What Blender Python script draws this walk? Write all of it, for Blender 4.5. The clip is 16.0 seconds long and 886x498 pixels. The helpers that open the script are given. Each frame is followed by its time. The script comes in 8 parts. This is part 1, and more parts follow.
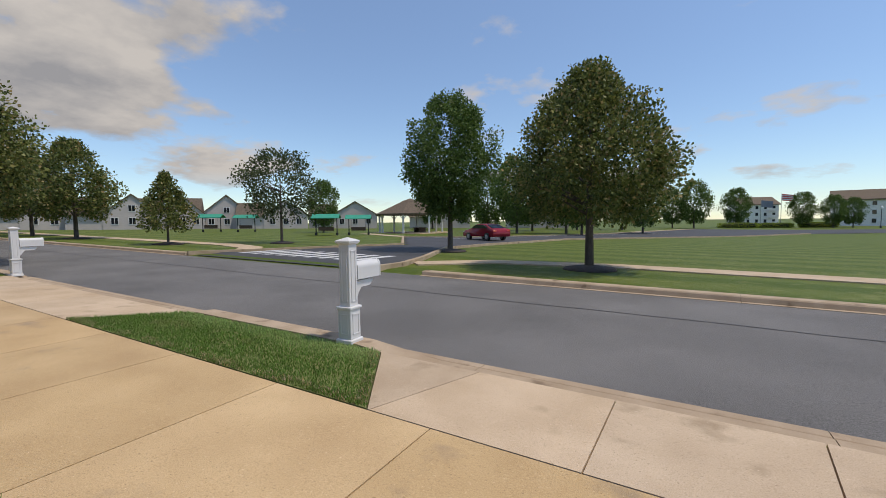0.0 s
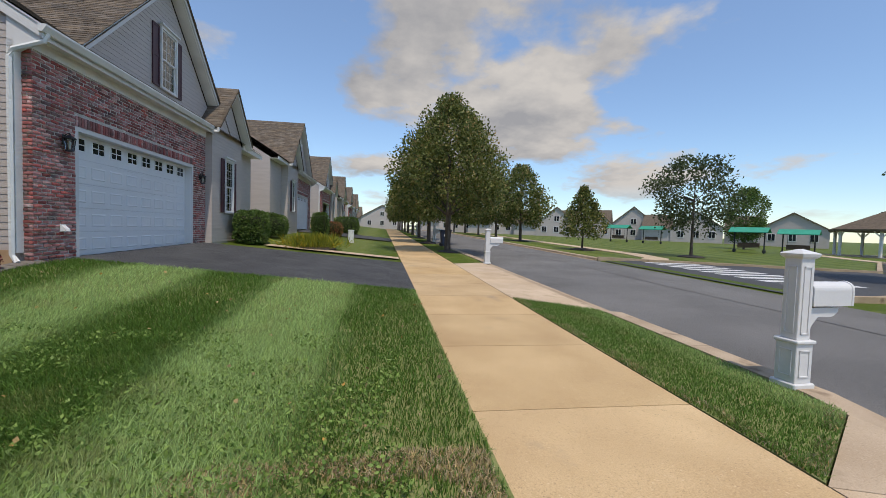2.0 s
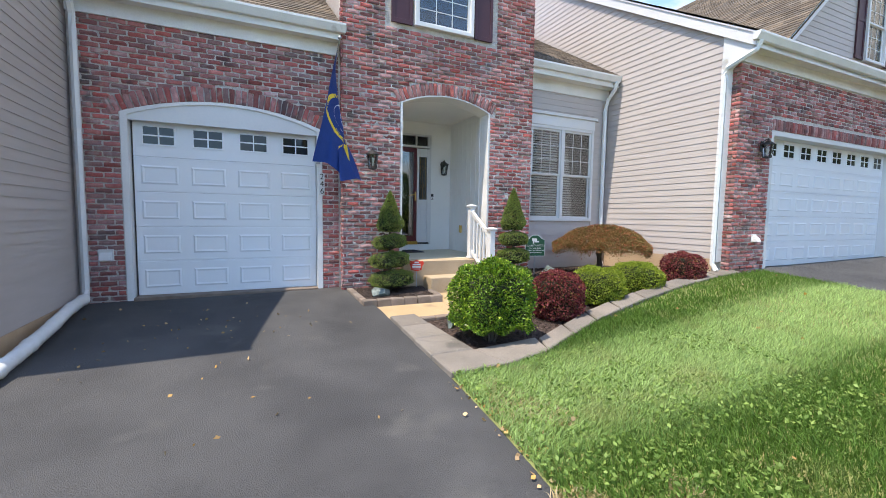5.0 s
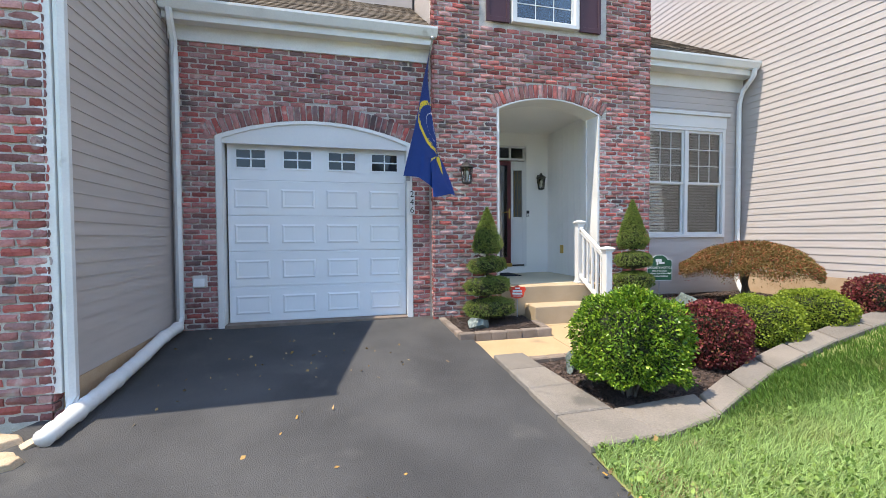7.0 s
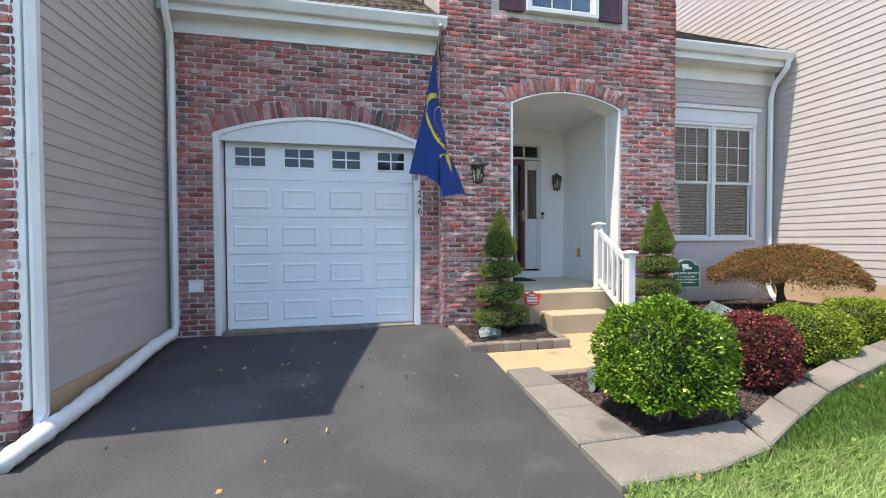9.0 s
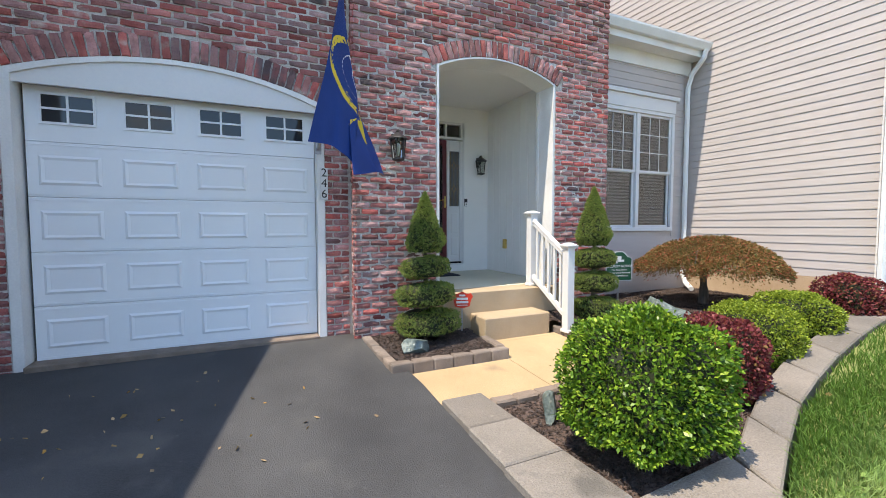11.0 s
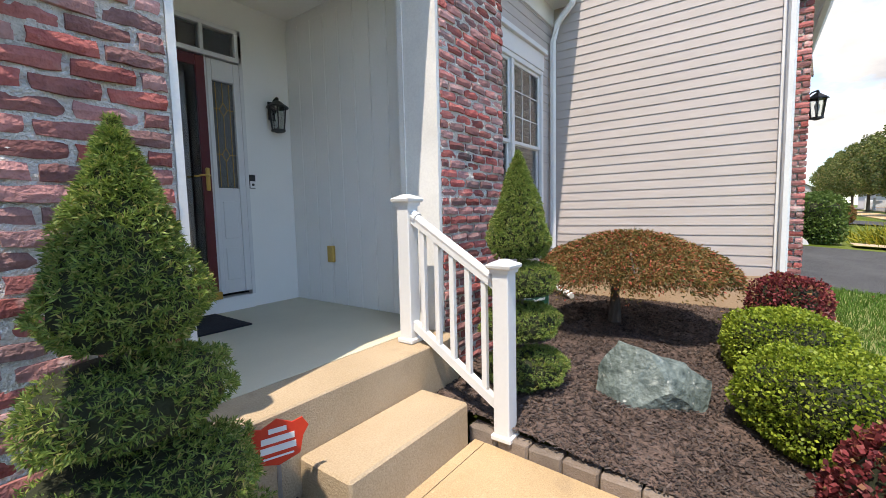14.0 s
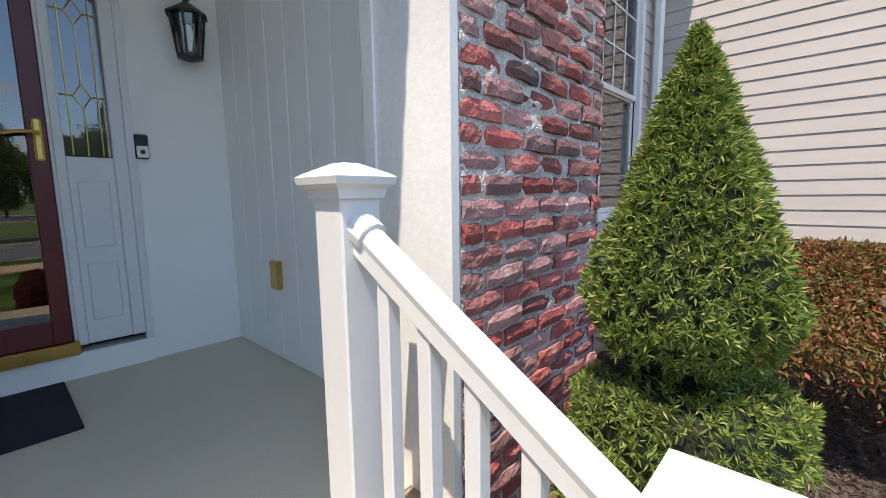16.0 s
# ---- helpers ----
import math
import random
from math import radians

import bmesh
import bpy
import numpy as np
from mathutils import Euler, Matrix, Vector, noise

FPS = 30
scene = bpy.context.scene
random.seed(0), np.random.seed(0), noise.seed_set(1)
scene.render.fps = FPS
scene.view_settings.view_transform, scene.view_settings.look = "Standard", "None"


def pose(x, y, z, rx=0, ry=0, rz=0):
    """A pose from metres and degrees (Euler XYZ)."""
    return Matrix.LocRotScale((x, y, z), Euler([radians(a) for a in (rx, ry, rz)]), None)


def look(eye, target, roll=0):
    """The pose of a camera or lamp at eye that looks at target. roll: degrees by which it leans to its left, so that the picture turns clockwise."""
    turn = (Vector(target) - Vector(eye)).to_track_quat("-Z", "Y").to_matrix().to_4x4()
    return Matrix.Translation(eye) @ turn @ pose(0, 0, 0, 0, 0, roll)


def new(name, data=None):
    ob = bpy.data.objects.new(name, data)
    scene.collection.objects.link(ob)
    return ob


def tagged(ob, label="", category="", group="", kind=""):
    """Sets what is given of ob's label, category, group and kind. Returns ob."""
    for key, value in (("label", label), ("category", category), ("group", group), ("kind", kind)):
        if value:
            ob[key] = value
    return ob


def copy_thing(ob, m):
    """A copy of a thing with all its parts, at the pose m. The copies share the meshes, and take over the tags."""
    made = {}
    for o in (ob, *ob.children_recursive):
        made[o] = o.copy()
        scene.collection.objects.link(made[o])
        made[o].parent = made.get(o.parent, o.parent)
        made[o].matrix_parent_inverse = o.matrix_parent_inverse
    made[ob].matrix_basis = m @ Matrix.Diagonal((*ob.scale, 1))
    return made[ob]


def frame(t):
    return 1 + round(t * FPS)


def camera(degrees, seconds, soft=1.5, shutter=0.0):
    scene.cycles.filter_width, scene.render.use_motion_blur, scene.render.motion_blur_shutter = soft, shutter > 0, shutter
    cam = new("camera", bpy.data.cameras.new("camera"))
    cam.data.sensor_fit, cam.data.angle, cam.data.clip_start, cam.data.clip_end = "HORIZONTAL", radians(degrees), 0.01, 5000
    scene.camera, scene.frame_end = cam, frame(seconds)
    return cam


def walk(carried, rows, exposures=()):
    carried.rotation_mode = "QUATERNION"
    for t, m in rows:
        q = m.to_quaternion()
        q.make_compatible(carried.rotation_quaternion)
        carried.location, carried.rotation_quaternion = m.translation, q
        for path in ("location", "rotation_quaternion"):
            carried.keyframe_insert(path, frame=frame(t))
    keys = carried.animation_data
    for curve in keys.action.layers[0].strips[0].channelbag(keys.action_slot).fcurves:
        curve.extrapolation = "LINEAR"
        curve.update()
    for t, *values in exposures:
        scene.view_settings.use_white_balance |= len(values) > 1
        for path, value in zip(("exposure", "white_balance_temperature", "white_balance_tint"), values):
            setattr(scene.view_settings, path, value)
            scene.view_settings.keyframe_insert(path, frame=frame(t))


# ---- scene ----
cam = camera(93.4, 16.0, 0.7)
PATH = [
    (0, (-1.966, -8.063, 1.153), (-0.966, -9.79, 1.023), -0.6),
    (0.5, (-1.963, -8.072, 1.163), (-0.832, -9.717, 1.037), -0.4),
    (1, (-1.921, -8.072, 1.199), (-0.538, -9.511, 1.072), -0.3),
    (1.5, (-1.815, -8.07, 1.156), (-0.061, -9.026, 1.056), 0.6),
    (2, (-1.759, -8.019, 1.048), (0.218, -8.311, 0.955), 1.8),
    (2.5, (-1.738, -7.802, 1.087), (0.24, -7.533, 0.958), 1.8),
    (3, (-1.629, -7.593, 1.1), (0.213, -6.826, 0.961), 1.8),
    (3.5, (-1.547, -7.338, 1.054), (0.048, -6.138, 0.919), 1.7),
    (4, (-1.422, -7.114, 1.073), (-0.157, -5.571, 0.939), 1.9),
    (4.5, (-1.36, -6.903, 1.078), (-0.37, -5.171, 0.935), 1.4),
    (5, (-1.329, -6.661, 1.163), (-0.49, -4.852, 1.009), 0.8),
    (7.5, (-1.269, -5.656, 1.148), (-0.856, -3.7, 1.11), -0.4),
    (8, (-1.215, -5.574, 1.152), (-0.843, -3.609, 1.122), -0.4),
    (10.5, (-1.114, -4.855, 1.138), (-0.42, -2.981, 1.041), -0.0),
    (11, (-0.996, -4.444, 1.188), (-0.164, -2.628, 1.081), -0.1),
    (11.5, (-0.908, -3.968, 1.19), (0.056, -2.219, 1.085), -0.3),
    (12, (-0.714, -3.511, 1.192), (0.372, -1.835, 1.076), -0.2),
    (12.5, (-0.529, -3.015, 1.206), (0.68, -1.427, 1.079), -0.3),
    (13, (-0.338, -2.539, 1.221), (1.012, -1.07, 1.08), -0.3),
    (13.5, (0.003, -2.127, 1.264), (1.47, -0.778, 1.1), -1.0),
    (14, (0.268, -1.765, 1.263), (1.871, -0.581, 1.095), -1.3),
    (14.5, (0.69, -1.55, 1.24), (2.319, -0.41, 1.026), -1.1),
    (15, (1.087, -1.276, 1.274), (2.653, -0.058, 1.024), -0.2),
    (15.5, (1.473, -1.0, 1.31), (2.986, 0.282, 1.048), -0.1),
    (16, (1.818, -0.708, 1.325), (3.281, 0.632, 1.068), -0.8),
]
walk(cam, [(t, look(eye, target, roll)) for t, eye, target, roll in PATH], [(0, 0.15, 7400, 13), (1, 0.15, 7400, 13), (2, 0.3, 7250, 12), (2.5, 0.57, 7250, 12), (3, 0.78, 7150, 13), (3.5, 1.05, 7150, 13), (5, 1.51, 7300, 12), (8, 1.6, 7450, 11), (11, 1.55, 7500, 11), (12.5, 1.39, 7500, 12), (16, 1.41, 7500, 13)])

# ---- world, sun, exposure ----
SUN_DIR = Vector((0.40, 0.094, -0.90)).normalized()
world = bpy.data.worlds.new("sky")
scene.world = world
world.use_nodes = True
wn, wl = world.node_tree.nodes, world.node_tree.links
wn.clear()
w_out = wn.new("ShaderNodeOutputWorld")
w_bg = wn.new("ShaderNodeBackground")
w_sky = wn.new("ShaderNodeTexSky")
w_sky.sky_type = 'NISHITA'
w_sky.sun_disc = False
w_sky.sun_elevation = math.asin(-SUN_DIR.z)
w_sky.sun_rotation = math.atan2(-SUN_DIR.x, -SUN_DIR.y)
w_sky.dust_density = 0.0
w_sky.ozone_density = 3.5
w_bg.inputs[1].default_value = 0.165
# broken cumulus: noise on a flat cloud layer seen from below
w_tc = wn.new("ShaderNodeTexCoord")
w_sep = wn.new("ShaderNodeSeparateXYZ")
wl.new(w_tc.outputs["Generated"], w_sep.inputs[0])


def wmath(op, a, b):
    n = wn.new("ShaderNodeMath")
    n.operation = op
    for i, v in enumerate((a, b)):
        if isinstance(v, (int, float)):
            n.inputs[i].default_value = v
        else:
            wl.new(v, n.inputs[i])
    return n.outputs[0]


w_h = wmath('ADD', wmath('MAXIMUM', w_sep.outputs[2], 0.0), 0.22)
w_cmb = wn.new("ShaderNodeCombineXYZ")
wl.new(wmath('DIVIDE', w_sep.outputs[0], w_h), w_cmb.inputs[0])
wl.new(wmath('DIVIDE', w_sep.outputs[1], w_h), w_cmb.inputs[1])
w_cmb.inputs[2].default_value = 3.7


def cloud_noise(shrink):
    """The cloud layer's density, looked up at a point drawn in towards the zenith by that share."""
    sc = wn.new("ShaderNodeVectorMath")
    sc.operation = 'SCALE'
    wl.new(w_cmb.outputs[0], sc.inputs[0])
    sc.inputs[3].default_value = shrink
    t = wn.new("ShaderNodeTexNoise")
    t.inputs["Scale"].default_value = 1.55
    t.inputs["Detail"].default_value = 10
    t.inputs["Roughness"].default_value = 0.56
    wl.new(sc.outputs[0], t.inputs["Vector"])
    return t.outputs[0]


w_n1, w_n2 = cloud_noise(1.0), cloud_noise(0.95)


def cloud_bank(direction, inner, outer, gain):
    """A heap of cumulus round a direction: adds to the density there."""
    d = wn.new("ShaderNodeVectorMath")
    d.operation = 'DOT_PRODUCT'
    wl.new(w_tc.outputs["Generated"], d.inputs[0])
    d.inputs[1].default_value = Vector(direction).normalized()
    r = wn.new("ShaderNodeMapRange")
    r.interpolation_type = 'SMOOTHSTEP'
    r.inputs[1].default_value, r.inputs[2].default_value = math.cos(radians(outer)), math.cos(radians(inner))
    r.inputs[3].default_value, r.inputs[4].default_value = 0.0, gain
    wl.new(d.outputs["Value"], r.inputs[0])
    return r.outputs[0]


# tall cumulus stands over the far end of the street
w_bank = wmath('ADD', cloud_bank((0.91, -0.17, 0.375), 6, 22, 0.17), cloud_bank((0.85, -0.43, 0.31), 3, 13, 0.10))
w_den = wmath('ADD', w_n1, w_bank)
w_r1 = wn.new("ShaderNodeValToRGB")
w_r1.color_ramp.elements[0].position, w_r1.color_ramp.elements[1].position = 0.545, 0.645
wl.new(w_den, w_r1.inputs[0])
# sunlit tops, grey bases
w_lit = wmath('ADD', wmath('MULTIPLY', wmath('SUBTRACT', w_n1, w_n2), 4.0), wmath('SUBTRACT', 1.45, wmath('MULTIPLY', w_den, 1.35)))
w_r2 = wn.new("ShaderNodeValToRGB")
w_r2.color_ramp.elements[0].position, w_r2.color_ramp.elements[1].position = 0.1, 0.95
w_r2.color_ramp.elements[0].color, w_r2.color_ramp.elements[1].color = (1.65, 1.78, 2.05, 1), (2.9, 2.95, 3.05, 1)
wl.new(w_lit, w_r2.inputs[0])
w_mix = wn.new("ShaderNodeMix")
w_mix.data_type = 'RGBA'
w_fade = wmath('MULTIPLY', w_r1.outputs[0], wmath('MINIMUM', wmath('MULTIPLY', wmath('MAXIMUM', w_sep.outputs[2], 0.0), 9.0), 1.0))
wl.new(w_fade, w_mix.inputs[0])
w_tint = wn.new("ShaderNodeMix")
w_tint.data_type, w_tint.blend_type = 'RGBA', 'MULTIPLY'
w_tint.inputs[0].default_value = 1.0
w_grad = wn.new("ShaderNodeValToRGB")
w_grad.color_ramp.elements[0].position, w_grad.color_ramp.elements[1].position = 0.0, 0.5
w_grad.color_ramp.elements[0].color, w_grad.color_ramp.elements[1].color = (0.60, 0.70, 0.80, 1), (0.92, 0.96, 1.0, 1)
wl.new(w_sep.outputs[2], w_grad.inputs[0])
wl.new(w_grad.outputs[0], w_tint.inputs[7])
wl.new(w_sky.outputs[0], w_tint.inputs[6])
wl.new(w_tint.outputs[2], w_mix.inputs[6])
wl.new(w_r2.outputs[0], w_mix.inputs[7])
wl.new(w_mix.outputs[2], w_bg.inputs[0])
wl.new(w_bg.outputs[0], w_out.inputs[0])

sun = new("sun", bpy.data.lights.new("sun", 'SUN'))
sun.data.energy, sun.data.angle, sun.data.color = 2.35, radians(0.5), (1.0, 0.95, 0.88)
sun.matrix_world = look((0, 0, 30), Vector((0, 0, 30)) + SUN_DIR)


# ---- materials ----
def mat(name, c1, c2, scale=6.0, rough=0.8, bump=0.0, bscale=80.0, metal=0.0, rnd=0.0, island=0.0, spec=0.5, stretch=(1, 1, 1), fine=0.35, stain=None):
    """A surface with colour drifting from c1 to c2 at two scales, relief, and a shade of its own for each piece."""
    m = bpy.data.materials.new(name)
    m.use_nodes = True
    n, l = m.node_tree.nodes, m.node_tree.links
    b = n["Principled BSDF"]
    geo = n.new("ShaderNodeNewGeometry")
    mp = n.new("ShaderNodeMapping")
    mp.inputs["Scale"].default_value = stretch
    l.new(geo.outputs["Position"], mp.inputs[0])

    def noise_tex(s, detail):
        t = n.new("ShaderNodeTexNoise")
        t.inputs["Scale"].default_value, t.inputs["Detail"].default_value = s, detail
        l.new(mp.outputs[0], t.inputs["Vector"])
        return t.outputs[0]

    def mth(op, a, bb):
        t = n.new("ShaderNodeMath")
        t.operation = op
        for i, v in enumerate((a, bb)):
            if isinstance(v, (int, float)):
                t.inputs[i].default_value = v
            else:
                l.new(v, t.inputs[i])
        return t.outputs[0]
    big, small = noise_tex(scale, 4), noise_tex(bscale, 3)
    f = mth('ADD', mth('MULTIPLY', big, 1 - fine), mth('MULTIPLY', small, fine))
    r = n.new("ShaderNodeValToRGB")
    r.color_ramp.elements[0].position, r.color_ramp.elements[1].position = 0.34, 0.66
    r.color_ramp.elements[0].color, r.color_ramp.elements[1].color = (*c1, 1), (*c2, 1)
    l.new(f, r.inputs[0])
    col = r.outputs[0]
    for stain in ([stain] if isinstance(stain, tuple) else stain or []):
        st = n.new("ShaderNodeMix")
        st.data_type = 'RGBA'
        sr = n.new("ShaderNodeValToRGB")
        sr.color_ramp.elements[0].position, sr.color_ramp.elements[1].position = stain[2], stain[2] + 0.12
        l.new(noise_tex(stain[1], 6), sr.inputs[0])
        l.new(sr.outputs[0], st.inputs[0])
        l.new(col, st.inputs[6])
        st.inputs[7].default_value = (*stain[0], 1)
        col = st.outputs[2]
    if rnd or island:
        if rnd:
            o = n.new("ShaderNodeObjectInfo").outputs["Random"]
        else:
            o = geo.outputs["Random Per Island"]
        hs = n.new("ShaderNodeHueSaturation")
        l.new(mth('ADD', mth('MULTIPLY', o, 2 * (rnd or island)), 1 - (rnd or island)), hs.inputs["Value"])
        o2 = mth('FRACT', mth('MULTIPLY', o, 7.31), 0)
        sv = min(0.6, 1.4 * (rnd or island))
        l.new(mth('ADD', mth('MULTIPLY', o2, sv), 1.0 - 0.6 * sv), hs.inputs["Saturation"])
        l.new(col, hs.inputs["Color"])
        col = hs.outputs[0]
    l.new(col, b.inputs["Base Color"])
    b.inputs["Roughness"].default_value, b.inputs["Metallic"].default_value = rough, metal
    b.inputs["Specular IOR Level"].default_value = spec
    if bump:
        bp = n.new("ShaderNodeBump")
        bp.inputs["Strength"].default_value, bp.inputs["Distance"].default_value = min(bump, 1.0), 0.01 * max(1.0, bump)
        l.new(small, bp.inputs["Height"])
        l.new(bp.outputs[0], b.inputs["Normal"])
    return m


def leaf_mat(name, c1, c2, c3=None):
    """Foliage: each leaf takes its own green; thin leaves let some light through."""
    m = bpy.data.materials.new(name)
    m.use_nodes = True
    n, l = m.node_tree.nodes, m.node_tree.links
    b, out = n["Principled BSDF"], n["Material Output"]
    geo = n.new("ShaderNodeNewGeometry")
    r = n.new("ShaderNodeValToRGB")
    r.color_ramp.elements[0].color, r.color_ramp.elements[1].color = (*c1, 1), (*c2, 1)
    if c3:
        r.color_ramp.elements[1].position = 0.84
        e = r.color_ramp.elements.new(0.97)
        e.color = (*c3, 1)
    l.new(geo.outputs["Random Per Island"], r.inputs[0])
    l.new(r.outputs[0], b.inputs["Base Color"])
    b.inputs["Roughness"].default_value = 0.5
    b.inputs["Specular IOR Level"].default_value = 0.3
    tr = n.new("ShaderNodeBsdfTranslucent")
    l.new(r.outputs[0], tr.inputs[0])
    mx = n.new("ShaderNodeMixShader")
    mx.inputs[0].default_value = 0.3
    l.new(b.outputs[0], mx.inputs[1])
    l.new(tr.outputs[0], mx.inputs[2])
    l.new(mx.outputs[0], out.inputs[0])
    return m


def glass_mat(name, tint, rough=0.02, alpha=0.25):
    """Thin window glass: clear, with a mirror's gloss that grows at a slant."""
    m = bpy.data.materials.new(name)
    m.use_nodes = True
    n, l = m.node_tree.nodes, m.node_tree.links
    out = n["Material Output"]
    gl = n.new("ShaderNodeBsdfGlossy")
    gl.inputs["Roughness"].default_value = rough
    tp = n.new("ShaderNodeBsdfTransparent")
    tp.inputs[0].default_value = (*tint, 1)
    fr = n.new("ShaderNodeFresnel")
    fr.inputs[0].default_value = 1.5
    mm = n.new("ShaderNodeMath")
    mm.operation = 'MULTIPLY_ADD'
    mm.inputs[1].default_value, mm.inputs[2].default_value = 0.85, alpha
    l.new(fr.outputs[0], mm.inputs[0])
    mx = n.new("ShaderNodeMixShader")
    l.new(mm.outputs[0], mx.inputs[0])
    l.new(tp.outputs[0], mx.inputs[1])
    l.new(gl.outputs[0], mx.inputs[2])
    l.new(mx.outputs[0], out.inputs[0])
    return m


def striped_grass(name, far=False):
    """Turf with mowing stripes along the street, dry patches and a fine grain; blades differ one by one."""
    m = bpy.data.materials.new(name)
    m.use_nodes = True
    n, l = m.node_tree.nodes, m.node_tree.links
    b = n["Principled BSDF"]
    geo = n.new("ShaderNodeNewGeometry")
    sep = n.new("ShaderNodeSeparateXYZ")
    l.new(geo.outputs["Position"], sep.inputs[0])

    def mth(op, a, bb, c=0.0):
        t = n.new("ShaderNodeMath")
        t.operation = op
        for i, v in enumerate((a, bb, c)):
            if isinstance(v, (int, float)):
                t.inputs[i].default_value = v
            else:
                l.new(v, t.inputs[i])
        return t.outputs[0]

    def noise_tex(s, d):
        t = n.new("ShaderNodeTexNoise")
        t.inputs["Scale"].default_value, t.inputs["Detail"].default_value = s, d
        l.new(geo.outputs["Position"], t.inputs["Vector"])
        return t.outputs[0]

    def mixc(fac, a, c):
        t = n.new("ShaderNodeMix")
        t.data_type = 'RGBA'
        l.new(fac, t.inputs[0])
        for i, v in ((6, a), (7, c)):
            if isinstance(v, tuple):
                t.inputs[i].default_value = (*v, 1)
            else:
                l.new(v, t.inputs[i])
        return t.outputs[2]
    wob = mth('MULTIPLY', noise_tex(0.7, 2), 0.9)
    st = mth('SINE', mth('MULTIPLY', mth('ADD', sep.outputs[1], mth('ADD', wob, 7.05)), 2.293), 0)
    st = mth('MULTIPLY_ADD', st, 0.9, 0.5)
    clamp = n.new("ShaderNodeClamp")
    l.new(st, clamp.inputs[0])
    col = mixc(clamp.outputs[0], *(((0.082, 0.122, 0.018), (0.125, 0.160, 0.032)) if far else ((0.125, 0.235, 0.045), (0.32, 0.455, 0.165))))
    dry = n.new("ShaderNodeValToRGB")
    dry.color_ramp.elements[0].position, dry.color_ramp.elements[1].position = 0.55, 0.72
    l.new(noise_tex(1.9, 5), dry.inputs[0])
    col = mixc(mth('MULTIPLY', dry.outputs[0], 0.4), col, (0.30, 0.29, 0.12))
    hs = n.new("ShaderNodeHueSaturation")
    l.new(mth('MULTIPLY_ADD', geo.outputs["Random Per Island"] if not far else noise_tex(60, 3), 0.8, 0.6), hs.inputs["Value"])
    l.new(col, hs.inputs["Color"])
    l.new(hs.outputs[0], b.inputs["Base Color"])
    b.inputs["Roughness"].default_value = 0.6
    b.inputs["Specular IOR Level"].default_value = 0.08 if far else 0.25
    if not far:
        tr = n.new("ShaderNodeBsdfTranslucent")
        l.new(hs.outputs[0], tr.inputs[0])
        mx = n.new("ShaderNodeMixShader")
        mx.inputs[0].default_value = 0.4
        l.new(b.outputs[0], mx.inputs[1])
        l.new(tr.outputs[0], mx.inputs[2])
        l.new(mx.outputs[0], n["Material Output"].inputs[0])
    if far:
        bp = n.new("ShaderNodeBump")
        bp.inputs["Strength"].default_value, bp.inputs["Distance"].default_value = 0.8, 0.03
        l.new(noise_tex(45, 4), bp.inputs["Height"])
        l.new(bp.outputs[0], b.inputs["Normal"])
    return m


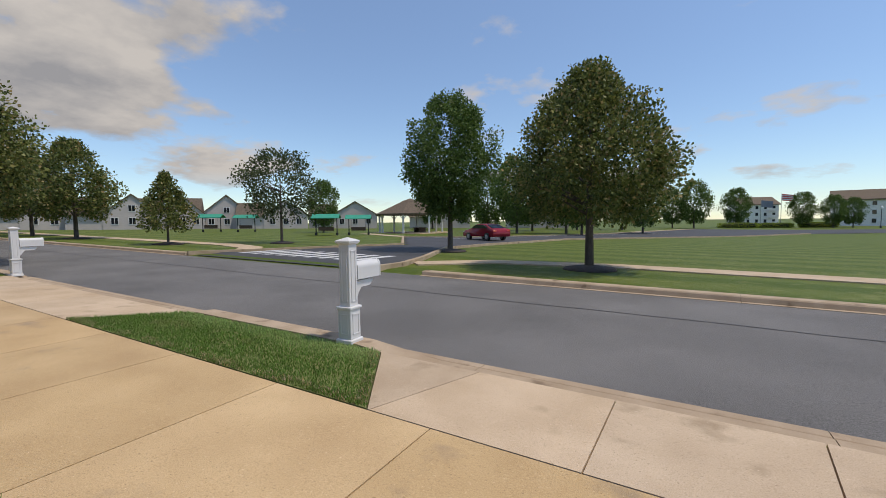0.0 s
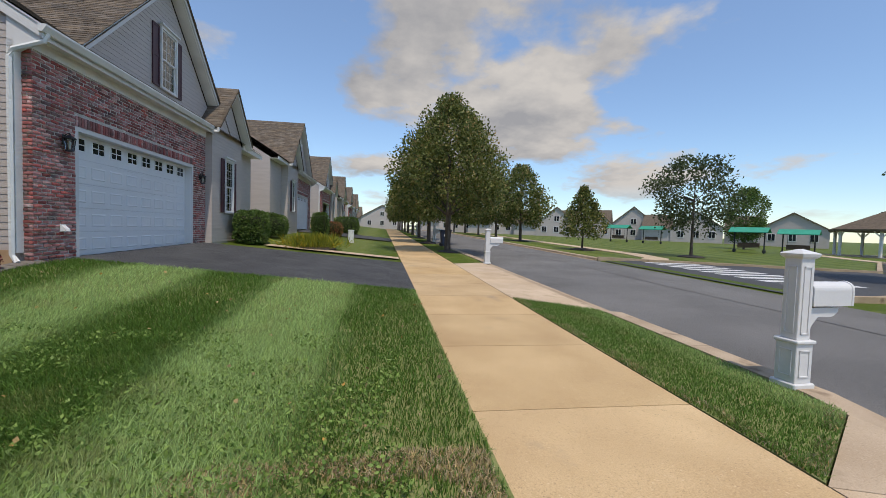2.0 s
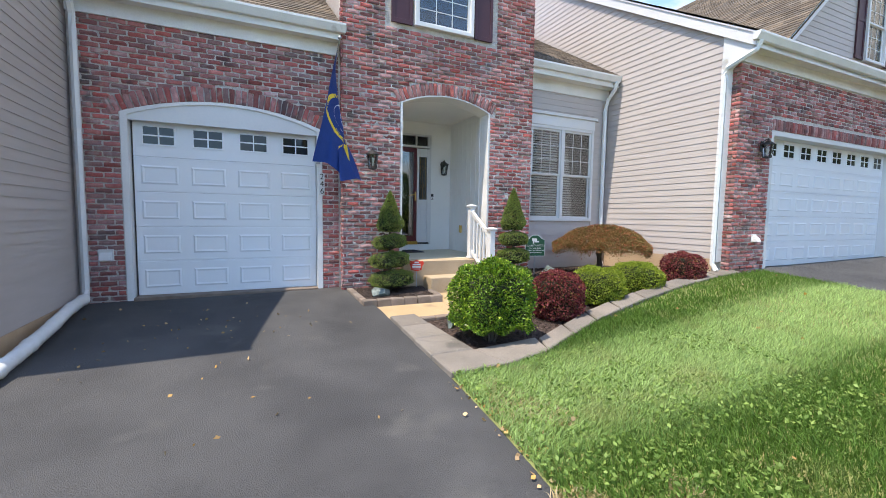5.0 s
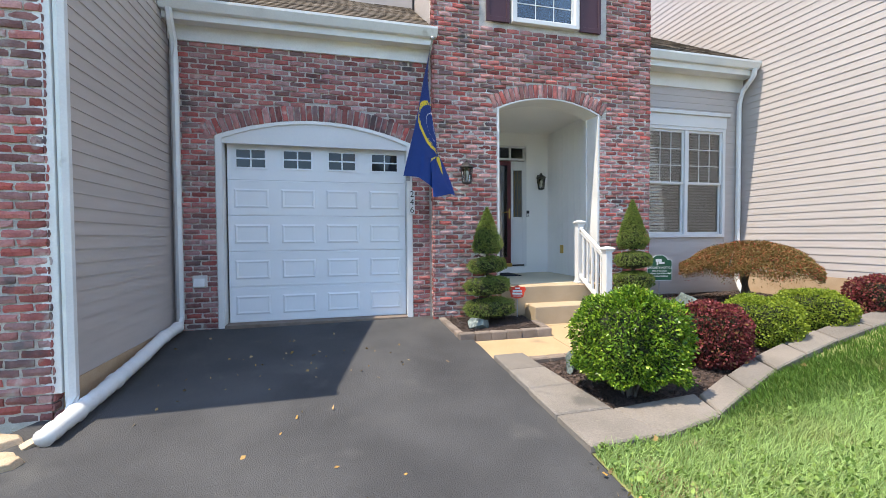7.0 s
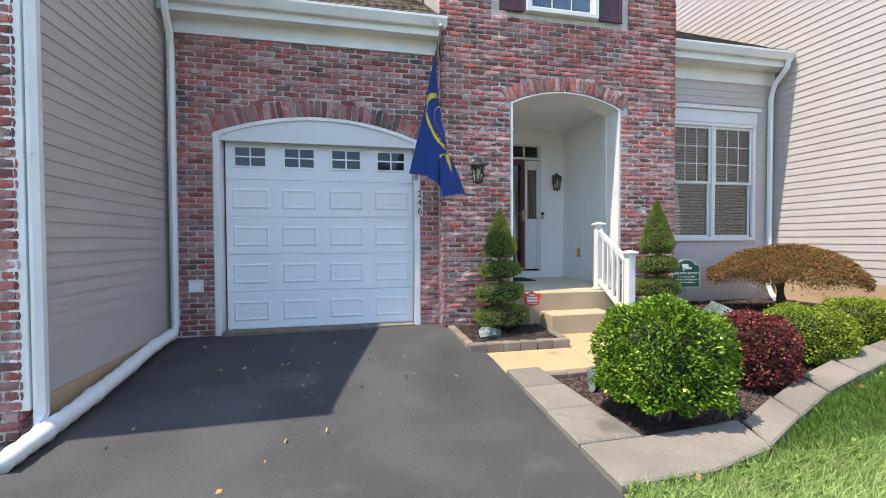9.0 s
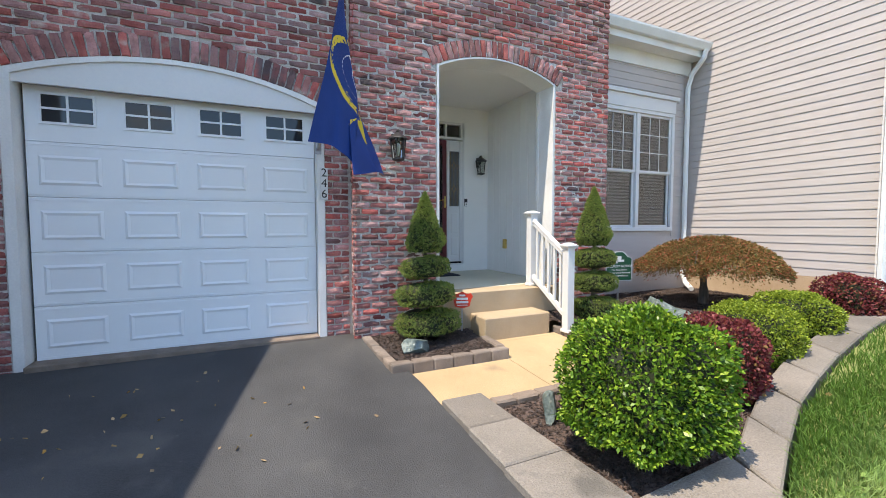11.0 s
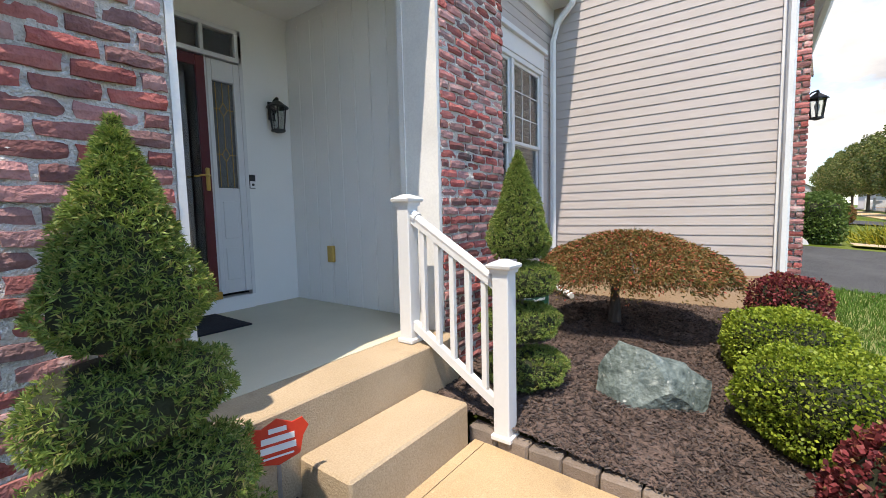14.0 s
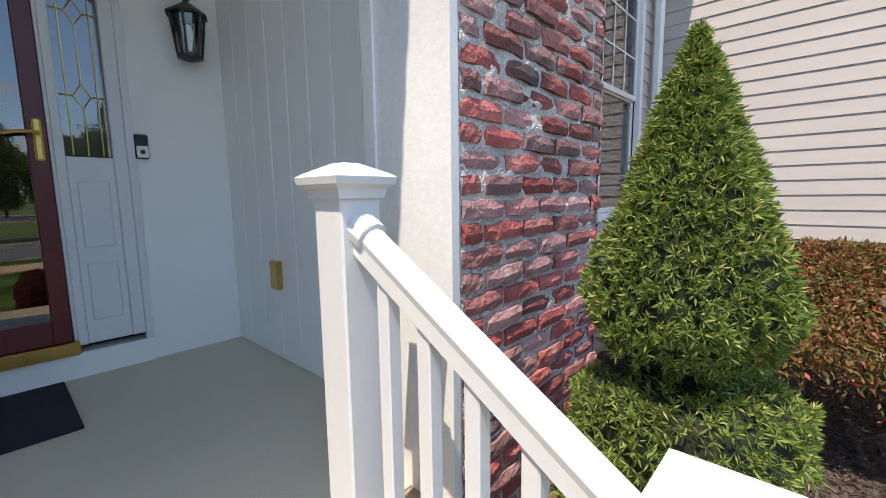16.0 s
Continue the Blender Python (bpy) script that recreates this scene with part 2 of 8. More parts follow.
M = dict(
    brick=mat("brick", (0.26, 0.088, 0.086), (0.45, 0.178, 0.160), 9, 0.9, 0.9, 70, rnd=0.5, stain=[((0.12, 0.085, 0.088), 3.2, 0.57), ((0.44, 0.33, 0.30), 7, 0.60)]),
    brick_i=mat("brick_joined", (0.26, 0.088, 0.086), (0.45, 0.178, 0.160), 9, 0.9, 0.9, 70, island=0.5, stain=[((0.12, 0.085, 0.088), 3.2, 0.57), ((0.44, 0.33, 0.30), 7, 0.60)]),
    mortar=mat("mortar", (0.50, 0.47, 0.44), (0.70, 0.66, 0.62), 12, 0.95, 2.0, 90),
    siding=mat("siding", (0.455, 0.41, 0.385), (0.51, 0.46, 0.435), 1.4, 0.55, 0.15, 60, stretch=(1, 1, 8), fine=0.2),
    white=mat("white_paint", (0.65, 0.66, 0.67), (0.71, 0.71, 0.705), 1.3, 0.45, 0.05, 40),
    white_dirty=mat("white_trim", (0.68, 0.68, 0.67), (0.82, 0.82, 0.80), 2.4, 0.5, 0.1, 60),
    garage=mat("garage_door_white", (0.74, 0.77, 0.80), (0.80, 0.82, 0.84), 0.9, 0.42, 0.12, 300),
    panel=mat("porch_panel", (0.80, 0.80, 0.78), (0.86, 0.86, 0.84), 1.2, 0.5, 0.08, 90),
    shingle=mat("shingle", (0.085, 0.066, 0.05), (0.17, 0.135, 0.10), 4, 0.95, 0.8, 60, island=0.3),
    asphalt=mat("driveway_seal", (0.024, 0.025, 0.028), (0.085, 0.086, 0.089), 1.3, 0.8, 0.9, 150, fine=0.55, stain=[((0.088, 0.088, 0.086), 1.7, 0.61), ((0.15, 0.148, 0.145), 42, 0.68)]),
    road=mat("road_asphalt", (0.060, 0.059, 0.058), (0.235, 0.230, 0.224), 0.5, 0.85, 1.0, 95, fine=0.72, stain=((0.34, 0.335, 0.33), 60, 0.66)),
    lot=mat("parking_asphalt", (0.045, 0.048, 0.055), (0.07, 0.073, 0.08), 0.4, 0.85, 0.5, 50),
    walk=mat("sidewalk_concrete", (0.43, 0.28, 0.135), (0.65, 0.465, 0.25), 1.1, 0.85, 0.5, 120, fine=0.5, rnd=0.06, stain=[((0.34, 0.25, 0.16), 1.6, 0.63), ((0.33, 0.22, 0.11), 70, 0.60), ((0.72, 0.56, 0.34), 48, 0.64)]),
    front_walk=mat("front_walk_concrete", (0.36, 0.25, 0.135), (0.54, 0.40, 0.235), 1.3, 0.85, 0.6, 140, fine=0.55, stain=[((0.30, 0.22, 0.14), 2.2, 0.62), ((0.58, 0.45, 0.28), 30, 0.66)]),
    apron=mat("apron_concrete", (0.44, 0.32, 0.205), (0.64, 0.50, 0.355), 1.4, 0.85, 0.5, 120, fine=0.5, rnd=0.06, stain=[((0.38, 0.28, 0.18), 2.0, 0.60), ((0.34, 0.25, 0.16), 70, 0.60), ((0.72, 0.58, 0.42), 48, 0.64)]),
    curb=mat("curb_concrete", (0.34, 0.25, 0.165), (0.50, 0.39, 0.28), 2.0, 0.9, 0.4, 110, stain=((0.20, 0.14, 0.09), 2.6, 0.6)),
    step=mat("step_concrete", (0.33, 0.245, 0.15), (0.48, 0.375, 0.255), 1.6, 0.8, 0.45, 110, fine=0.5, stain=((0.33, 0.25, 0.17), 3, 0.62)),
    porch=mat("porch_floor_paint", (0.53, 0.50, 0.385), (0.63, 0.59, 0.455), 1.3, 0.7, 0.2, 120),
    stone=mat("bed_slab", (0.14, 0.125, 0.108), (0.25, 0.22, 0.19), 2.2, 0.9, 0.9, 90, rnd=0.14, fine=0.5, stain=[((0.11, 0.10, 0.088), 3, 0.58), ((0.32, 0.29, 0.25), 26, 0.66)]),
    paver=mat("edging_paver", (0.165, 0.13, 0.105), (0.26, 0.21, 0.175), 7, 0.95, 0.6, 110, rnd=0.18),
    mulch=mat("mulch", (0.030, 0.021, 0.018), (0.105, 0.074, 0.062), 30, 0.95, 0.9, 90, island=0.6),
    rock=mat("green_rock", (0.040, 0.060, 0.056), (0.17, 0.215, 0.20), 8, 0.6, 1.6, 30, stain=[((0.30, 0.34, 0.31), 9, 0.60), ((0.55, 0.57, 0.53), 17, 0.65)]),
    burgundy=mat("burgundy_paint", (0.085, 0.008, 0.014), (0.12, 0.014, 0.02), 2, 0.35, 0.03, 50),
    shutter=mat("shutter_plum", (0.050, 0.014, 0.022), (0.075, 0.022, 0.032), 2, 0.5, 0.05, 50),
    black=mat("black_metal", (0.012, 0.012, 0.013), (0.025, 0.025, 0.027), 6, 0.45, 0.1, 90),
    brass=mat("brass", (0.55, 0.36, 0.10), (0.68, 0.47, 0.16), 6, 0.28, 0.05, 60, metal=1.0),
    # near-black colour standing for unlit space behind glass
    dark=mat("unlit_interior", (0.015, 0.015, 0.016), (0.03, 0.03, 0.03), 2, 0.9),
    blind=mat("window_blind", (0.62, 0.64, 0.64), (0.72, 0.73, 0.72), 2, 0.6, 0.05, 30),
    galv=mat("downspout_white", (0.66, 0.68, 0.68), (0.78, 0.79, 0.78), 3, 0.45, 0.1, 60, stain=((0.45, 0.44, 0.42), 4, 0.66)),
    mat_dark=mat("door_mat", (0.010, 0.011, 0.018), (0.022, 0.024, 0.036), 8, 0.98, 0.8, 220),
    trunk=mat("bark", (0.065, 0.05, 0.04), (0.14, 0.115, 0.095), 9, 0.95, 0.9, 40, stretch=(1, 1, 0.25)),
    found=mat("foundation", (0.44, 0.30, 0.18), (0.54, 0.40, 0.27), 3, 0.9, 0.4, 70),
    glass=glass_mat("window_glass", (0.86, 0.89, 0.89), 0.02, 0.05),
    door_glass=glass_mat("storm_door_glass", (0.55, 0.58, 0.6), 0.015, 0.10),
    soil=mat("turf_soil", (0.16, 0.19, 0.055), (0.25, 0.26, 0.10), 5, 0.95, 0.8, 60, stain=((0.30, 0.24, 0.12), 2.2, 0.60)),
    turf=striped_grass("turf_far", True),
    blade=striped_grass("grass_blade"),
)


# ---- building helpers ----
def link_mesh(name, me, material, parent=None, label=""):
    ob = new(name, me)
    if material:
        if not me.materials:
            me.materials.append(material)
    if parent is not None:
        ob.parent = parent
    if label:
        ob["label"] = label
    return ob


def part(name, bm, material, parent=None, label="", smooth=False):
    me = bpy.data.meshes.new(name)
    if smooth:
        for f in bm.faces:
            f.smooth = True
    bm.to_mesh(me)
    bm.free()
    return link_mesh(name, me, material, parent, label)


def empty(name, loc=(0, 0, 0)):
    ob = new(name)
    ob.location = loc
    ob.empty_display_size = 0.1
    return ob


def box(bm, x0, x1, y0, y1, z0, z1, bevel=0.0):
    r = bmesh.ops.create_cube(bm, size=1.0)
    bmesh.ops.scale(bm, verts=r["verts"], vec=(abs(x1 - x0), abs(y1 - y0), abs(z1 - z0)))
    bmesh.ops.translate(bm, verts=r["verts"], vec=((x0 + x1) / 2, (y0 + y1) / 2, (z0 + z1) / 2))
    if bevel:
        es = list({e for v in r["verts"] for e in v.link_edges})
        bmesh.ops.bevel(bm, geom=es, offset=bevel, segments=1, affect='EDGES')
    return bm


def boxes(*specs, bevel=0.0):
    bm = bmesh.new()
    for s in specs:
        box(bm, *s, bevel=bevel)
    return bm


def tube(bm, pts, r, n=8, cap=True):
    """A round bar along a polyline; r may be a number or one radius per point."""
    pts = [Vector(p) for p in pts]
    rs = r if isinstance(r, (list, tuple)) else [r] * len(pts)
    rings = []
    for i, p in enumerate(pts):
        d = (pts[min(i + 1, len(pts) - 1)] - pts[max(i - 1, 0)]).normalized()
        u = d.cross(Vector((0, 0, 1)))
        if u.length < 0.05:
            u = d.cross(Vector((1, 0, 0)))
        u.normalize()
        w = d.cross(u)
        rings.append([bm.verts.new(p + (u * math.cos(a) + w * math.sin(a)) * rs[i]) for a in [2 * math.pi * k / n for k in range(n)]])
    for a, b in zip(rings, rings[1:]):
        for k in range(n):
            bm.faces.new((a[k], a[(k + 1) % n], b[(k + 1) % n], b[k]))
    if cap:
        bm.faces.new(rings[0][::-1])
        bm.faces.new(rings[-1])
    return bm


def lathe(bm, profile, n=16, at=(0, 0, 0)):
    """Turns (radius, height) pairs round a vertical axis."""
    rings = [[bm.verts.new((at[0] + r * math.cos(2 * math.pi * k / n), at[1] + r * math.sin(2 * math.pi * k / n), at[2] + z)) for k in range(n)] for r, z in profile]
    for a, b in zip(rings, rings[1:]):
        for k in range(n):
            bm.faces.new((a[k], a[(k + 1) % n], b[(k + 1) % n], b[k]))
    bm.faces.new(rings[0][::-1])
    bm.faces.new(rings[-1])
    return bm


def prism(bm, poly, axis, lo, hi):
    """A polygon pushed along an axis: poly holds (a, b) in the two other axes, in x, y, z order."""
    def p(a, b, c):
        return {"x": (c, a, b), "y": (a, c, b), "z": (a, b, c)}[axis]
    lo_v = [bm.verts.new(p(a, b, lo)) for a, b in poly]
    hi_v = [bm.verts.new(p(a, b, hi)) for a, b in poly]
    n = len(poly)
    fs = [bm.faces.new(lo_v), bm.faces.new(hi_v)]
    for i in range(n):
        fs.append(bm.faces.new((lo_v[i], lo_v[(i + 1) % n], hi_v[(i + 1) % n], hi_v[i])))
    bmesh.ops.recalc_face_normals(bm, faces=fs)
    return bm


def raw(name, verts, faces, material, parent=None, label="", smooth=False):
    me = bpy.data.meshes.new(name)
    me.from_pydata(verts, [], faces)
    if smooth:
        me.polygons.foreach_set("use_smooth", [True] * len(me.polygons))
    me.update()
    return link_mesh(name, me, material, parent, label)


# ---- ground ----
def lerp_table(tab, v):
    if v <= tab[0][0]:
        return tab[0][1]
    for (a, p), (b, q) in zip(tab, tab[1:]):
        if v <= b:
            return p + (q - p) * (v - a) / (b - a)
    return tab[-1][1]


DRIVE_Z = [(-12.2, -0.43), (-8.75, -0.38), (-6, -0.34), (-3.3, -0.28), (-1, -0.10), (0.3, -0.02), (3, 0.0)]
RIGHT_Z = [(-12.2, -0.33), (-8.75, -0.27), (-5.5, 0.0), (-2.2, 0.27), (3, 0.32)]


def ground_z(x, y):
    """Height of the ground: a street that climbs gently, lots that climb from the pavement to the houses."""
    sx = 0.016 * max(-25, min(x, 70))
    if y > -12.2:
        f = max(0.0, min(1.0, (x - 0.4) / 6.2))
        f = f * f * (3 - 2 * f)
        a = lerp_table(DRIVE_Z, y) + (0.016 * max(-25, x) if x < 0 else 0.016 * x * (1 - f) * (1 if y < -8.75 else max(0, (-y) / 8.75)))
        b = lerp_table(RIGHT_Z, y) + 0.016 * (min(x, 70) - 6.6)
        return a * (1 - f) + b * f
    z = -0.43 + sx
    if y < -18.5:
        z -= 0.012 * min(60, -18.5 - y)
    return z


def sheet(name, x0, x1, y0, y1, nx, ny, material, lift=0.0, zf=ground_z, parent=None, label="", thick=0.0):
    xs, ys = np.linspace(x0, x1, nx + 1), np.linspace(y0, y1, ny + 1)
    v = [(x, y, zf(x, y) + lift) for y in ys for x in xs]
    f = [(j * (nx + 1) + i, j * (nx + 1) + i + 1, (j + 1) * (nx + 1) + i + 1, (j + 1) * (nx + 1) + i) for j in range(ny) for i in range(nx)]
    if thick:
        n = len(v)
        v += [(x, y, z - thick) for x, y, z in v]
        ring = [i for i in range(nx + 1)] + [(j + 1) * (nx + 1) - 1 for j in range(1, ny + 1)] + [ny * (nx + 1) + i for i in range(nx - 1, -1, -1)] + [j * (nx + 1) for j in range(ny - 1, 0, -1)]
        for a, b in zip(ring, ring[1:] + ring[:1]):
            f.append((b, a, a + n, b + n))
    return raw(name, v, f, material, parent, label, smooth=not thick)


gx = sorted(set(list(np.linspace(-40, 110, 76)) + list(np.linspace(-400, 600, 21)) + [-3000, 3000]))
gy = sorted(set(list(np.linspace(-70, 8, 79)) + list(np.linspace(-400, 120, 14)) + [-3000, 3000]))
gv = [(x, y, ground_z(x, y) - 0.05 - (0.14 if -18.7 < y < -12.3 else 0.0) - (0.45 if -3.2 < y < 9 and -3.2 < x < 7 else 0.0)) for y in gy for x in gx]
gf = [(j * len(gx) + i, j * len(gx) + i + 1, (j + 1) * len(gx) + i + 1, (j + 1) * len(gx) + i) for j in range(len(gy) - 1) for i in range(len(gx) - 1)]
ground = tagged(raw("ground", gv, gf, M["turf"], smooth=True), "wide mown green turf ground reaching the horizon", "ground", kind="structure")


def road_z(x, y):
    c = 1 - ((y + 15.35) / 3.2) ** 2
    return -0.52 + 0.016 * max(-25, min(x, 70)) + 0.06 * max(0, c)


road = tagged(sheet("road", -60, 300, -18.45, -12.35, 120, 8, M["road"], 0.0, road_z), "grey worn asphalt street with a long seam", "road", kind="structure")
sv_, sf_ = [], []
for k in range(241):
    x = -45 + k * 0.55
    y = -15.87 + 0.03 * math.sin(x * 0.9) + 0.015 * math.sin(x * 3.1)
    for s in (-0.018, 0.018):
        sv_.append((x, y + s, road_z(x, y + s) + 0.004))
sf_ = [(2 * k, 2 * k + 2, 2 * k + 3, 2 * k + 1) for k in range(240)]
tagged(raw("road_seam", sv_, sf_, M["asphalt"]), "thin dark tar seam along the street", "road seam", kind="structure")


# ---- walls of brick and siding ----
def brick_mesh(name, w, h, d, seed):
    """A tumbled brick lying along x, its face towards -y, with worn corners; the back is open."""
    rng = random.Random(seed)
    nx, nz = 5, 3
    v, f = [], []
    for j in range(nz):
        for i in range(nx):
            a, b = i / (nx - 1), j / (nz - 1)
            edge = (i in (0, nx - 1)) + (j in (0, nz - 1))
            y = -d + (0.0, 0.004, 0.011)[edge] + rng.uniform(-0.003, 0.003)
            v.append(((a - 0.5) * w * (1 if edge == 0 else 0.97) + rng.uniform(-0.005, 0.005), y, (b - 0.5) * h * (0.98 if edge else 1) + rng.uniform(-0.0045, 0.0045)))
    for j in range(nz - 1):
        for i in range(nx - 1):
            k = j * nx + i
            f.append((k, k + 1, k + nx + 1, k + nx))
    ring = list(range(nx)) + [nx - 1 + nx * j for j in range(1, nz)] + [nx * (nz - 1) + i for i in range(nx - 2, -1, -1)] + [nx * j for j in range(nz - 2, 0, -1)]
    base = len(v)
    for r in ring:
        x, _, z = v[r]
        v.append((x * 1.02, 0.0, z * 1.04))
    n = len(ring)
    for i in range(n):
        f.append((ring[(i + 1) % n], ring[i], base + i, base + (i + 1) % n))
    return v, f


BRICK_L, BRICK_H, BED = 0.205, 0.0685, 0.017
brick_kinds = [brick_mesh("b", BRICK_L - BED, BRICK_H - BED, 0.017, s) for s in range(12)]
half_kinds = [brick_mesh("h", BRICK_L / 2 - BED, BRICK_H - BED, 0.017, 40 + s) for s in range(4)]
brick_meshes, half_meshes = [], []
for src, dst in ((brick_kinds, brick_meshes), (half_kinds, half_meshes)):
    for v, f in src:
        me = bpy.data.meshes.new("brick")
        me.from_pydata(v, [], f)
        me.materials.append(M["brick"])
        dst.append(me)


def courses(x0, x1, z0, z1, keep):
    """Running bond between x0 and x1, stretched to whole half bricks: (x, z, half or not, stretch) where keep allows."""
    n = max(1, round((x1 - x0) / (BRICK_L / 2)))
    hb = (x1 - x0) / n
    sx = hb / (BRICK_L / 2)
    out, row, z = [], 0, z0
    while z + BRICK_H <= z1 + 0.02:
        k = 0
        while k < n:
            if (k == 0 and row % 2) or k == n - 1:
                out.append((x0 + (k + 0.5) * hb, z + BRICK_H / 2, True))
                k += 1
            else:
                out.append((x0 + (k + 1) * hb, z + BRICK_H / 2, False))
                k += 2
        row += 1
        z += BRICK_H
    res = []
    for x, zc, hf in out:
        w = hb / 2 if hf else hb
        if keep(x - w, x + w, zc - BRICK_H / 2, zc + BRICK_H / 2):
            res.append((x, zc, hf, sx))
        elif not hf:
            for s in (-1, 1):
                xx = x + s * hb / 2
                if keep(xx - hb / 2, xx + hb / 2, zc - BRICK_H / 2, zc + BRICK_H / 2):
                    res.append((xx, zc, True, sx))
    return res


def lay(parent, bricks, m, near=lambda x, z: False, rng=random.Random(5)):
    """Lays bricks (x, z, half) on a wall whose face stands at the pose m: the near ones singly, the rest joined."""
    v_all, f_all = [], []
    rot = m.to_3x3()
    for x, z, hf, sx in bricks:
        out = rng.uniform(-0.009, 0.007)
        tilt = rng.uniform(-0.026, 0.026)
        if near(x, z):
            ob = new("brick", rng.choice(half_meshes if hf else brick_meshes))
            ob.parent = parent
            ob.matrix_local = m @ Matrix.Translation((x, -out, z)) @ Euler((0, tilt, tilt)).to_matrix().to_4x4() @ Matrix.Diagonal((sx, 1, 1, 1))
        else:
            v, f = rng.choice(half_kinds if hf else brick_kinds)
            base = len(v_all)
            c, s = math.cos(tilt), math.sin(tilt)
            for a, b, d in v:
                v_all.append(m @ Vector((x + a * sx * c - d * s, b - out, z + d * c + a * s)))
            f_all.extend(tuple(base + k for k in q) for q in f)
    if v_all:
        ob = raw("bricks", v_all, f_all, M["brick_i"], parent)
        ob["kind"] = "stuff"


def arch_bricks(parent, cx, half, z_spring, rise, height, m, grow=0.07):
    """A rowlock arch of standing bricks over an opening of that half width."""
    R = (half ** 2 + rise ** 2) / (2 * rise)
    zc = z_spring + rise - R
    a_max = math.asin((half + grow) / R)
    n = max(6, int(2 * a_max * (R + 0.1) / 0.078))
    v_all, f_all = [], []
    rng = random.Random(11)
    for i in range(n):
        a = -a_max + (i + 0.5) * 2 * a_max / n
        v, f = brick_mesh("a", height - 0.01, 2 * a_max * R / n - 0.013, 0.017, 70 + i % 5)
        base = len(v_all)
        for p, q, d in v:
            r = R + height / 2 + p
            t = d
            v_all.append(m @ Vector((cx + math.sin(a) * r + math.cos(a) * t, q + rng.uniform(-0.002, 0.002), zc + math.cos(a) * r - math.sin(a) * t)))
        f_all.extend(tuple(base + k for k in q) for q in f)
    ob = raw("brick_arch", v_all, f_all, M["brick_i"], parent)
    ob["kind"] = "stuff"


def arch_poly(cx, half, z0, z_spring, rise, n=14):
    R = (half ** 2 + rise ** 2) / (2 * rise)
    zc = z_spring + rise - R
    pts = [(cx - half, z0)]
    for i in range(n + 1):
        x = -half + 2 * half * i / n
        pts.append((cx + x, zc + math.sqrt(R * R - x * x)))
    pts.append((cx + half, z0))
    return pts


def arch_top(cx, half, z_spring, rise, x):
    R = (half ** 2 + rise ** 2) / (2 * rise)
    d = min(abs(x - cx), half)
    return z_spring + rise - R + math.sqrt(R * R - d * d)


def siding(parent, m, z0, z1, spans, step=0.1145, material=None):
    """Lap siding on a face at pose m (boards along local x, outwards -y): spans(z) gives the stretches at a height."""
    z = z0
    while z < z1 - 0.01:
        for a0, a1, b0, b1 in spans(z, min(z + step, z1)):
            if a1 - a0 < 0.02 and b1 - b0 < 0.02:
                continue
            h = min(step, z1 - z)
            v = [(a0, 0, z), (a1, 0, z), (b1, 0, z + h), (b0, 0, z + h), (a0, -0.0115, z), (a1, -0.0115, z), (b1, -0.003, z + h), (b0, -0.003, z + h)]
            f = [(4, 5, 6, 7), (0, 1, 5, 4), (1, 2, 6, 5), (3, 0, 4, 7), (2, 3, 7, 6)]
            raw("siding_board", [m @ Vector(p) for p in v], f, material or M["siding"], parent)
        z += step



# ---- pavement, aprons, drives ----
pavement = tagged(empty("pavement"), "tan concrete pavement of jointed slabs with dirt stains", "pavement", kind="structure")


def flat_z(x, y):
    return -0.38 + 0.016 * max(-25, min(x, 70)) - (0.0 if y > -10.6 else 0.03 * (-10.6 - y))


for k in range(-8, 60):
    x0 = -0.37 + 1.7 * k
    sheet("slab", x0 + 0.006, x0 + 1.694, -10.6, -8.75, 2, 2, M["walk"], 0.012, flat_z, pavement, thick=0.12)


def poly_slab(name, pts, zf, top, thick, material, parent=None, label="", bevel=0.0):
    bm = bmesh.new()
    up = [bm.verts.new((x, y, zf(x, y) + top)) for x, y in pts]
    dn = [bm.verts.new((x, y, zf(x, y) + top - thick)) for x, y in pts]
    bm.faces.new(up)
    for a in range(len(pts)):
        b = (a + 1) % len(pts)
        bm.faces.new((up[a], dn[a], dn[b], up[b]))
    bmesh.ops.recalc_face_normals(bm, faces=bm.faces)
    if bevel:
        bmesh.ops.bevel(bm, geom=[e for e in bm.edges if all(v in up for v in e.verts)], offset=bevel, segments=1, affect='EDGES')
    return part(name, bm, material, parent, label)


apron = tagged(empty("drive_apron"), "pale tan concrete drive apron with cut joints", "apron", kind="structure")
for pts in ([(0.228, -10.615), (-0.148, -11.92), (1.13, -11.92), (0.24, -10.615)], [(-1.45, -10.615), (-1.47, -11.92), (-0.158, -11.92), (0.218, -10.615)],
            [(-2.72, -10.615), (-2.87, -11.92), (-1.482, -11.92), (-1.462, -10.615)], [(-3.8, -10.615), (-4.5, -11.92), (-2.882, -11.92), (-2.732, -10.615)]):
    poly_slab("slab", pts, flat_z, 0.012, 0.12, M["apron"], apron)
apron_next = tagged(empty("drive_apron"), "pale tan concrete drive apron of the next house", "apron", kind="structure")
for x0, x1, b0, b1 in ((6.24, 8.4, 5.3, 8.4), (8.41, 10.8, 8.41, 10.8), (10.81, 13.0, 10.81, 14.0)):
    poly_slab("slab", [(x0, -10.615), (b0, -11.92), (b1, -11.92), (x1, -10.615)], flat_z, 0.012, 0.12, M["apron"], apron_next)


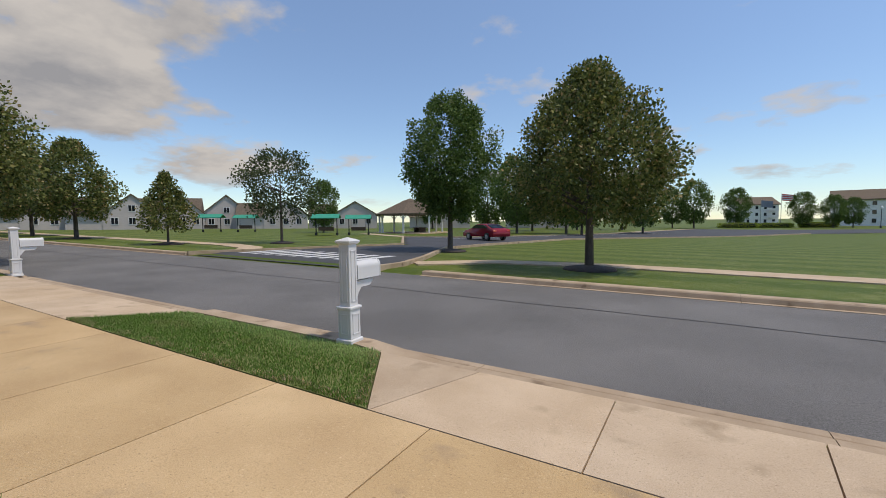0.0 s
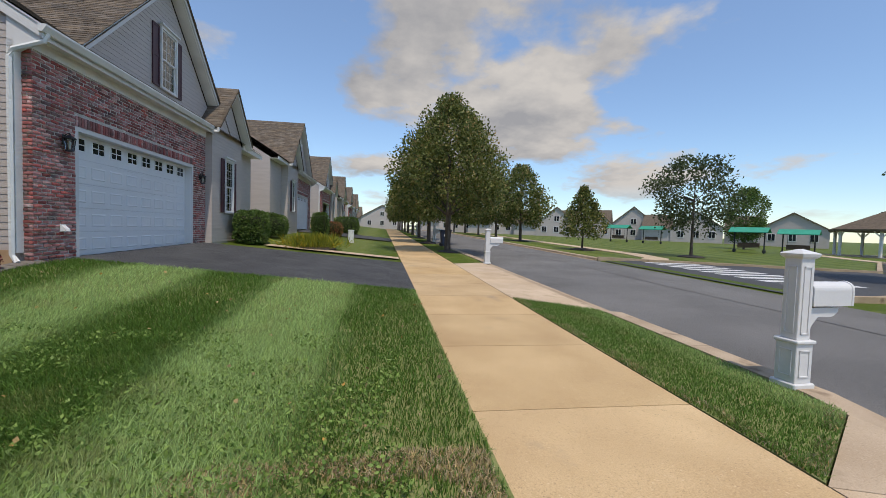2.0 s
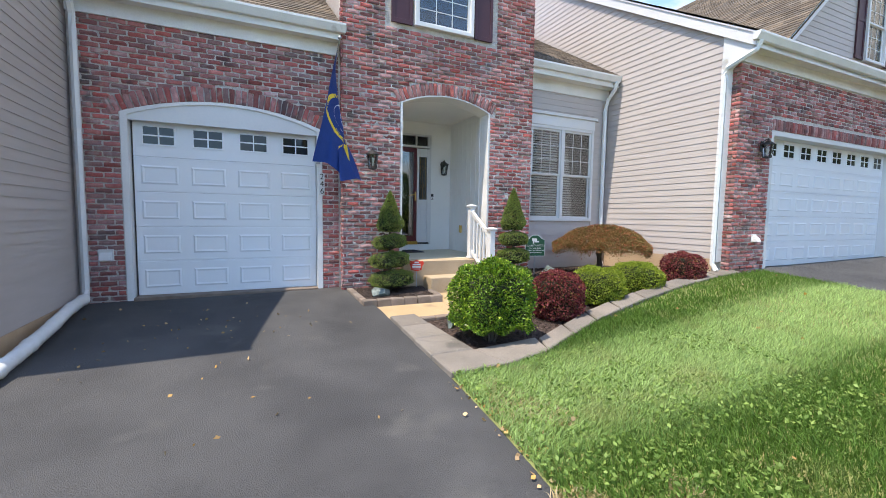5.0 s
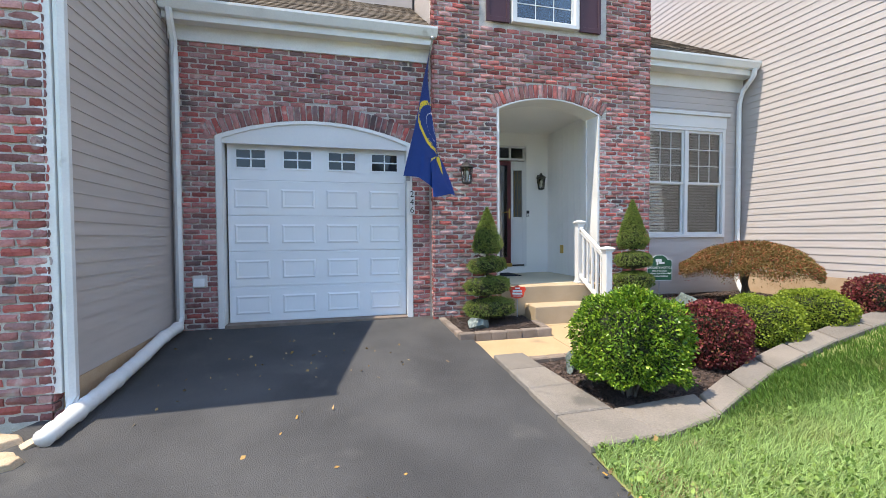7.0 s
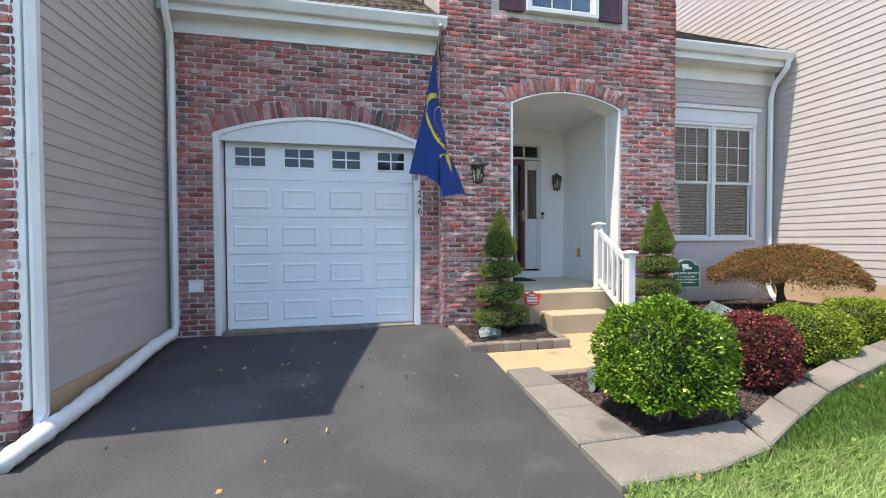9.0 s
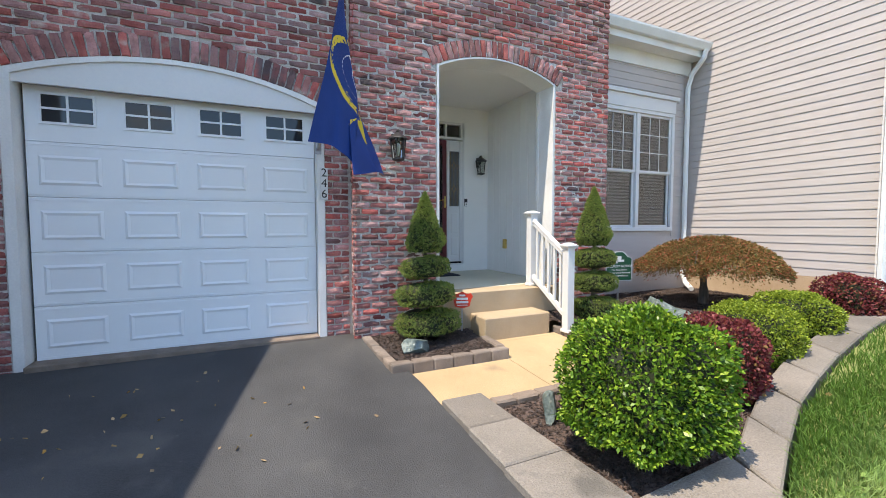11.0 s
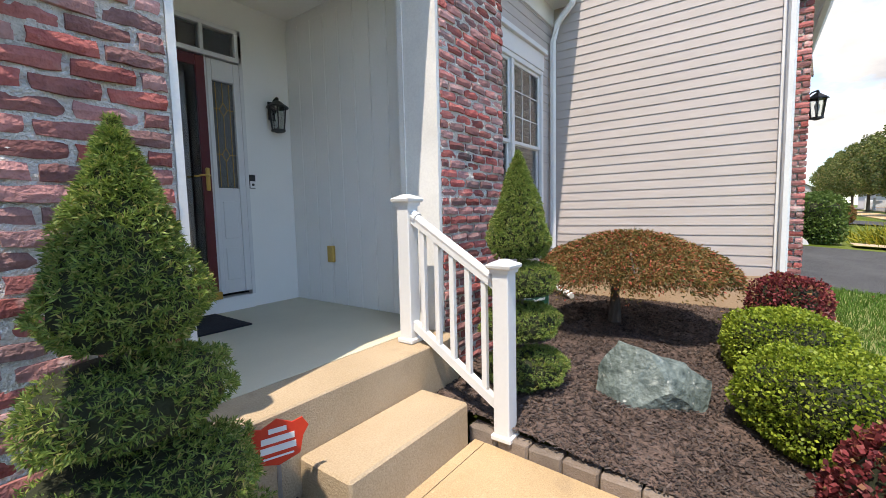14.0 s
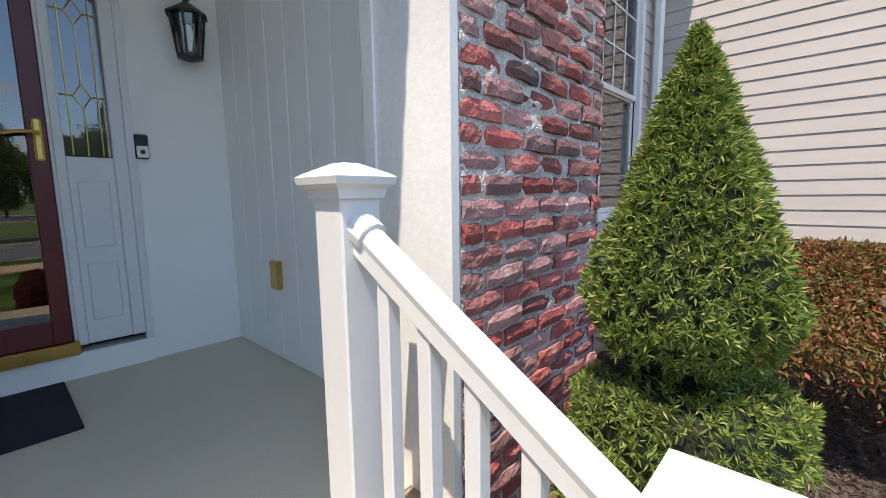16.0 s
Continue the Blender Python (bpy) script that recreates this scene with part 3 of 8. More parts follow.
def kerb(name, y_road, y_back, x0, x1, drops, label):
    """A concrete kerb with gutter lip: upstand 0.12, lowered at the drives."""
    ob = tagged(empty(name), label, "kerb", kind="structure")
    sgn = 1 if y_back > y_road else -1
    x = x0
    while x < x1:
        xe = min(x + 3.0, x1)
        n = 6
        v, f = [], []
        for k in range(n + 1):
            xx = x + 0.004 + (xe - x - 0.008) * k / n
            up = 0.13
            for a, b in drops:
                if a - 0.6 < xx < b + 0.6:
                    up = min(up, 0.025 + 0.105 * max(0, max(a - xx, xx - b)) / 0.6)
            zr = -0.515 + 0.016 * max(-25, min(xx, 70))
            zb = max(zr + up, zr + 0.02)
            prof = [(y_road - sgn * 0.12, zr - 0.12), (y_road - sgn * 0.12, zr + 0.012), (y_road, zr + 0.016), (y_road + sgn * 0.025, zb - 0.025), (y_road + sgn * 0.05, zb), (y_back, zb + 0.006), (y_back, zr - 0.12)]
            v += [(xx, yy, zz) for yy, zz in prof]
        p = 7
        for k in range(n):
            for q in range(p):
                f.append((k * p + q, k * p + (q + 1) % p, (k + 1) * p + (q + 1) % p, (k + 1) * p + q))
        f += [tuple(range(p)), tuple(range(n * p, n * p + p))[::-1]]
        raw("kerb_stone", v, f, M["curb"], ob)
        x = xe
    return ob


kerb("kerb_near", -12.28, -11.93, -24, 96, [(-4.6, 0.7), (5.6, 13.6), (27, 31), (45, 49)], "tan concrete kerb lowered at the drives")
kerb("kerb_far", -18.45, -18.75, -45, 4.8, [], "tan concrete kerb along the park side")
kerb("kerb_far", -18.45, -18.75, 17.5, 110, [], "tan concrete kerb along the park side")

DRIVE_EDGE = [(-8.75, 0.02), (-6.3, 0.06), (-5.4, 0.08), (-4.4, 0.2), (-3.4, 0.28), (-1.0, 0.26), (0.2, 0.06)]
dv, df = [], []
ys = np.linspace(-8.75, 0.215, 19)
for y in ys:
    xr = lerp_table(DRIVE_EDGE, y)
    for k in range(9):
        x = -3.6 + (xr + 3.6) * k / 8
        if y > -2.0:
            x = -3.33 + (min(xr, 0.26 if y < -0.02 else -0.0) + 3.33) * k / 8
        dv.append((x, y, lerp_table(DRIVE_Z, y) + 0.016 * x * (1 if y < -8 else 0.6) + 0.012))
for j in range(len(ys) - 1):
    for k in range(8):
        a = j * 9 + k
        df.append((a, a + 1, a + 10, a + 9))
driveway = tagged(raw("driveway", dv, df, M["asphalt"], smooth=True), "dark sealed asphalt driveway with pale specks", "driveway", kind="structure")


def right_drive_z(x, y):
    return lerp_table(RIGHT_Z, y) + 0.016 * (x - 6.6)


driveway_next = tagged(sheet("driveway", 6.95, 12.9, -8.75, -2.13, 10, 12, M["asphalt"], 0.02, right_drive_z), "dark sealed asphalt driveway of the next house", "driveway", kind="structure")

# ---- our house ----
GARAGE_Y, PORCH_Y, WING_Y = 0.21, 2.1, 0.55
ARCH = (1.82, 0.85, 3.04, 0.19)
G_ARCH = (-1.56, 1.29, 2.49, 0.25)
house = tagged(empty("town_house"), "brick town house with arched porch and single garage", "house")

bm = bmesh.new()
inner = arch_poly(ARCH[0], ARCH[1], -0.3, ARCH[2], ARCH[3])
prism(bm, [(0.022, -0.3), (0.022, 7.2), (3.578, 7.2), (3.578, -0.3)] + inner[::-1], "y", 0.022, 0.30)
tower = part("porch_wall", bm, M["mortar"], house, "weathered red brick front with pale mortar")


def tower_keep(a, b, c, d):
    if b > ARCH[0] - ARCH[1] - 0.005 and a < ARCH[0] + ARCH[1] + 0.005:
        if c < arch_top(*ARCH, max(a, min(b, ARCH[0]))) + 0.02:
            return False
    R_out = arch_top(ARCH[0], ARCH[1], ARCH[2], ARCH[3], (a + b) / 2) + 0.215
    if ARCH[0] - 0.98 < (a + b) / 2 < ARCH[0] + 0.98 and ARCH[2] - 0.03 < (c + d) / 2 < R_out + 0.01:
        return False
    if 0.78 < b and a < 2.68 and d > 4.2 and c < 5.85:
        return False
    return True


SPRING = -0.12 + 45 * BRICK_H
tb = courses(-0.022, ARCH[0] - ARCH[1] - 0.004, -0.12, SPRING, lambda *q: True) + courses(ARCH[0] + ARCH[1] + 0.004, 3.608, -0.12, SPRING, lambda *q: True) + courses(-0.022, 3.608, SPRING, 7.15, tower_keep)
lay(tower, tb, Matrix.Translation((0, 0.020, 0)), lambda x, z: (x < 0.97 and z < 2.3) or (x > 2.6 and 0.2 < z < 1.7))
arch_bricks(tower, ARCH[0], ARCH[1], ARCH[2], ARCH[3], 0.205, Matrix.Translation((0, 0.018, 0)), 0.05)


def smeared_mortar(x0, x1, z0, z1, seed):
    """Rough mortar that bulges from the joints over the brick edges."""
    nx_, nz_ = int((x1 - x0) / 0.012), int((z1 - z0) / 0.012)
    v, f = [], []
    for j in range(nz_ + 1):
        for i in range(nx_ + 1):
            x, z = x0 + (x1 - x0) * i / nx_, z0 + (z1 - z0) * j / nz_
            lump = 0.6 * noise.noise((x * 9, seed, z * 16)) + 0.5 * noise.noise((x * 31, seed, z * 38))
            v.append((x, 0.0180 - 0.013 * max(-0.2, min(1.0, lump + 0.06)), z))
    for j in range(nz_):
        for i in range(nx_):
            k = j * (nx_ + 1) + i
            f.append((k, k + 1, k + nx_ + 2, k + nx_ + 1))
    raw("mortar", v, f, M["mortar"], tower, "pale rough mortar smeared over brick edges", smooth=True)


smeared_mortar(0.0, 0.965, -0.12, 3.0, 3)
smeared_mortar(2.675, 3.6, -0.1, 3.0, 8)
# returns of the brick front
ret = Matrix.Translation((0.022, 0.0, 0)) @ Matrix.Rotation(radians(-90), 4, 'Z')
lay(tower, courses(-0.205, 0.016, -0.12, 7.15, lambda *a: True), ret)
ret2 = Matrix.Translation((3.578, 0.0, 0)) @ Matrix.Rotation(radians(90), 4, 'Z')
lay(tower, courses(0.0, 0.55, -0.1, 7.15, lambda *a: True), ret2)

bm = bmesh.new()
g_in = arch_poly(G_ARCH[0], G_ARCH[1], -0.3, G_ARCH[2], G_ARCH[3])
prism(bm, [(-3.36, -0.3), (-3.36, 3.75), (0.02, 3.75), (0.02, -0.3)] + g_in[::-1], "y", GARAGE_Y + 0.022, GARAGE_Y + 0.25)
garage_wall = part("garage_wall", bm, M["mortar"], house, "red brick garage front with arched lintel")


def garage_keep(a, b, c, d):
    if b > -2.845 and a < -0.275 and c < arch_top(*G_ARCH, max(a, min(b, G_ARCH[0]))) + 0.0:
        return False
    if -3.0 < (a + b) / 2 < -0.1 and G_ARCH[2] - 0.03 < (c + d) / 2 < arch_top(*G_ARCH, (a + b) / 2) + 0.215:
        return False
    return True


lay(garage_wall, courses(-3.34, -2.855, -0.1, 2.5, lambda *q: True) + courses(-0.268, -0.005, -0.1, 2.5, lambda *q: True) + courses(-3.34, 0.0, 2.503, 3.66, garage_keep), Matrix.Translation((0, GARAGE_Y + 0.022, 0)))
arch_bricks(garage_wall, G_ARCH[0], G_ARCH[1], G_ARCH[2], G_ARCH[3], 0.215, Matrix.Translation((0, GARAGE_Y + 0.018, 0)), 0.12)


def arch_trim(parent, a, w, y0, y1, z0, name="trim"):
    """White lining inside an arched opening."""
    bm = bmesh.new()
    o = arch_poly(a[0], a[1], z0, a[2], a[3])
    i_ = arch_poly(a[0], a[1] - w, z0, a[2] - w * 0.4, a[3] - w * 0.15)
    prism(bm, o + i_[::-1], "y", y0, y1)
    return part(name, bm, M["white_dirty"], parent, "white painted lining")


arch_trim(garage_wall, G_ARCH, 0.075, GARAGE_Y + 0.005, GARAGE_Y + 0.21, -0.05)
bm = bmesh.new()
gp = arch_poly(G_ARCH[0], G_ARCH[1] - 0.06, 2.40, G_ARCH[2] - 0.02, G_ARCH[3])
prism(bm, gp, "y", GARAGE_Y + 0.03, GARAGE_Y + 0.07)
part("head_board", bm, M["white"], garage_wall, "white arched head board")


def garage_door(name, x0, x1, z0, z1, y, rows, cols, label, wins):
    """A sectional steel door: sections with raised panels and a top row of small windows."""
    ob = tagged(empty(name, ((x0 + x1) / 2, y, z0)), label, "garage door", kind="structure")
    cx = (x0 + x1) / 2
    hh = (z1 - z0) / rows
    cw = (x1 - x0) / cols
    for r in range(rows):
        a, b = r * hh, (r + 1) * hh
        top = r == rows - 1
        sec = part("section", boxes((x0 - cx, x1 - cx, 0.0, 0.045, a + 0.0015, b - 0.0015), bevel=0.003), M["garage"], ob)
        if not top:
            for c in range(cols):
                u0, u1 = x0 - cx + c * cw + cw * 0.13, x0 - cx + (c + 1) * cw - cw * 0.13
                bm = bmesh.new()
                w0, w1 = a + hh * 0.22, b - hh * 0.24
                o = [bm.verts.new(p) for p in ((u0, 0.0, w0), (u1, 0.0, w0), (u1, 0.0, w1), (u0, 0.0, w1))]
                k = 0.022
                q = [bm.verts.new(p) for p in ((u0 + k, -0.012, w0 + k), (u1 - k, -0.012, w0 + k), (u1 - k, -0.012, w1 - k), (u0 + k, -0.012, w1 - k))]
                s = [bm.verts.new(p) for p in ((u0 + 2 * k, -0.004, w0 + 2 * k), (u1 - 2 * k, -0.004, w0 + 2 * k), (u1 - 2 * k, -0.004, w1 - 2 * k), (u0 + 2 * k, -0.004, w1 - 2 * k))]
                for e in range(4):
                    g = (e + 1) % 4
                    bm.faces.new((o[e], o[g], q[g], q[e]))
                    bm.faces.new((q[e], q[g], s[g], s[e]))
                bm.faces.new(s)
                part("raised_panel", bm, M["garage"], sec)
            bm = boxes((x0 - cx + 0.01, x1 - cx - 0.01, -0.006, 0.0, b - 0.03, b - 0.022), (x0 - cx + 0.01, x1 - cx - 0.01, -0.006, 0.0, a + 0.022, a + 0.03))
            part("rib", bm, M["garage"], sec)
        else:
            for c in range(wins):
                ww = (x1 - x0) / wins
                u0, u1 = x0 - cx + c * ww + ww * 0.20, x0 - cx + (c + 1) * ww - ww * 0.20
                w0, w1 = a + hh * 0.36, b - hh * 0.16
                t = 0.022
                fr = part("window_frame", boxes((u0 - t, u1 + t, -0.014, 0.002, w1, w1 + t), (u0 - t, u1 + t, -0.014, 0.002, w0 - t, w0), (u0 - t, u0, -0.014, 0.002, w0, w1), (u1, u1 + t, -0.014, 0.002, w0, w1),
                                                 ((u0 + u1) / 2 - 0.009, (u0 + u1) / 2 + 0.009, -0.012, 0.0, w0, w1), (u0, (u0 + u1) / 2 - 0.01, -0.011, 0.0, (w0 + w1) / 2 - 0.009, (w0 + w1) / 2 + 0.009), ((u0 + u1) / 2 + 0.01, u1, -0.011, 0.0, (w0 + w1) / 2 - 0.009, (w0 + w1) / 2 + 0.009)), M["garage"], sec)
                part("pane", boxes((u0, u1, -0.003, 0.003, w0, w1)), M["glass_dark"], sec)
    part("bottom_seal", boxes((x0 - cx, x1 - cx, 0.0, 0.04, -0.02, 0.0)), M["black"], ob)
    return ob


def pane_dark():
    m = bpy.data.materials.new("dark_glass")
    m.use_nodes = True
    b = m.node_tree.nodes["Principled BSDF"]
    b.inputs["Base Color"].default_value = (0.02, 0.023, 0.027, 1)
    b.inputs["Roughness"].default_value = 0.05
    return m


M["glass_dark"] = pane_dark()
garage_door("garage_door", -2.75, -0.35, 0.0, 2.42, GARAGE_Y + 0.15, 5, 4, "white single garage door with raised panels and small windows", 4)


tagged(part("garage_sill", boxes((-2.77, -0.35, 0.16, 0.42, -0.1, 0.006), bevel=0.006), M["paver"]), "pale concrete sill under the garage door", "sill", kind="structure")

# ---- roofs and gutters ----
def shingle_roof(parent, p0, p1, p2, p3, name="roof", course=0.14, tab=0.3):
    """Overlapping shingle tabs on the plane p0 p1 (eave) p2 p3 (ridge), on a solid deck."""
    p0, p1, p2, p3 = (Vector(p) for p in (p0, p1, p2, p3))
    nrm = (p1 - p0).cross(p3 - p0).normalized()
    rows = max(1, int((p3 - p0).length / course))
    v, f = [], []
    rng = random.Random(3)

    def quad(a, b, c, d):
        k = len(v)
        v.extend((a, b, c, d))
        f.append((k, k + 1, k + 2, k + 3))
    quad(p0, p1, p2, p3)
    quad(*[p - nrm * 0.05 for p in (p3, p2, p1, p0)])
    for r in range(rows):
        a, b = r / rows, (r + 1) / rows
        l0, l1 = p0.lerp(p3, a), p1.lerp(p2, a)
        u0, u1 = p0.lerp(p3, b), p1.lerp(p2, b)
        n = max(1, int((l1 - l0).length / tab))
        off = rng.random() * 0.9
        cuts = [0.0] + [(k + off) / n for k in range(n) if 0 < (k + off) / n < 1] + [1.0]
        for s, e in zip(cuts, cuts[1:]):
            h = rng.uniform(0.008, 0.014)
            A, B = l0.lerp(l1, s + 0.0008), l0.lerp(l1, e - 0.0008)
            C, D = u0.lerp(u1, e - 0.0008), u0.lerp(u1, s + 0.0008)
            quad(A + nrm * h, B + nrm * h, C + nrm * 0.003, D + nrm * 0.003)
            quad(A, B, B + nrm * h, A + nrm * h)
    return raw(name, v, f, M["shingle"], parent, "brown asphalt shingles")


def gutter(parent, x0, x1, y, z, d=0.12):
    """An open K-style gutter along x on the eave: its back stands at y, its top at z."""
    prof = [(y, z - 0.12), (y - d * 0.55, z - 0.12), (y - d * 0.8, z - 0.07), (y - d, z - 0.03), (y - d, z), (y - d + 0.008, z), (y - d + 0.008, z - 0.02), (y - d * 0.75, z - 0.065), (y - d * 0.5, z - 0.11), (y - 0.006, z - 0.11), (y - 0.006, z), (y, z)]
    bm = bmesh.new()
    prism(bm, prof, "x", x0, x1)
    for e in (x0, x1):
        prism(bm, [(y, z), (y, z - 0.118), (y - d * 0.55, z - 0.118), (y - d * 0.99, z - 0.03), (y - d * 0.99, z)], "x", e - 0.002, e + 0.002)
    return part("gutter", bm, M["galv"], parent, "white metal gutter")


gutter(house, -3.36, 0.05, 0.0, 4.04)
part("soffit", boxes((-3.36, -0.01, 0.0, GARAGE_Y + 0.03, 3.85, 3.88), (-3.36, -0.01, 0.002, 0.03, 3.83, 4.04)), M["white_dirty"], house)
part("frieze", boxes((-3.36, -0.01, GARAGE_Y - 0.02, GARAGE_Y + 0.02, 3.66, 3.85)), M["white_dirty"], house)
shingle_roof(house, (-3.36, -0.07, 4.05), (-0.02, -0.07, 4.05), (-0.02, 3.6, 6.5), (-3.36, 3.6, 6.5))
part("upper_body", boxes((0.04, 3.56, 0.31, 6.0, 3.3, 7.2)), M["siding"], house)
part("rear_body", boxes((-3.3, 0.6, 0.5, 10.0, -0.3, 4.1), (0.6, 3.1, 2.6, 10.0, -0.3, 4.1), (3.1, 6.05, 0.9, 10.0, -0.3, 4.1)), M["siding"], house)
# upper siding beside the tower
part("upper_wall", boxes((-1.2, 0.0, 1.6, 5.0, 4.4, 7.2)), M["siding"], house)

# window wing
bm = bmesh.new()
WX0, WX1, WZ0, WZ1 = 3.99, 5.60, 1.17, 3.04
prism(bm, [(3.58, 0.0), (3.58, 4.1), (6.07, 4.1), (6.07, 0.0)], "y", WING_Y + 0.16, WING_Y + 0.2)
wing = part("wing_wall", bm, M["siding"], house, "beige lap siding")
bm = boxes((3.58, WX0, WING_Y, WING_Y + 0.16, 0.0, 4.0), (WX1, 6.07, WING_Y, WING_Y + 0.16, 0.0, 4.0), (WX0, WX1, WING_Y, WING_Y + 0.16, 0.0, WZ0), (WX0, WX1, WING_Y, WING_Y + 0.16, WZ1, 4.0))
part("sheathing", bm, M["siding"], wing)


def wing_spans(z, z2):
    if z2 > WZ0 - 0.06 and z < WZ1 + 0.3:
        return [(3.6, WX0 - 0.07, 3.6, WX0 - 0.07), (WX1 + 0.07, 6.06, WX1 + 0.07, 6.06)]
    return [(3.6, 6.06, 3.6, 6.06)]


siding(wing, Matrix.Translation((0, WING_Y, 0)), 0.45, 3.9, wing_spans)
part("frieze", boxes((3.6, 6.06, WING_Y - 0.03, WING_Y - 0.005, 3.80, 4.03)), M["white_dirty"], wing)
gutter(house, 3.62, 6.02, 0.25, 4.23)
part("soffit", boxes((3.6, 6.06, 0.25, WING_Y, 4.03, 4.06), (3.6, 6.02, 0.252, 0.28, 4.01, 4.23)), M["white_dirty"], house)
shingle_roof(house, (3.6, 0.18, 4.24), (6.06, 0.18, 4.24), (6.06, 3.6, 6.35), (3.6, 3.6, 6.35))


def dh_window(name, x0, x1, z0, z1, y, units, label, trim=0.07, head=0.0, grid=(3, 3), parent=None, blinds=True):
    """Double-hung sashes side by side in a white frame, with muntins in the upper sash and blinds behind the glass."""
    w = tagged(empty(name, ((x0 + x1) / 2, y, z0)), label, "window", kind="structure") if parent is None else empty(name, ((x0 + x1) / 2, y, z0))
    if parent is not None:
        w.parent = parent
    cx = (x0 + x1) / 2
    X0, X1, Z1 = x0 - cx, x1 - cx, z1 - z0
    part("window_frame", boxes((X0 - trim, X0, -0.035, 0.05, -trim, Z1 + trim), (X1, X1 + trim, -0.035, 0.05, -trim, Z1 + trim), (X0, X1, -0.035, 0.05, -trim, 0), (X0, X1, -0.035, 0.05, Z1, Z1 + trim), bevel=0.004), M["white"], w)
    if head:
        bm = boxes((X0 - trim - 0.01, X1 + trim + 0.01, -0.045, 0.0, Z1 + trim, Z1 + head - 0.06), (X0 - trim - 0.05, X1 + trim + 0.05, -0.085, 0.0, Z1 + head - 0.06, Z1 + head), bevel=0.004)
        part("window_head", bm, M["white"], w)
    uw = (X1 - X0) / units
    for u in range(units):
        a, b = X0 + u * uw, X0 + (u + 1) * uw
        if u:
            part("mullion", boxes((a - 0.035, a + 0.035, -0.03, 0.05, 0, Z1), bevel=0.003), M["white"], w)
        a, b = a + (0.035 if u else 0), b - (0.035 if u < units - 1 else 0)
        m = Z1 / 2
        for lo, hi, yy in ((0, m, 0.02), (m - 0.03, Z1, -0.005)):
            t = 0.04
            s = part("sash", boxes((a, a + t, yy, yy + 0.03, lo, hi), (b - t, b, yy, yy + 0.03, lo, hi), (a + t, b - t, yy, yy + 0.03, lo, lo + t), (a + t, b - t, yy, yy + 0.03, hi - t, hi), bevel=0.003), M["white"], w)
            part("pane", boxes((a + t, b - t, yy + 0.014, yy + 0.018, lo + t, hi - t)), M["glass"], s).visible_shadow = False
            if (lo > 0 or not blinds) and grid:
                bm = bmesh.new()
                for g in range(1, grid[0]):
                    xx = a + t + (b - a - 2 * t) * g / grid[0]
                    box(bm, xx - 0.006, xx + 0.006, yy + 0.008, yy + 0.0135, lo + t, hi - t)
                for g in range(1, grid[1]):
                    zz = lo + t + (hi - lo - 2 * t) * g / grid[1]
                    box(bm, a + t, b - t, yy + 0.0085, yy + 0.0138, zz - 0.006, zz + 0.006)
                part("muntin", bm, M["white"], s)
        bm = bmesh.new()
        k = 0.02
        while blinds and k < Z1 - 0.02:
            prism(bm, [(0.075, k), (0.108, k + 0.030), (0.110, k + 0.027), (0.077, k - 0.003)], "x", a + 0.01, b - 0.01)
            k += 0.052
        if blinds:
            bl = part("blind", bm, M["blind"], w, "white slatted blind")
            bl["kind"] = "stuff"
    # near-black board close behind the panes paints the room's darkness
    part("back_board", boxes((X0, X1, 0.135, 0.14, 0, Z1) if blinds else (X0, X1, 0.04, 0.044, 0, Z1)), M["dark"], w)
    return w


dh_window("window_1", WX0, WX1, WZ0, WZ1, WING_Y - 0.01, 2, "white twin double-hung window with muntins and blinds", 0.06, 0.33)
dh_window("window_2", 1.24, 2.21, 4.33, 5.75, -0.03, 1, "white upper window between plum shutters", 0.06, 0.0, blinds=False)


def shutter(parent, x0, x1, z0, z1, y):
    s = part("shutter", boxes((x0, x0 + 0.05, y, y + 0.03, z0, z1), (x1 - 0.05, x1, y, y + 0.03, z0, z1), (x0 + 0.05, x1 - 0.05, y, y + 0.03, z0, z0 + 0.07), (x0 + 0.05, x1 - 0.05, y, y + 0.03, z1 - 0.07, z1),
                              (x0 + 0.05, x1 - 0.05, y, y + 0.03, (z0 + z1) / 2 - 0.035, (z0 + z1) / 2 + 0.035), (x0 + 0.05, x1 - 0.05, y + 0.012, y + 0.028, z0 + 0.07, z1 - 0.07), bevel=0.003), M["shutter"], parent, "plum shutter")
    return s


shutter(house, 0.79, 1.15, 4.26, 5.8, -0.035)
shutter(house, 2.30, 2.66, 4.26, 5.8, -0.035)


def downspout(name, pts, w, label):
    bm = bmesh.new()
    tube(bm, pts, w, 6)
    ob = tagged(part(name, bm, M["galv"]), label, "downspout")
    return ob


# porch
porch = tagged(empty("porch"), "recessed entry porch lined with white grooved panels", "porch", kind="structure")
part("floor_slab", boxes((0.75, 2.9, 0.201, PORCH_Y + 0.1, 0.1, 0.41)), M["porch"], porch, "warm grey painted porch floor")
# real tan edge, drawn deeper so its colour also paints the sunlit floor
part("front_slab", boxes((0.975, 2.665, -0.12, 0.20, -0.2, 0.41), bevel=0.008), M["step"], porch, "tan concrete porch edge, widened to colour the sunlit floor")
bm = boxes((0.70, 0.74, 0.30, PORCH_Y, 0.41, 3.3))
part("side_panel", bm, M["panel"], porch)
part("side_backing", boxes((2.905, 2.94, 0.302, PORCH_Y, 0.41, 3.3)), M["panel"], porch)
for k in range(9):
    y0 = 0.302 + k * 0.2
    part("panel_board", boxes((2.884, 2.906, y0 + 0.003, min(y0 + 0.197, PORCH_Y - 0.002), 0.412, 3.14), bevel=0.003), M["panel"], porch)
part("ceiling_panel", boxes((0.7, 2.94, 0.02, PORCH_Y, 3.24, 3.28)), M["panel"], porch)
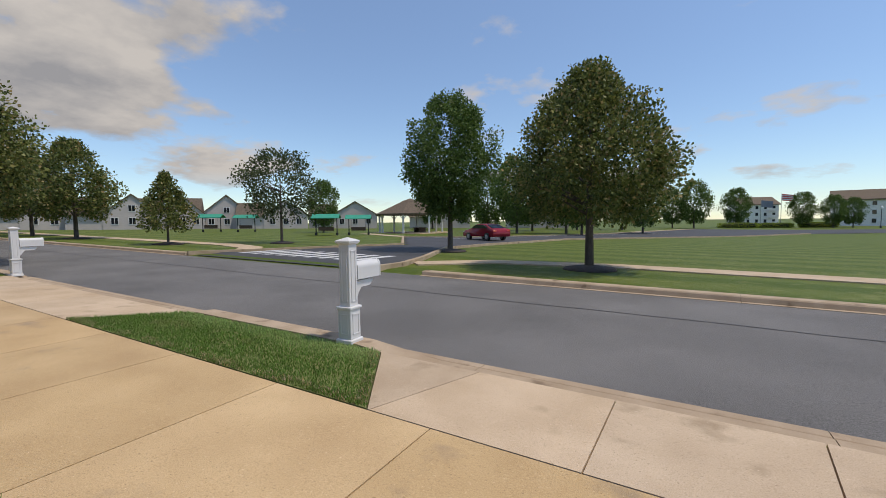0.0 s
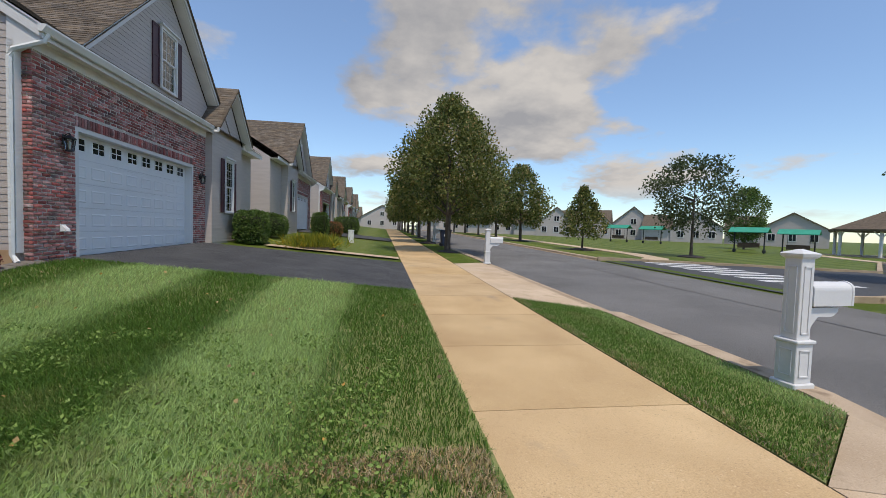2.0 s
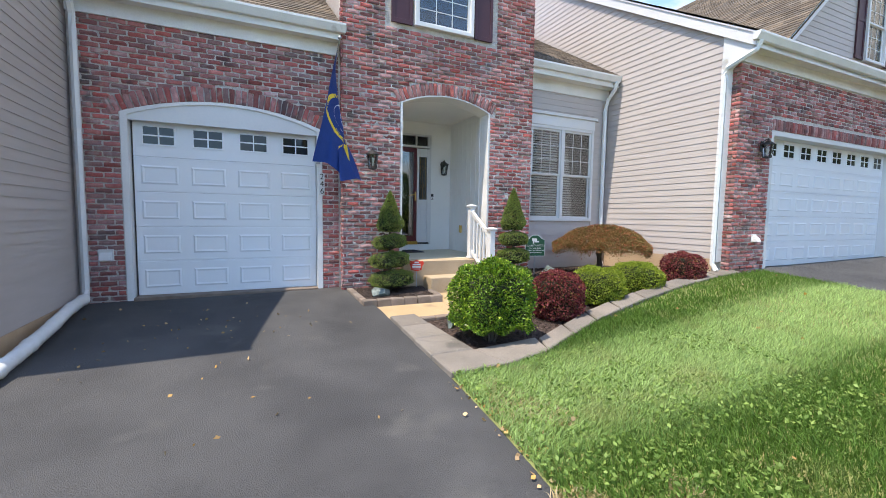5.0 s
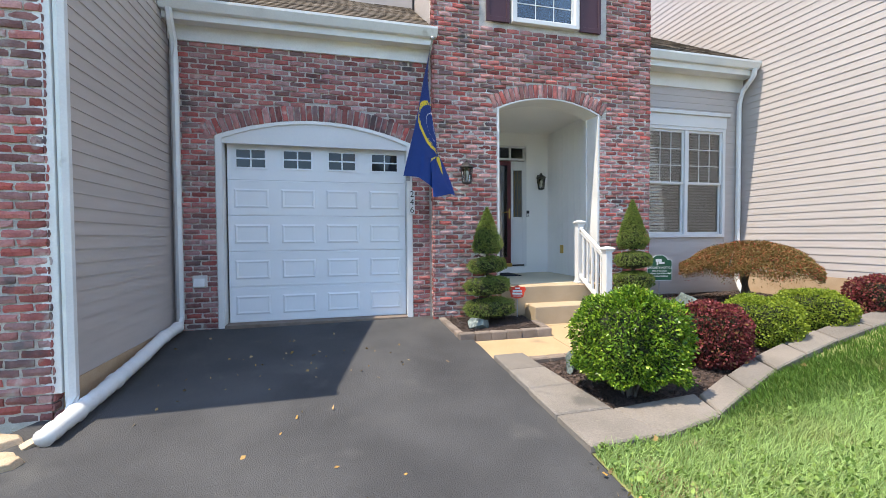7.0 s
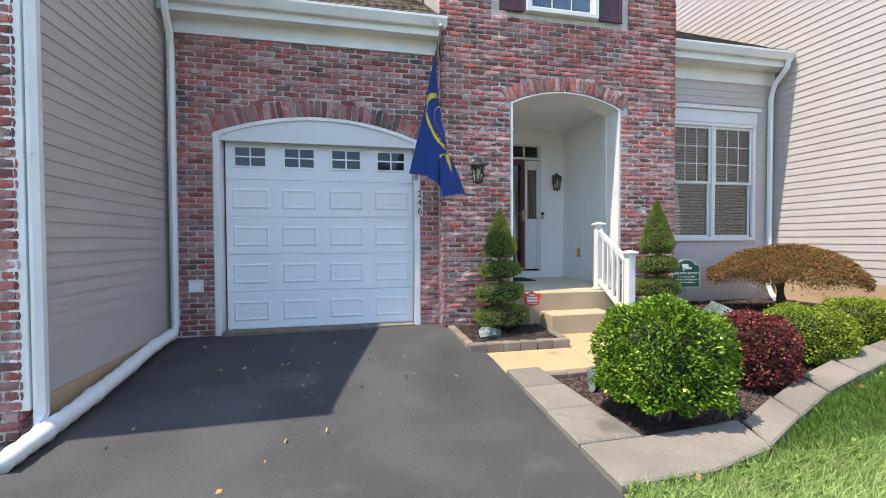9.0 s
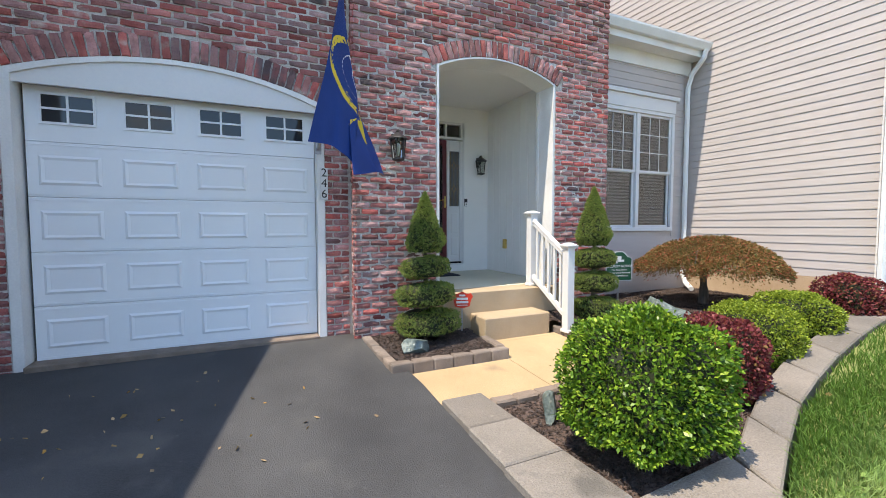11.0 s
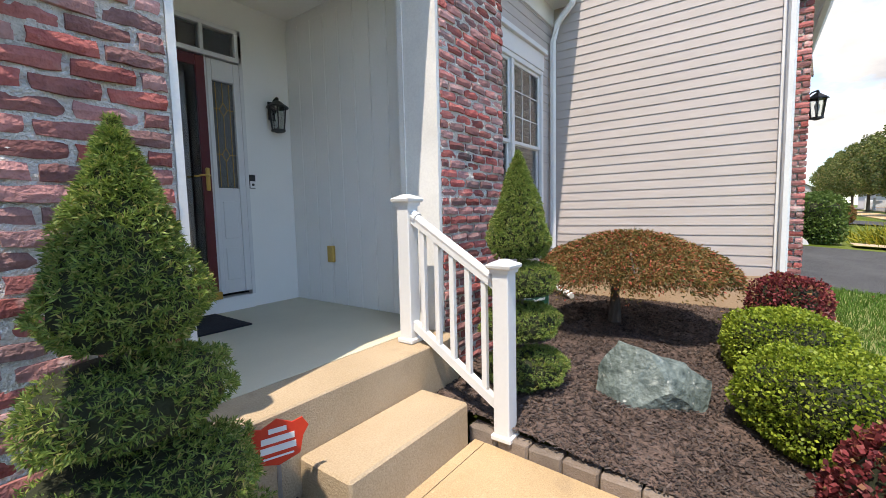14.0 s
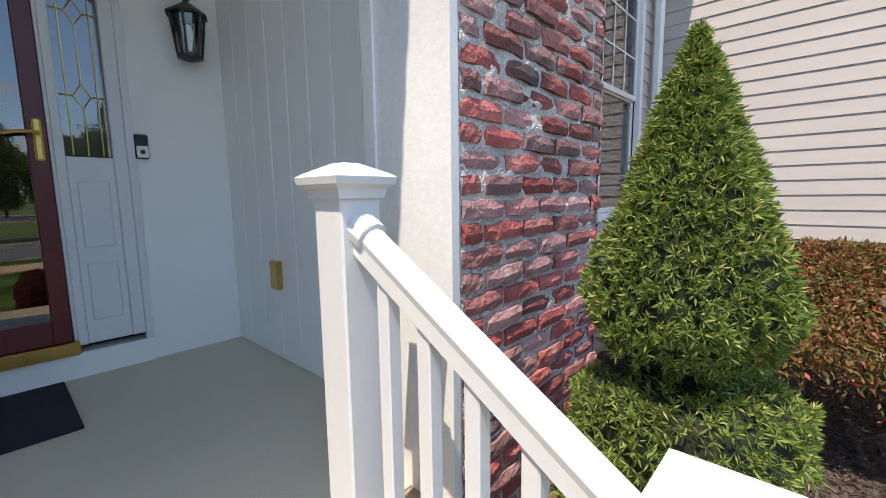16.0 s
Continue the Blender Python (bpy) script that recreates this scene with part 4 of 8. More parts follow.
arch_trim(porch, ARCH, 0.03, 0.012, 0.36, 0.412)
# casing of the opening, inside
part("jamb", boxes((2.632, 2.90, 0.31, 0.36, 0.412, 3.22), (0.72, 0.958, 0.31, 0.36, 0.412, 3.22)), M["white_dirty"], porch)
# back wall with the door opening
DX0, DX1, DZ0, DZ1 = 1.13, 2.06, 0.58, 2.62
SX0, SX1 = 2.10, 2.34
part("back_wall", boxes((0.7, DX0 - 0.06, PORCH_Y, PORCH_Y + 0.1, 0.41, 3.25), (SX1 + 0.06, 2.94, PORCH_Y, PORCH_Y + 0.1, 0.41, 3.25), (DX0 - 0.06, SX1 + 0.06, PORCH_Y, PORCH_Y + 0.1, 2.97, 3.25), (DX0 - 0.06, SX1 + 0.06, PORCH_Y - 0.02, PORCH_Y + 0.1, 0.41, 0.54)), M["panel"], porch, "white boarded back wall")
front_door = tagged(empty("door_1", ((DX0 + DX1) / 2, PORCH_Y, DZ0)), "burgundy storm door with full glass and brass handle", "door", kind="structure")
DW = (DX1 - DX0) / 2
part("door_frame", boxes((-DW, -DW + 0.07, -0.03, 0.01, 0.03, 2.08), (DW - 0.075, DW, -0.03, 0.01, 0.03, 2.08), (-DW + 0.07, DW - 0.075, -0.03, 0.01, 1.99, 2.08), (-DW + 0.07, DW - 0.075, -0.03, 0.01, 0.03, 0.15), bevel=0.004), M["burgundy"], front_door)
part("pane", boxes((-DW + 0.07, DW - 0.075, -0.012, -0.007, 0.15, 1.99)), M["door_glass"], front_door).visible_shadow = False
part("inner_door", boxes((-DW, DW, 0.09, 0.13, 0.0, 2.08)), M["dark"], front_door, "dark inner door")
part("threshold", boxes((-DW - 0.02, DW + 0.02, -0.05, 0.05, -0.04, 0.028), bevel=0.006), M["brass"], front_door, "brass threshold")
bm = boxes((DW - 0.052, DW - 0.018, -0.042, -0.03, 0.93, 1.13), bevel=0.008)
hp = part("handle_plate", bm, M["brass"], front_door, "brass handle plate")
bm = bmesh.new()
tube(bm, [(DW - 0.035, -0.04, 1.06), (DW - 0.035, -0.075, 1.06), (DW - 0.06, -0.085, 1.062), (DW - 0.11, -0.085, 1.058), (DW - 0.15, -0.08, 1.046), (DW - 0.165, -0.075, 1.05)], 0.008)
part("handle", bm, M["brass"], hp)
# sidelight and transom
sl = tagged(empty("sidelight", (2.22, PORCH_Y, 0.58)), "white sidelight panel with leaded glass beside the door", "window", kind="structure")
part("panel_frame", boxes((-0.145, -0.105, -0.03, 0.03, 0.0, 2.08), (0.085, 0.145, -0.03, 0.03, 0.0, 2.08), (-0.105, 0.085, -0.022, 0.03, 0.0, 0.96), (-0.105, 0.085, -0.03, 0.03, 1.90, 2.08), bevel=0.004), M["white"], sl)
part("raised_panel", boxes((-0.075, 0.055, -0.030, -0.02, 0.12, 0.42), (-0.075, 0.055, -0.030, -0.02, 0.50, 0.84), bevel=0.006), M["white"], sl)
part("pane", boxes((-0.105, 0.085, -0.004, 0.0, 0.96, 1.90)), M["door_glass"], sl).visible_shadow = False
part("back_board", boxes((-0.12, 0.1, 0.06, 0.07, 0.9, 1.95)), M["blind"], sl)
bm = bmesh.new()
for (xa, za), (xb, zb) in [((-0.01, 0.97), (-0.01, 1.2)), ((-0.01, 1.32), (-0.01, 1.6)), ((-0.01, 1.72), (-0.01, 1.89)), ((-0.01, 1.2), (-0.045, 1.26)), ((-0.045, 1.26), (-0.01, 1.32)), ((-0.01, 1.2), (0.025, 1.26)), ((0.025, 1.26), (-0.01, 1.32)),
                           ((-0.01, 1.6), (-0.045, 1.66)), ((-0.045, 1.66), (-0.01, 1.72)), ((-0.01, 1.6), (0.025, 1.66)), ((0.025, 1.66), (-0.01, 1.72)), ((-0.1, 1.26), (-0.045, 1.26)), ((0.025, 1.26), (0.08, 1.26)), ((-0.1, 1.66), (-0.045, 1.66)), ((0.025, 1.66), (0.08, 1.66)), ((-0.07, 0.97), (-0.07, 1.89)), ((0.05, 0.97), (0.05, 1.89))]:
    tube(bm, [(xa, -0.007, za), (xb, -0.007, zb)], 0.0035, 5)
part("leading", bm, M["brass"], sl, "brass leading lines")
tr = tagged(empty("transom", (1.735, PORCH_Y, 2.68)), "white framed transom window over the door", "window", kind="structure")
part("window_frame", boxes((-0.66, 0.66, -0.03, 0.05, 0.0, 0.04), (-0.66, 0.66, -0.03, 0.05, 0.25, 0.29), (-0.66, -0.62, -0.03, 0.05, 0.04, 0.25), (0.60, 0.66, -0.03, 0.05, 0.04, 0.25), (0.30, 0.33, -0.03, 0.05, 0.04, 0.25), (-0.25, -0.22, -0.03, 0.05, 0.04, 0.25), bevel=0.003), M["white"], tr)
part("pane", boxes((-0.62, 0.6, 0.0, 0.004, 0.04, 0.25)), M["glass"], tr).visible_shadow = False
# darkness above the door, painted as a near-black board
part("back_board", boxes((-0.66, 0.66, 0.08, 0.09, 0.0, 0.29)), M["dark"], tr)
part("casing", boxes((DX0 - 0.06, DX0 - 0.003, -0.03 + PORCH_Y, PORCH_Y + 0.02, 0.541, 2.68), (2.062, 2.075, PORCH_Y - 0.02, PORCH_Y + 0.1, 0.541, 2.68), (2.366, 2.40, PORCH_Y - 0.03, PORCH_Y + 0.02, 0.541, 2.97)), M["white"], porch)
# added near-black sheet in place of the unlit hall
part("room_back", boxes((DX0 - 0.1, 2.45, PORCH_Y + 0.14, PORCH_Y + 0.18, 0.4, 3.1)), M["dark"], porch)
# lower step
part("lower_step", boxes((1.34, 2.235, -0.47, -0.121, -0.2, 0.165), bevel=0.012), M["step"], porch, "tan concrete step")


def lantern(name, loc, m, label):
    """A black wall lantern: back plate, arm loop, cap, cage and clear glass."""
    ob = tagged(empty(name, loc), label, "wall lantern", "wall lanterns")
    ob.matrix_world = Matrix.Translation(loc) @ m
    part("back_plate", boxes((-0.045, 0.045, -0.015, 0.0, -0.02, 0.16), bevel=0.006), M["black"], ob)
    bm = bmesh.new()
    tube(bm, [(0, -0.01, 0.13), (0, -0.05, 0.17), (0, -0.09, 0.185), (0, -0.115, 0.16)], 0.009)
    lathe(bm, [(0.012, 0.0), (0.02, 0.012), (0.004, 0.03)], 10, (0, -0.1, 0.165))
    part("arm", bm, M["black"], ob)
    bm = bmesh.new()
    lathe(bm, [(0.108, 0.088), (0.103, 0.1), (0.04, 0.145), (0.018, 0.16)], 8, (0, -0.1, 0))
    part("cap", bm, M["black"], ob)
    for k in range(6):
        a = k * math.pi / 3
        bm = bmesh.new()
        tube(bm, [(0.062 * math.cos(a), -0.1 + 0.062 * math.sin(a), -0.12), (0.088 * math.cos(a), -0.1 + 0.088 * math.sin(a), 0.09)], 0.007, 5)
        part("cage_bar", bm, M["black"], ob)
    bm = bmesh.new()
    lathe(bm, [(0.02, -0.15), (0.068, -0.135), (0.068, -0.118)], 8, (0, -0.1, 0))
    part("base_cup", bm, M["black"], ob)
    bm = bmesh.new()
    lathe(bm, [(0.056, -0.115), (0.08, 0.088)], 8, (0, -0.1, 0))
    part("lamp_glass", bm, M["glass"], ob, "clear glass")
    bm = bmesh.new()
    lathe(bm, [(0.012, -0.09), (0.016, -0.05), (0.026, 0.0), (0.022, 0.03), (0.006, 0.045)], 8, (0, -0.1, 0))
    part("bulb", bm, M["white"], ob)
    return ob


lantern("wall_lantern", (0.46, -0.012, 2.04), Matrix.Identity(4), "black metal wall lantern on the brick front")
lantern("wall_lantern", (2.69, 2.098, 2.24), Matrix.Identity(4), "black metal wall lantern beside the entry door")

# doorbell, outlet, number plate, vent, mat
bell = tagged(empty("doorbell", (2.435, 2.098, 1.55)), "black and silver video doorbell beside the door", "doorbell")
part("body", boxes((-0.032, 0.032, -0.025, 0.0, -0.005, 0.125), bevel=0.006), M["black"], bell)
part("face_plate", boxes((-0.027, 0.027, -0.03, -0.025, 0.0, 0.062), bevel=0.002), M["galv"], bell)
bm = bmesh.new()
lathe(bm, [(0.012, 0.0), (0.012, 0.006)], 14)
bmesh.ops.rotate(bm, verts=bm.verts, matrix=Matrix.Rotation(radians(90), 3, 'X'))
bmesh.ops.translate(bm, verts=bm.verts, vec=(0, -0.03, 0.03))
part("button", bm, M["black"], bell)
outlet = tagged(empty("outlet", (2.884, 1.50, 0.90)), "brass-coloured outlet cover on the panel wall", "outlet")
part("cover", boxes((-0.035, 0.0, -0.045, 0.045, -0.08, 0.08), bevel=0.008), M["brass"], outlet)
vent = tagged(empty("dryer_vent", (-3.06, GARAGE_Y, 0.59)), "white plastic vent hood on the brick", "vent")
part("flange", boxes((-0.085, 0.085, -0.012, 0.006, -0.08, 0.08), bevel=0.004), M["white"], vent)
bm = bmesh.new()
prism(bm, [(0.0, 0.06), (-0.045, -0.02), (-0.06, -0.06), (0.0, -0.06)], "x", -0.065, 0.065)
part("hood", bm, M["white"], vent)
vent_next = tagged(empty("dryer_vent", (6.84, -2.225, 0.86)), "white plastic vent hood on the neighbour's brick corner", "vent")
part("flange", boxes((-0.07, 0.07, -0.012, 0.006, -0.07, 0.07), bevel=0.004), M["white"], vent_next)
bm = bmesh.new()
prism(bm, [(0.0, 0.06), (-0.08, -0.01), (-0.10, -0.06), (0.0, -0.06)], "x", -0.055, 0.055)
part("hood", bm, M["white"], vent_next)
door_mat = tagged(part("door_mat", boxes((1.12, 2.0, 1.43, 2.05, 0.411, 0.424), bevel=0.004), M["mat_dark"]), "dark navy rectangular door mat on the porch", "door mat")


def lettering(name, text, size, material, parent, m, thick=0.002):
    c = bpy.data.curves.new(name, 'FONT')
    c.body, c.size, c.extrude = text, size, thick
    c.align_x, c.align_y = 'CENTER', 'CENTER'
    c.materials.append(material)
    ob = new(name, c)
    if parent is not None:
        ob.parent = parent
    ob.matrix_local = m
    return ob


plate = tagged(empty("number_plate", (-0.275, GARAGE_Y - 0.003, 1.48)), "white house number plate with black figures 246", "number plate")
part("plate", boxes((-0.04, 0.04, -0.012, 0.0, 0.0, 0.34), bevel=0.003), M["white"], plate)
for k, ch in enumerate("246"):
    lettering("figure", ch, 0.125, M["black"], plate, pose(0.0, -0.0135, 0.285 - 0.113 * k, 90, 0, 0))

# ---- the neighbours ----
SLOPE = 0.62


def town_unit(x0, sgn, base, label, fine, z_off=0.0):
    """A garage-fronted unit: u runs from its side wall along the street; brick front, big gable, small projecting bay."""
    ob = tagged(empty("town_house"), label, "house", "row of town houses")
    FY = -2.1

    def X(u):
        return x0 + sgn * u

    def bx(bm, u0, u1, *r, bevel=0.0):
        a, b = sorted((X(u0), X(u1)))
        return box(bm, a, b, *r, bevel=bevel)

    def bxs(*specs, bevel=0.0):
        bm = bmesh.new()
        for s in specs:
            bx(bm, *s, bevel=bevel)
        return bm
    z0 = base
    cb = 0.13 if sgn > 0 else 0.03
    FB = FY - 0.13 if sgn > 0 else FY
    # core and side wall
    bm = bmesh.new()
    prism(bm, [(FY + 0.1, z0 - 0.4), (6.5, z0 - 0.4), (6.5, 9.2), (5.9, 4.10 + SLOPE * 8.45), (FY + 0.1, 4.10 + SLOPE * 0.55)], "x", *sorted((X(0.02), X(0.25))))
    side = part("side_wall", bm, M["siding"], ob, "beige lap siding")
    rot = Matrix.Translation((X(0.018), 0, 0)) @ (Matrix.Rotation(radians(-90), 4, 'Z') if sgn > 0 else Matrix.Rotation(radians(90), 4, 'Z'))

    def spans(z, z2):
        lo = FY + 0.13
        e0 = max(lo, (z - 4.05) / SLOPE - 2.52)
        e1 = max(lo, (z2 - 4.05) / SLOPE - 2.52)
        end = 6.4 if z > 3.9 else 4.0
        return [(-end, -e0, -end, -e1)] if sgn > 0 else [(e0, end, e1, end)]
    siding(side, rot, z0 + 0.1975, 8.9, spans)
    part("foundation", bxs((0.0, 0.2, FY + 0.11, 4.0, z0 - 0.45, z0 + 0.195)), M["found"], ob, "tan concrete footing")
    part("corner_board", bxs((-0.02, max(0.09, cb), FY + 0.02, FY + 0.13, z0 + 0.15, 3.9), bevel=0.004), M["white_dirty"], ob)
    # brick front with the wide door
    d0, d1, dz = 1.13, 6.16, 2.50
    fw = part("front_wall", bxs((cb + 0.02, 7.03, FB + 0.022, FY + 0.25, z0 + dz, 4.0)), M["mortar"], ob, "dark red brick front")
    for ua, ub in ((cb + 0.02, d0), (d1, 7.03)):
        part("pier", bxs((ua, ub, FB + 0.022, FY + 0.25, z0 - 0.3, z0 + dz)), M["mortar"], fw)
    zt = z0 - 0.05 + BRICK_H * int((dz + 0.05 + 0.205) / BRICK_H + 0.999)
    fields = []
    for ua, ub, za_, zb_ in ((cb, d0 - 0.003, z0 - 0.05, zt), (d1 + 0.003, 7.03, z0 - 0.05, zt), (cb, 7.03, zt, 3.82)):
        xa_, xb_ = sorted((X(ua), X(ub)))
        fields += courses(xa_, xb_, za_, zb_, lambda *q: True)
    lay(fw, fields, Matrix.Translation((0, FB + 0.022, 0)))
    if fine:
        ret_m = Matrix.Translation((X(cb), 0, 0)) @ (Matrix.Rotation(radians(-90), 4, 'Z') if sgn > 0 else Matrix.Rotation(radians(90), 4, 'Z'))
        span = (-FB - 0.16, -FB) if sgn > 0 else (FY, FY + 0.11)
        lay(fw, courses(span[0], span[1], z0 - 0.05, 3.82, lambda *a: True), ret_m)
    # soldier course
    v_all, f_all = [], []
    n = 64
    for k in range(n):
        v, f = brick_mesh("s", 0.19, (d1 - d0) / n - 0.013, 0.017, 90 + k % 5)
        b0 = len(v_all)
        uc = d0 + (k + 0.5) * (d1 - d0) / n
        v_all += [(X(uc) + c, FB + 0.018 + b, z0 + dz + 0.105 + a) for a, b, c in v]
        f_all += [tuple(b0 + i for i in q) for q in f]
    raw("brick_lintel", v_all, f_all, M["brick_i"], fw)["kind"] = "stuff"
    part("door_trim", bxs((d0, d0 + 0.09, FB + 0.02, FY + 0.14, z0 - 0.05, z0 + dz), (d1 - 0.09, d1, FB + 0.02, FY + 0.14, z0 - 0.05, z0 + dz), (d0 + 0.09, d1 - 0.09, FB + 0.02, FY + 0.14, z0 + dz - 0.08, z0 + dz)), M["white"], ob)
    a, b = sorted((X(d0 + 0.09), X(d1 - 0.09)))
    gd = garage_door("garage_door", a, b, z0, z0 + dz - 0.08, FY + 0.10, 5, 8, "wide white double garage door with a row of small windows", 8)
    # eave
    part("frieze", bxs((0.0, 7.03, FB - 0.01, FY + 0.03, 3.82, 4.0)), M["white_dirty"], ob)
    part("soffit", bxs((0.0, 7.0, FY - 0.38, FY + 0.03, 4.0, 4.03), (0.0, 7.0, FY - 0.38, FY - 0.36, 3.95, 4.12)), M["white_dirty"], ob)
    ga, gb = sorted((X(-0.1), X(7.0)))
    gutter(ob, ga, gb, FY - 0.385, 4.15)
    # rake boards
    for uu in (-0.06,):
        bm = bmesh.new()
        prism(bm, [(FY - 0.42, 3.94), (FY - 0.42, 4.16), (5.9, 4.16 + SLOPE * (5.9 - FY + 0.42)), (5.9, 3.94 + SLOPE * (5.9 - FY + 0.42))], "x", *sorted((X(uu), X(uu + 0.06))))
        part("rake_board", bm, M["white"], ob)
    bm = bmesh.new()
    prism(bm, [(FY - 0.38, 4.02), (FY - 0.38, 3.95), (FY - 0.02, 3.72), (FY + 0.12, 3.72), (FY + 0.12, 4.3)], "x", *sorted((X(-0.02), X(0.06))))
    part("eave_return", bm, M["white"], ob)
    rz = 4.15 + SLOPE * (5.9 - FY + 0.45)
    p = [(X(-0.075), FY - 0.45, 4.17), (X(12.5), FY - 0.45, 4.17), (X(12.5), 5.9, rz), (X(-0.075), 5.9, rz)]
    if sgn < 0:
        p = [p[1], p[0], p[3], p[2]]
    shingle_roof(ob, *p)
    q = [(X(12.5), 14.0, 4.4), (X(-0.12), 14.0, 4.4), (X(-0.12), 5.9, rz), (X(12.5), 5.9, rz)]
    if sgn < 0:
        q = [q[1], q[0], q[3], q[2]]
    shingle_roof(ob, *q)
    # big gable over the garage
    gu, gz, half = 4.83, 7.52, 3.8
    gyf = FY + 0.02
    bm = bmesh.new()
    prism(bm, [(X(gu - half + 0.3), 4.15), (X(gu), gz - 0.2), (X(gu + half - 0.3), 4.15)], "y", gyf, gyf + 0.2)
    gw = part("gable_wall", bm, M["siding"], ob, "beige siding gable")

    def gspans(z, z2):
        def hw(zz):
            return max(0.0, (gz - 0.2 - zz) / (gz - 4.35) * (half - 0.3))
        w0, w1 = hw(z), hw(z2)
        if z2 > 4.55 and z < 6.35:
            m0 = 0.86
            if sgn > 0:
                return [(X(gu) - w0, X(gu) - m0, X(gu) - w1, X(gu) - m0), (X(gu) + m0, X(gu) + w0, X(gu) + m0, X(gu) + w1)] if w1 > m0 else []
            return [(X(gu) - w0, X(gu) - m0, X(gu) - w1, X(gu) - m0), (X(gu) + m0, X(gu) + w0, X(gu) + m0, X(gu) + w1)] if w1 > m0 else []
        return [(X(gu) - w0, X(gu) + w0, X(gu) - w1, X(gu) + w1)]
    siding(gw, Matrix.Translation((0, gyf, 0)), 4.2, gz - 0.2, gspans)
    siding(gw, Matrix.Translation((0, gyf, 0)), 4.55, 6.35, lambda z, z2: [(X(gu) - 0.86, X(gu) - 0.5, X(gu) - 0.86, X(gu) - 0.5), (X(gu) + 0.5, X(gu) + 0.86, X(gu) + 0.5, X(gu) + 0.86)])
    for s in (-1, 1):
        bm = bmesh.new()
        prism(bm, [(X(gu) + s * half, 4.10), (X(gu) + s * half, 4.28), (X(gu), gz + 0.18), (X(gu), gz)], "y", gyf - 0.32, gyf - 0.27)
        part("rake_board", bm, M["white"], ob)
        bm = bmesh.new()
        prism(bm, [(X(gu) + s * half, 4.07), (X(gu) + s * half, 4.10), (X(gu), gz), (X(gu), gz - 0.03)], "y", gyf - 0.27, gyf + 0.02)
        part("soffit", bm, M["white_dirty"], ob)
    for s in (-1, 1):
        e = [(X(gu) + s * (half + 0.03), gyf - 0.36, 4.27), (X(gu), gyf - 0.36, gz + 0.19), (X(gu), 4.0, gz + 0.19), (X(gu) + s * (half + 0.03), -2.0, 4.27)]
        if s > 0:
            shingle_roof(ob, e[0], e[3], e[2], e[1], course=0.16)
        else:
            shingle_roof(ob, e[3], e[0], e[1], e[2], course=0.16)
    dh_window("window", X(gu) - 0.38, X(gu) + 0.38, 4.62, 6.12, gyf - 0.05, 1, "", 0.06, 0.14, (3, 3), parent=ob, blinds=False)
    a, b = X(gu) - 0.45, X(gu) + 0.45
    shutter(ob, a - 0.33, a, 4.57, 6.15, gyf - 0.045)
    shutter(ob, b, b + 0.33, 4.57, 6.15, gyf - 0.045)
    # small projecting bay
    b0, b1, by = 7.03, 9.93, FY - 0.32
    bc = (b0 + b1) / 2
    bm = bmesh.new()
    prism(bm, [(X(b0), z0 - 0.3), (X(b0), 4.05), (X(bc), 5.6), (X(b1), 4.05), (X(b1), z0 - 0.3)], "y", by, by + 2.5)
    bw = part("bay_wall", bm, M["siding"], ob, "beige lap siding")

    def bspans(z, z2):
        def hw(zz):
            return (b1 - b0) / 2 if zz < 4.05 else max(0, (5.6 - zz) / 1.55 * (b1 - b0) / 2)
        w0, w1, c = hw(z), hw(z2), X(bc)
        if z2 > z0 + 1.03 and z < z0 + 3.1:
            return [(c - w0, c - 0.8, c - w1, c - 0.8), (c + 0.8, c + w0, c + 0.8, c + w1)]
        return [(c - w0, c + w0, c - w1, c + w1)]
    siding(bw, Matrix.Translation((0, by, 0)), z0 + 0.1, 5.5, bspans)
    siding(bw, Matrix.Translation((0, by, 0)), z0 + 1.0, z0 + 3.1, lambda z, z2: [(X(bc) - 0.8, X(bc) - 0.45, X(bc) - 0.8, X(bc) - 0.45), (X(bc) + 0.45, X(bc) + 0.8, X(bc) + 0.45, X(bc) + 0.8)])
    dh_window("window", X(bc) - 0.36, X(bc) + 0.36, z0 + 1.16, z0 + 2.96, by - 0.05, 1, "", 0.06, 0.14, (3, 3), parent=ob, blinds=False)
    a, b = X(bc) - 0.43, X(bc) + 0.43
    shutter(ob, a - 0.31, a, z0 + 1.12, z0 + 3.0, by - 0.05)
    shutter(ob, b, b + 0.31, z0 + 1.12, z0 + 3.0, by - 0.05)
    hb = (b1 - b0) / 2 + 0.3
    for s in (-1, 1):
        ze = 5.87 - 1.0 * hb
        bm = bmesh.new()
        prism(bm, [(X(bc) + s * hb, ze - 0.15), (X(bc) + s * hb, ze), (X(bc), 5.87), (X(bc), 5.70)], "y", by - 0.32, by - 0.27)
        part("rake_board", bm, M["white"], ob)
        bm = bmesh.new()
        prism(bm, [(X(bc) + s * hb, ze - 0.15), (X(bc) + s * hb, ze - 0.12), (X(bc), 5.73), (X(bc), 5.70)], "y", by - 0.27, by)
        part("soffit", bm, M["white_dirty"], ob)
        e = [(X(bc) + s * hb, by - 0.36, ze + 0.01), (X(bc), by - 0.36, 5.89), (X(bc), 1.2, 5.89), (X(bc) + s * hb, 1.2, ze + 0.01)]
        if s > 0:
            shingle_roof(ob, e[0], e[3], e[2], e[1])
        else:
            shingle_roof(ob, e[3], e[0], e[1], e[2])
    # front wall past the bay
    bm = bxs((9.93, 12.4, FY + 0.06, FY + 0.7, z0 - 0.3, 4.0))
    pw = part("front_wall", bm, M["siding"], ob, "beige lap siding")
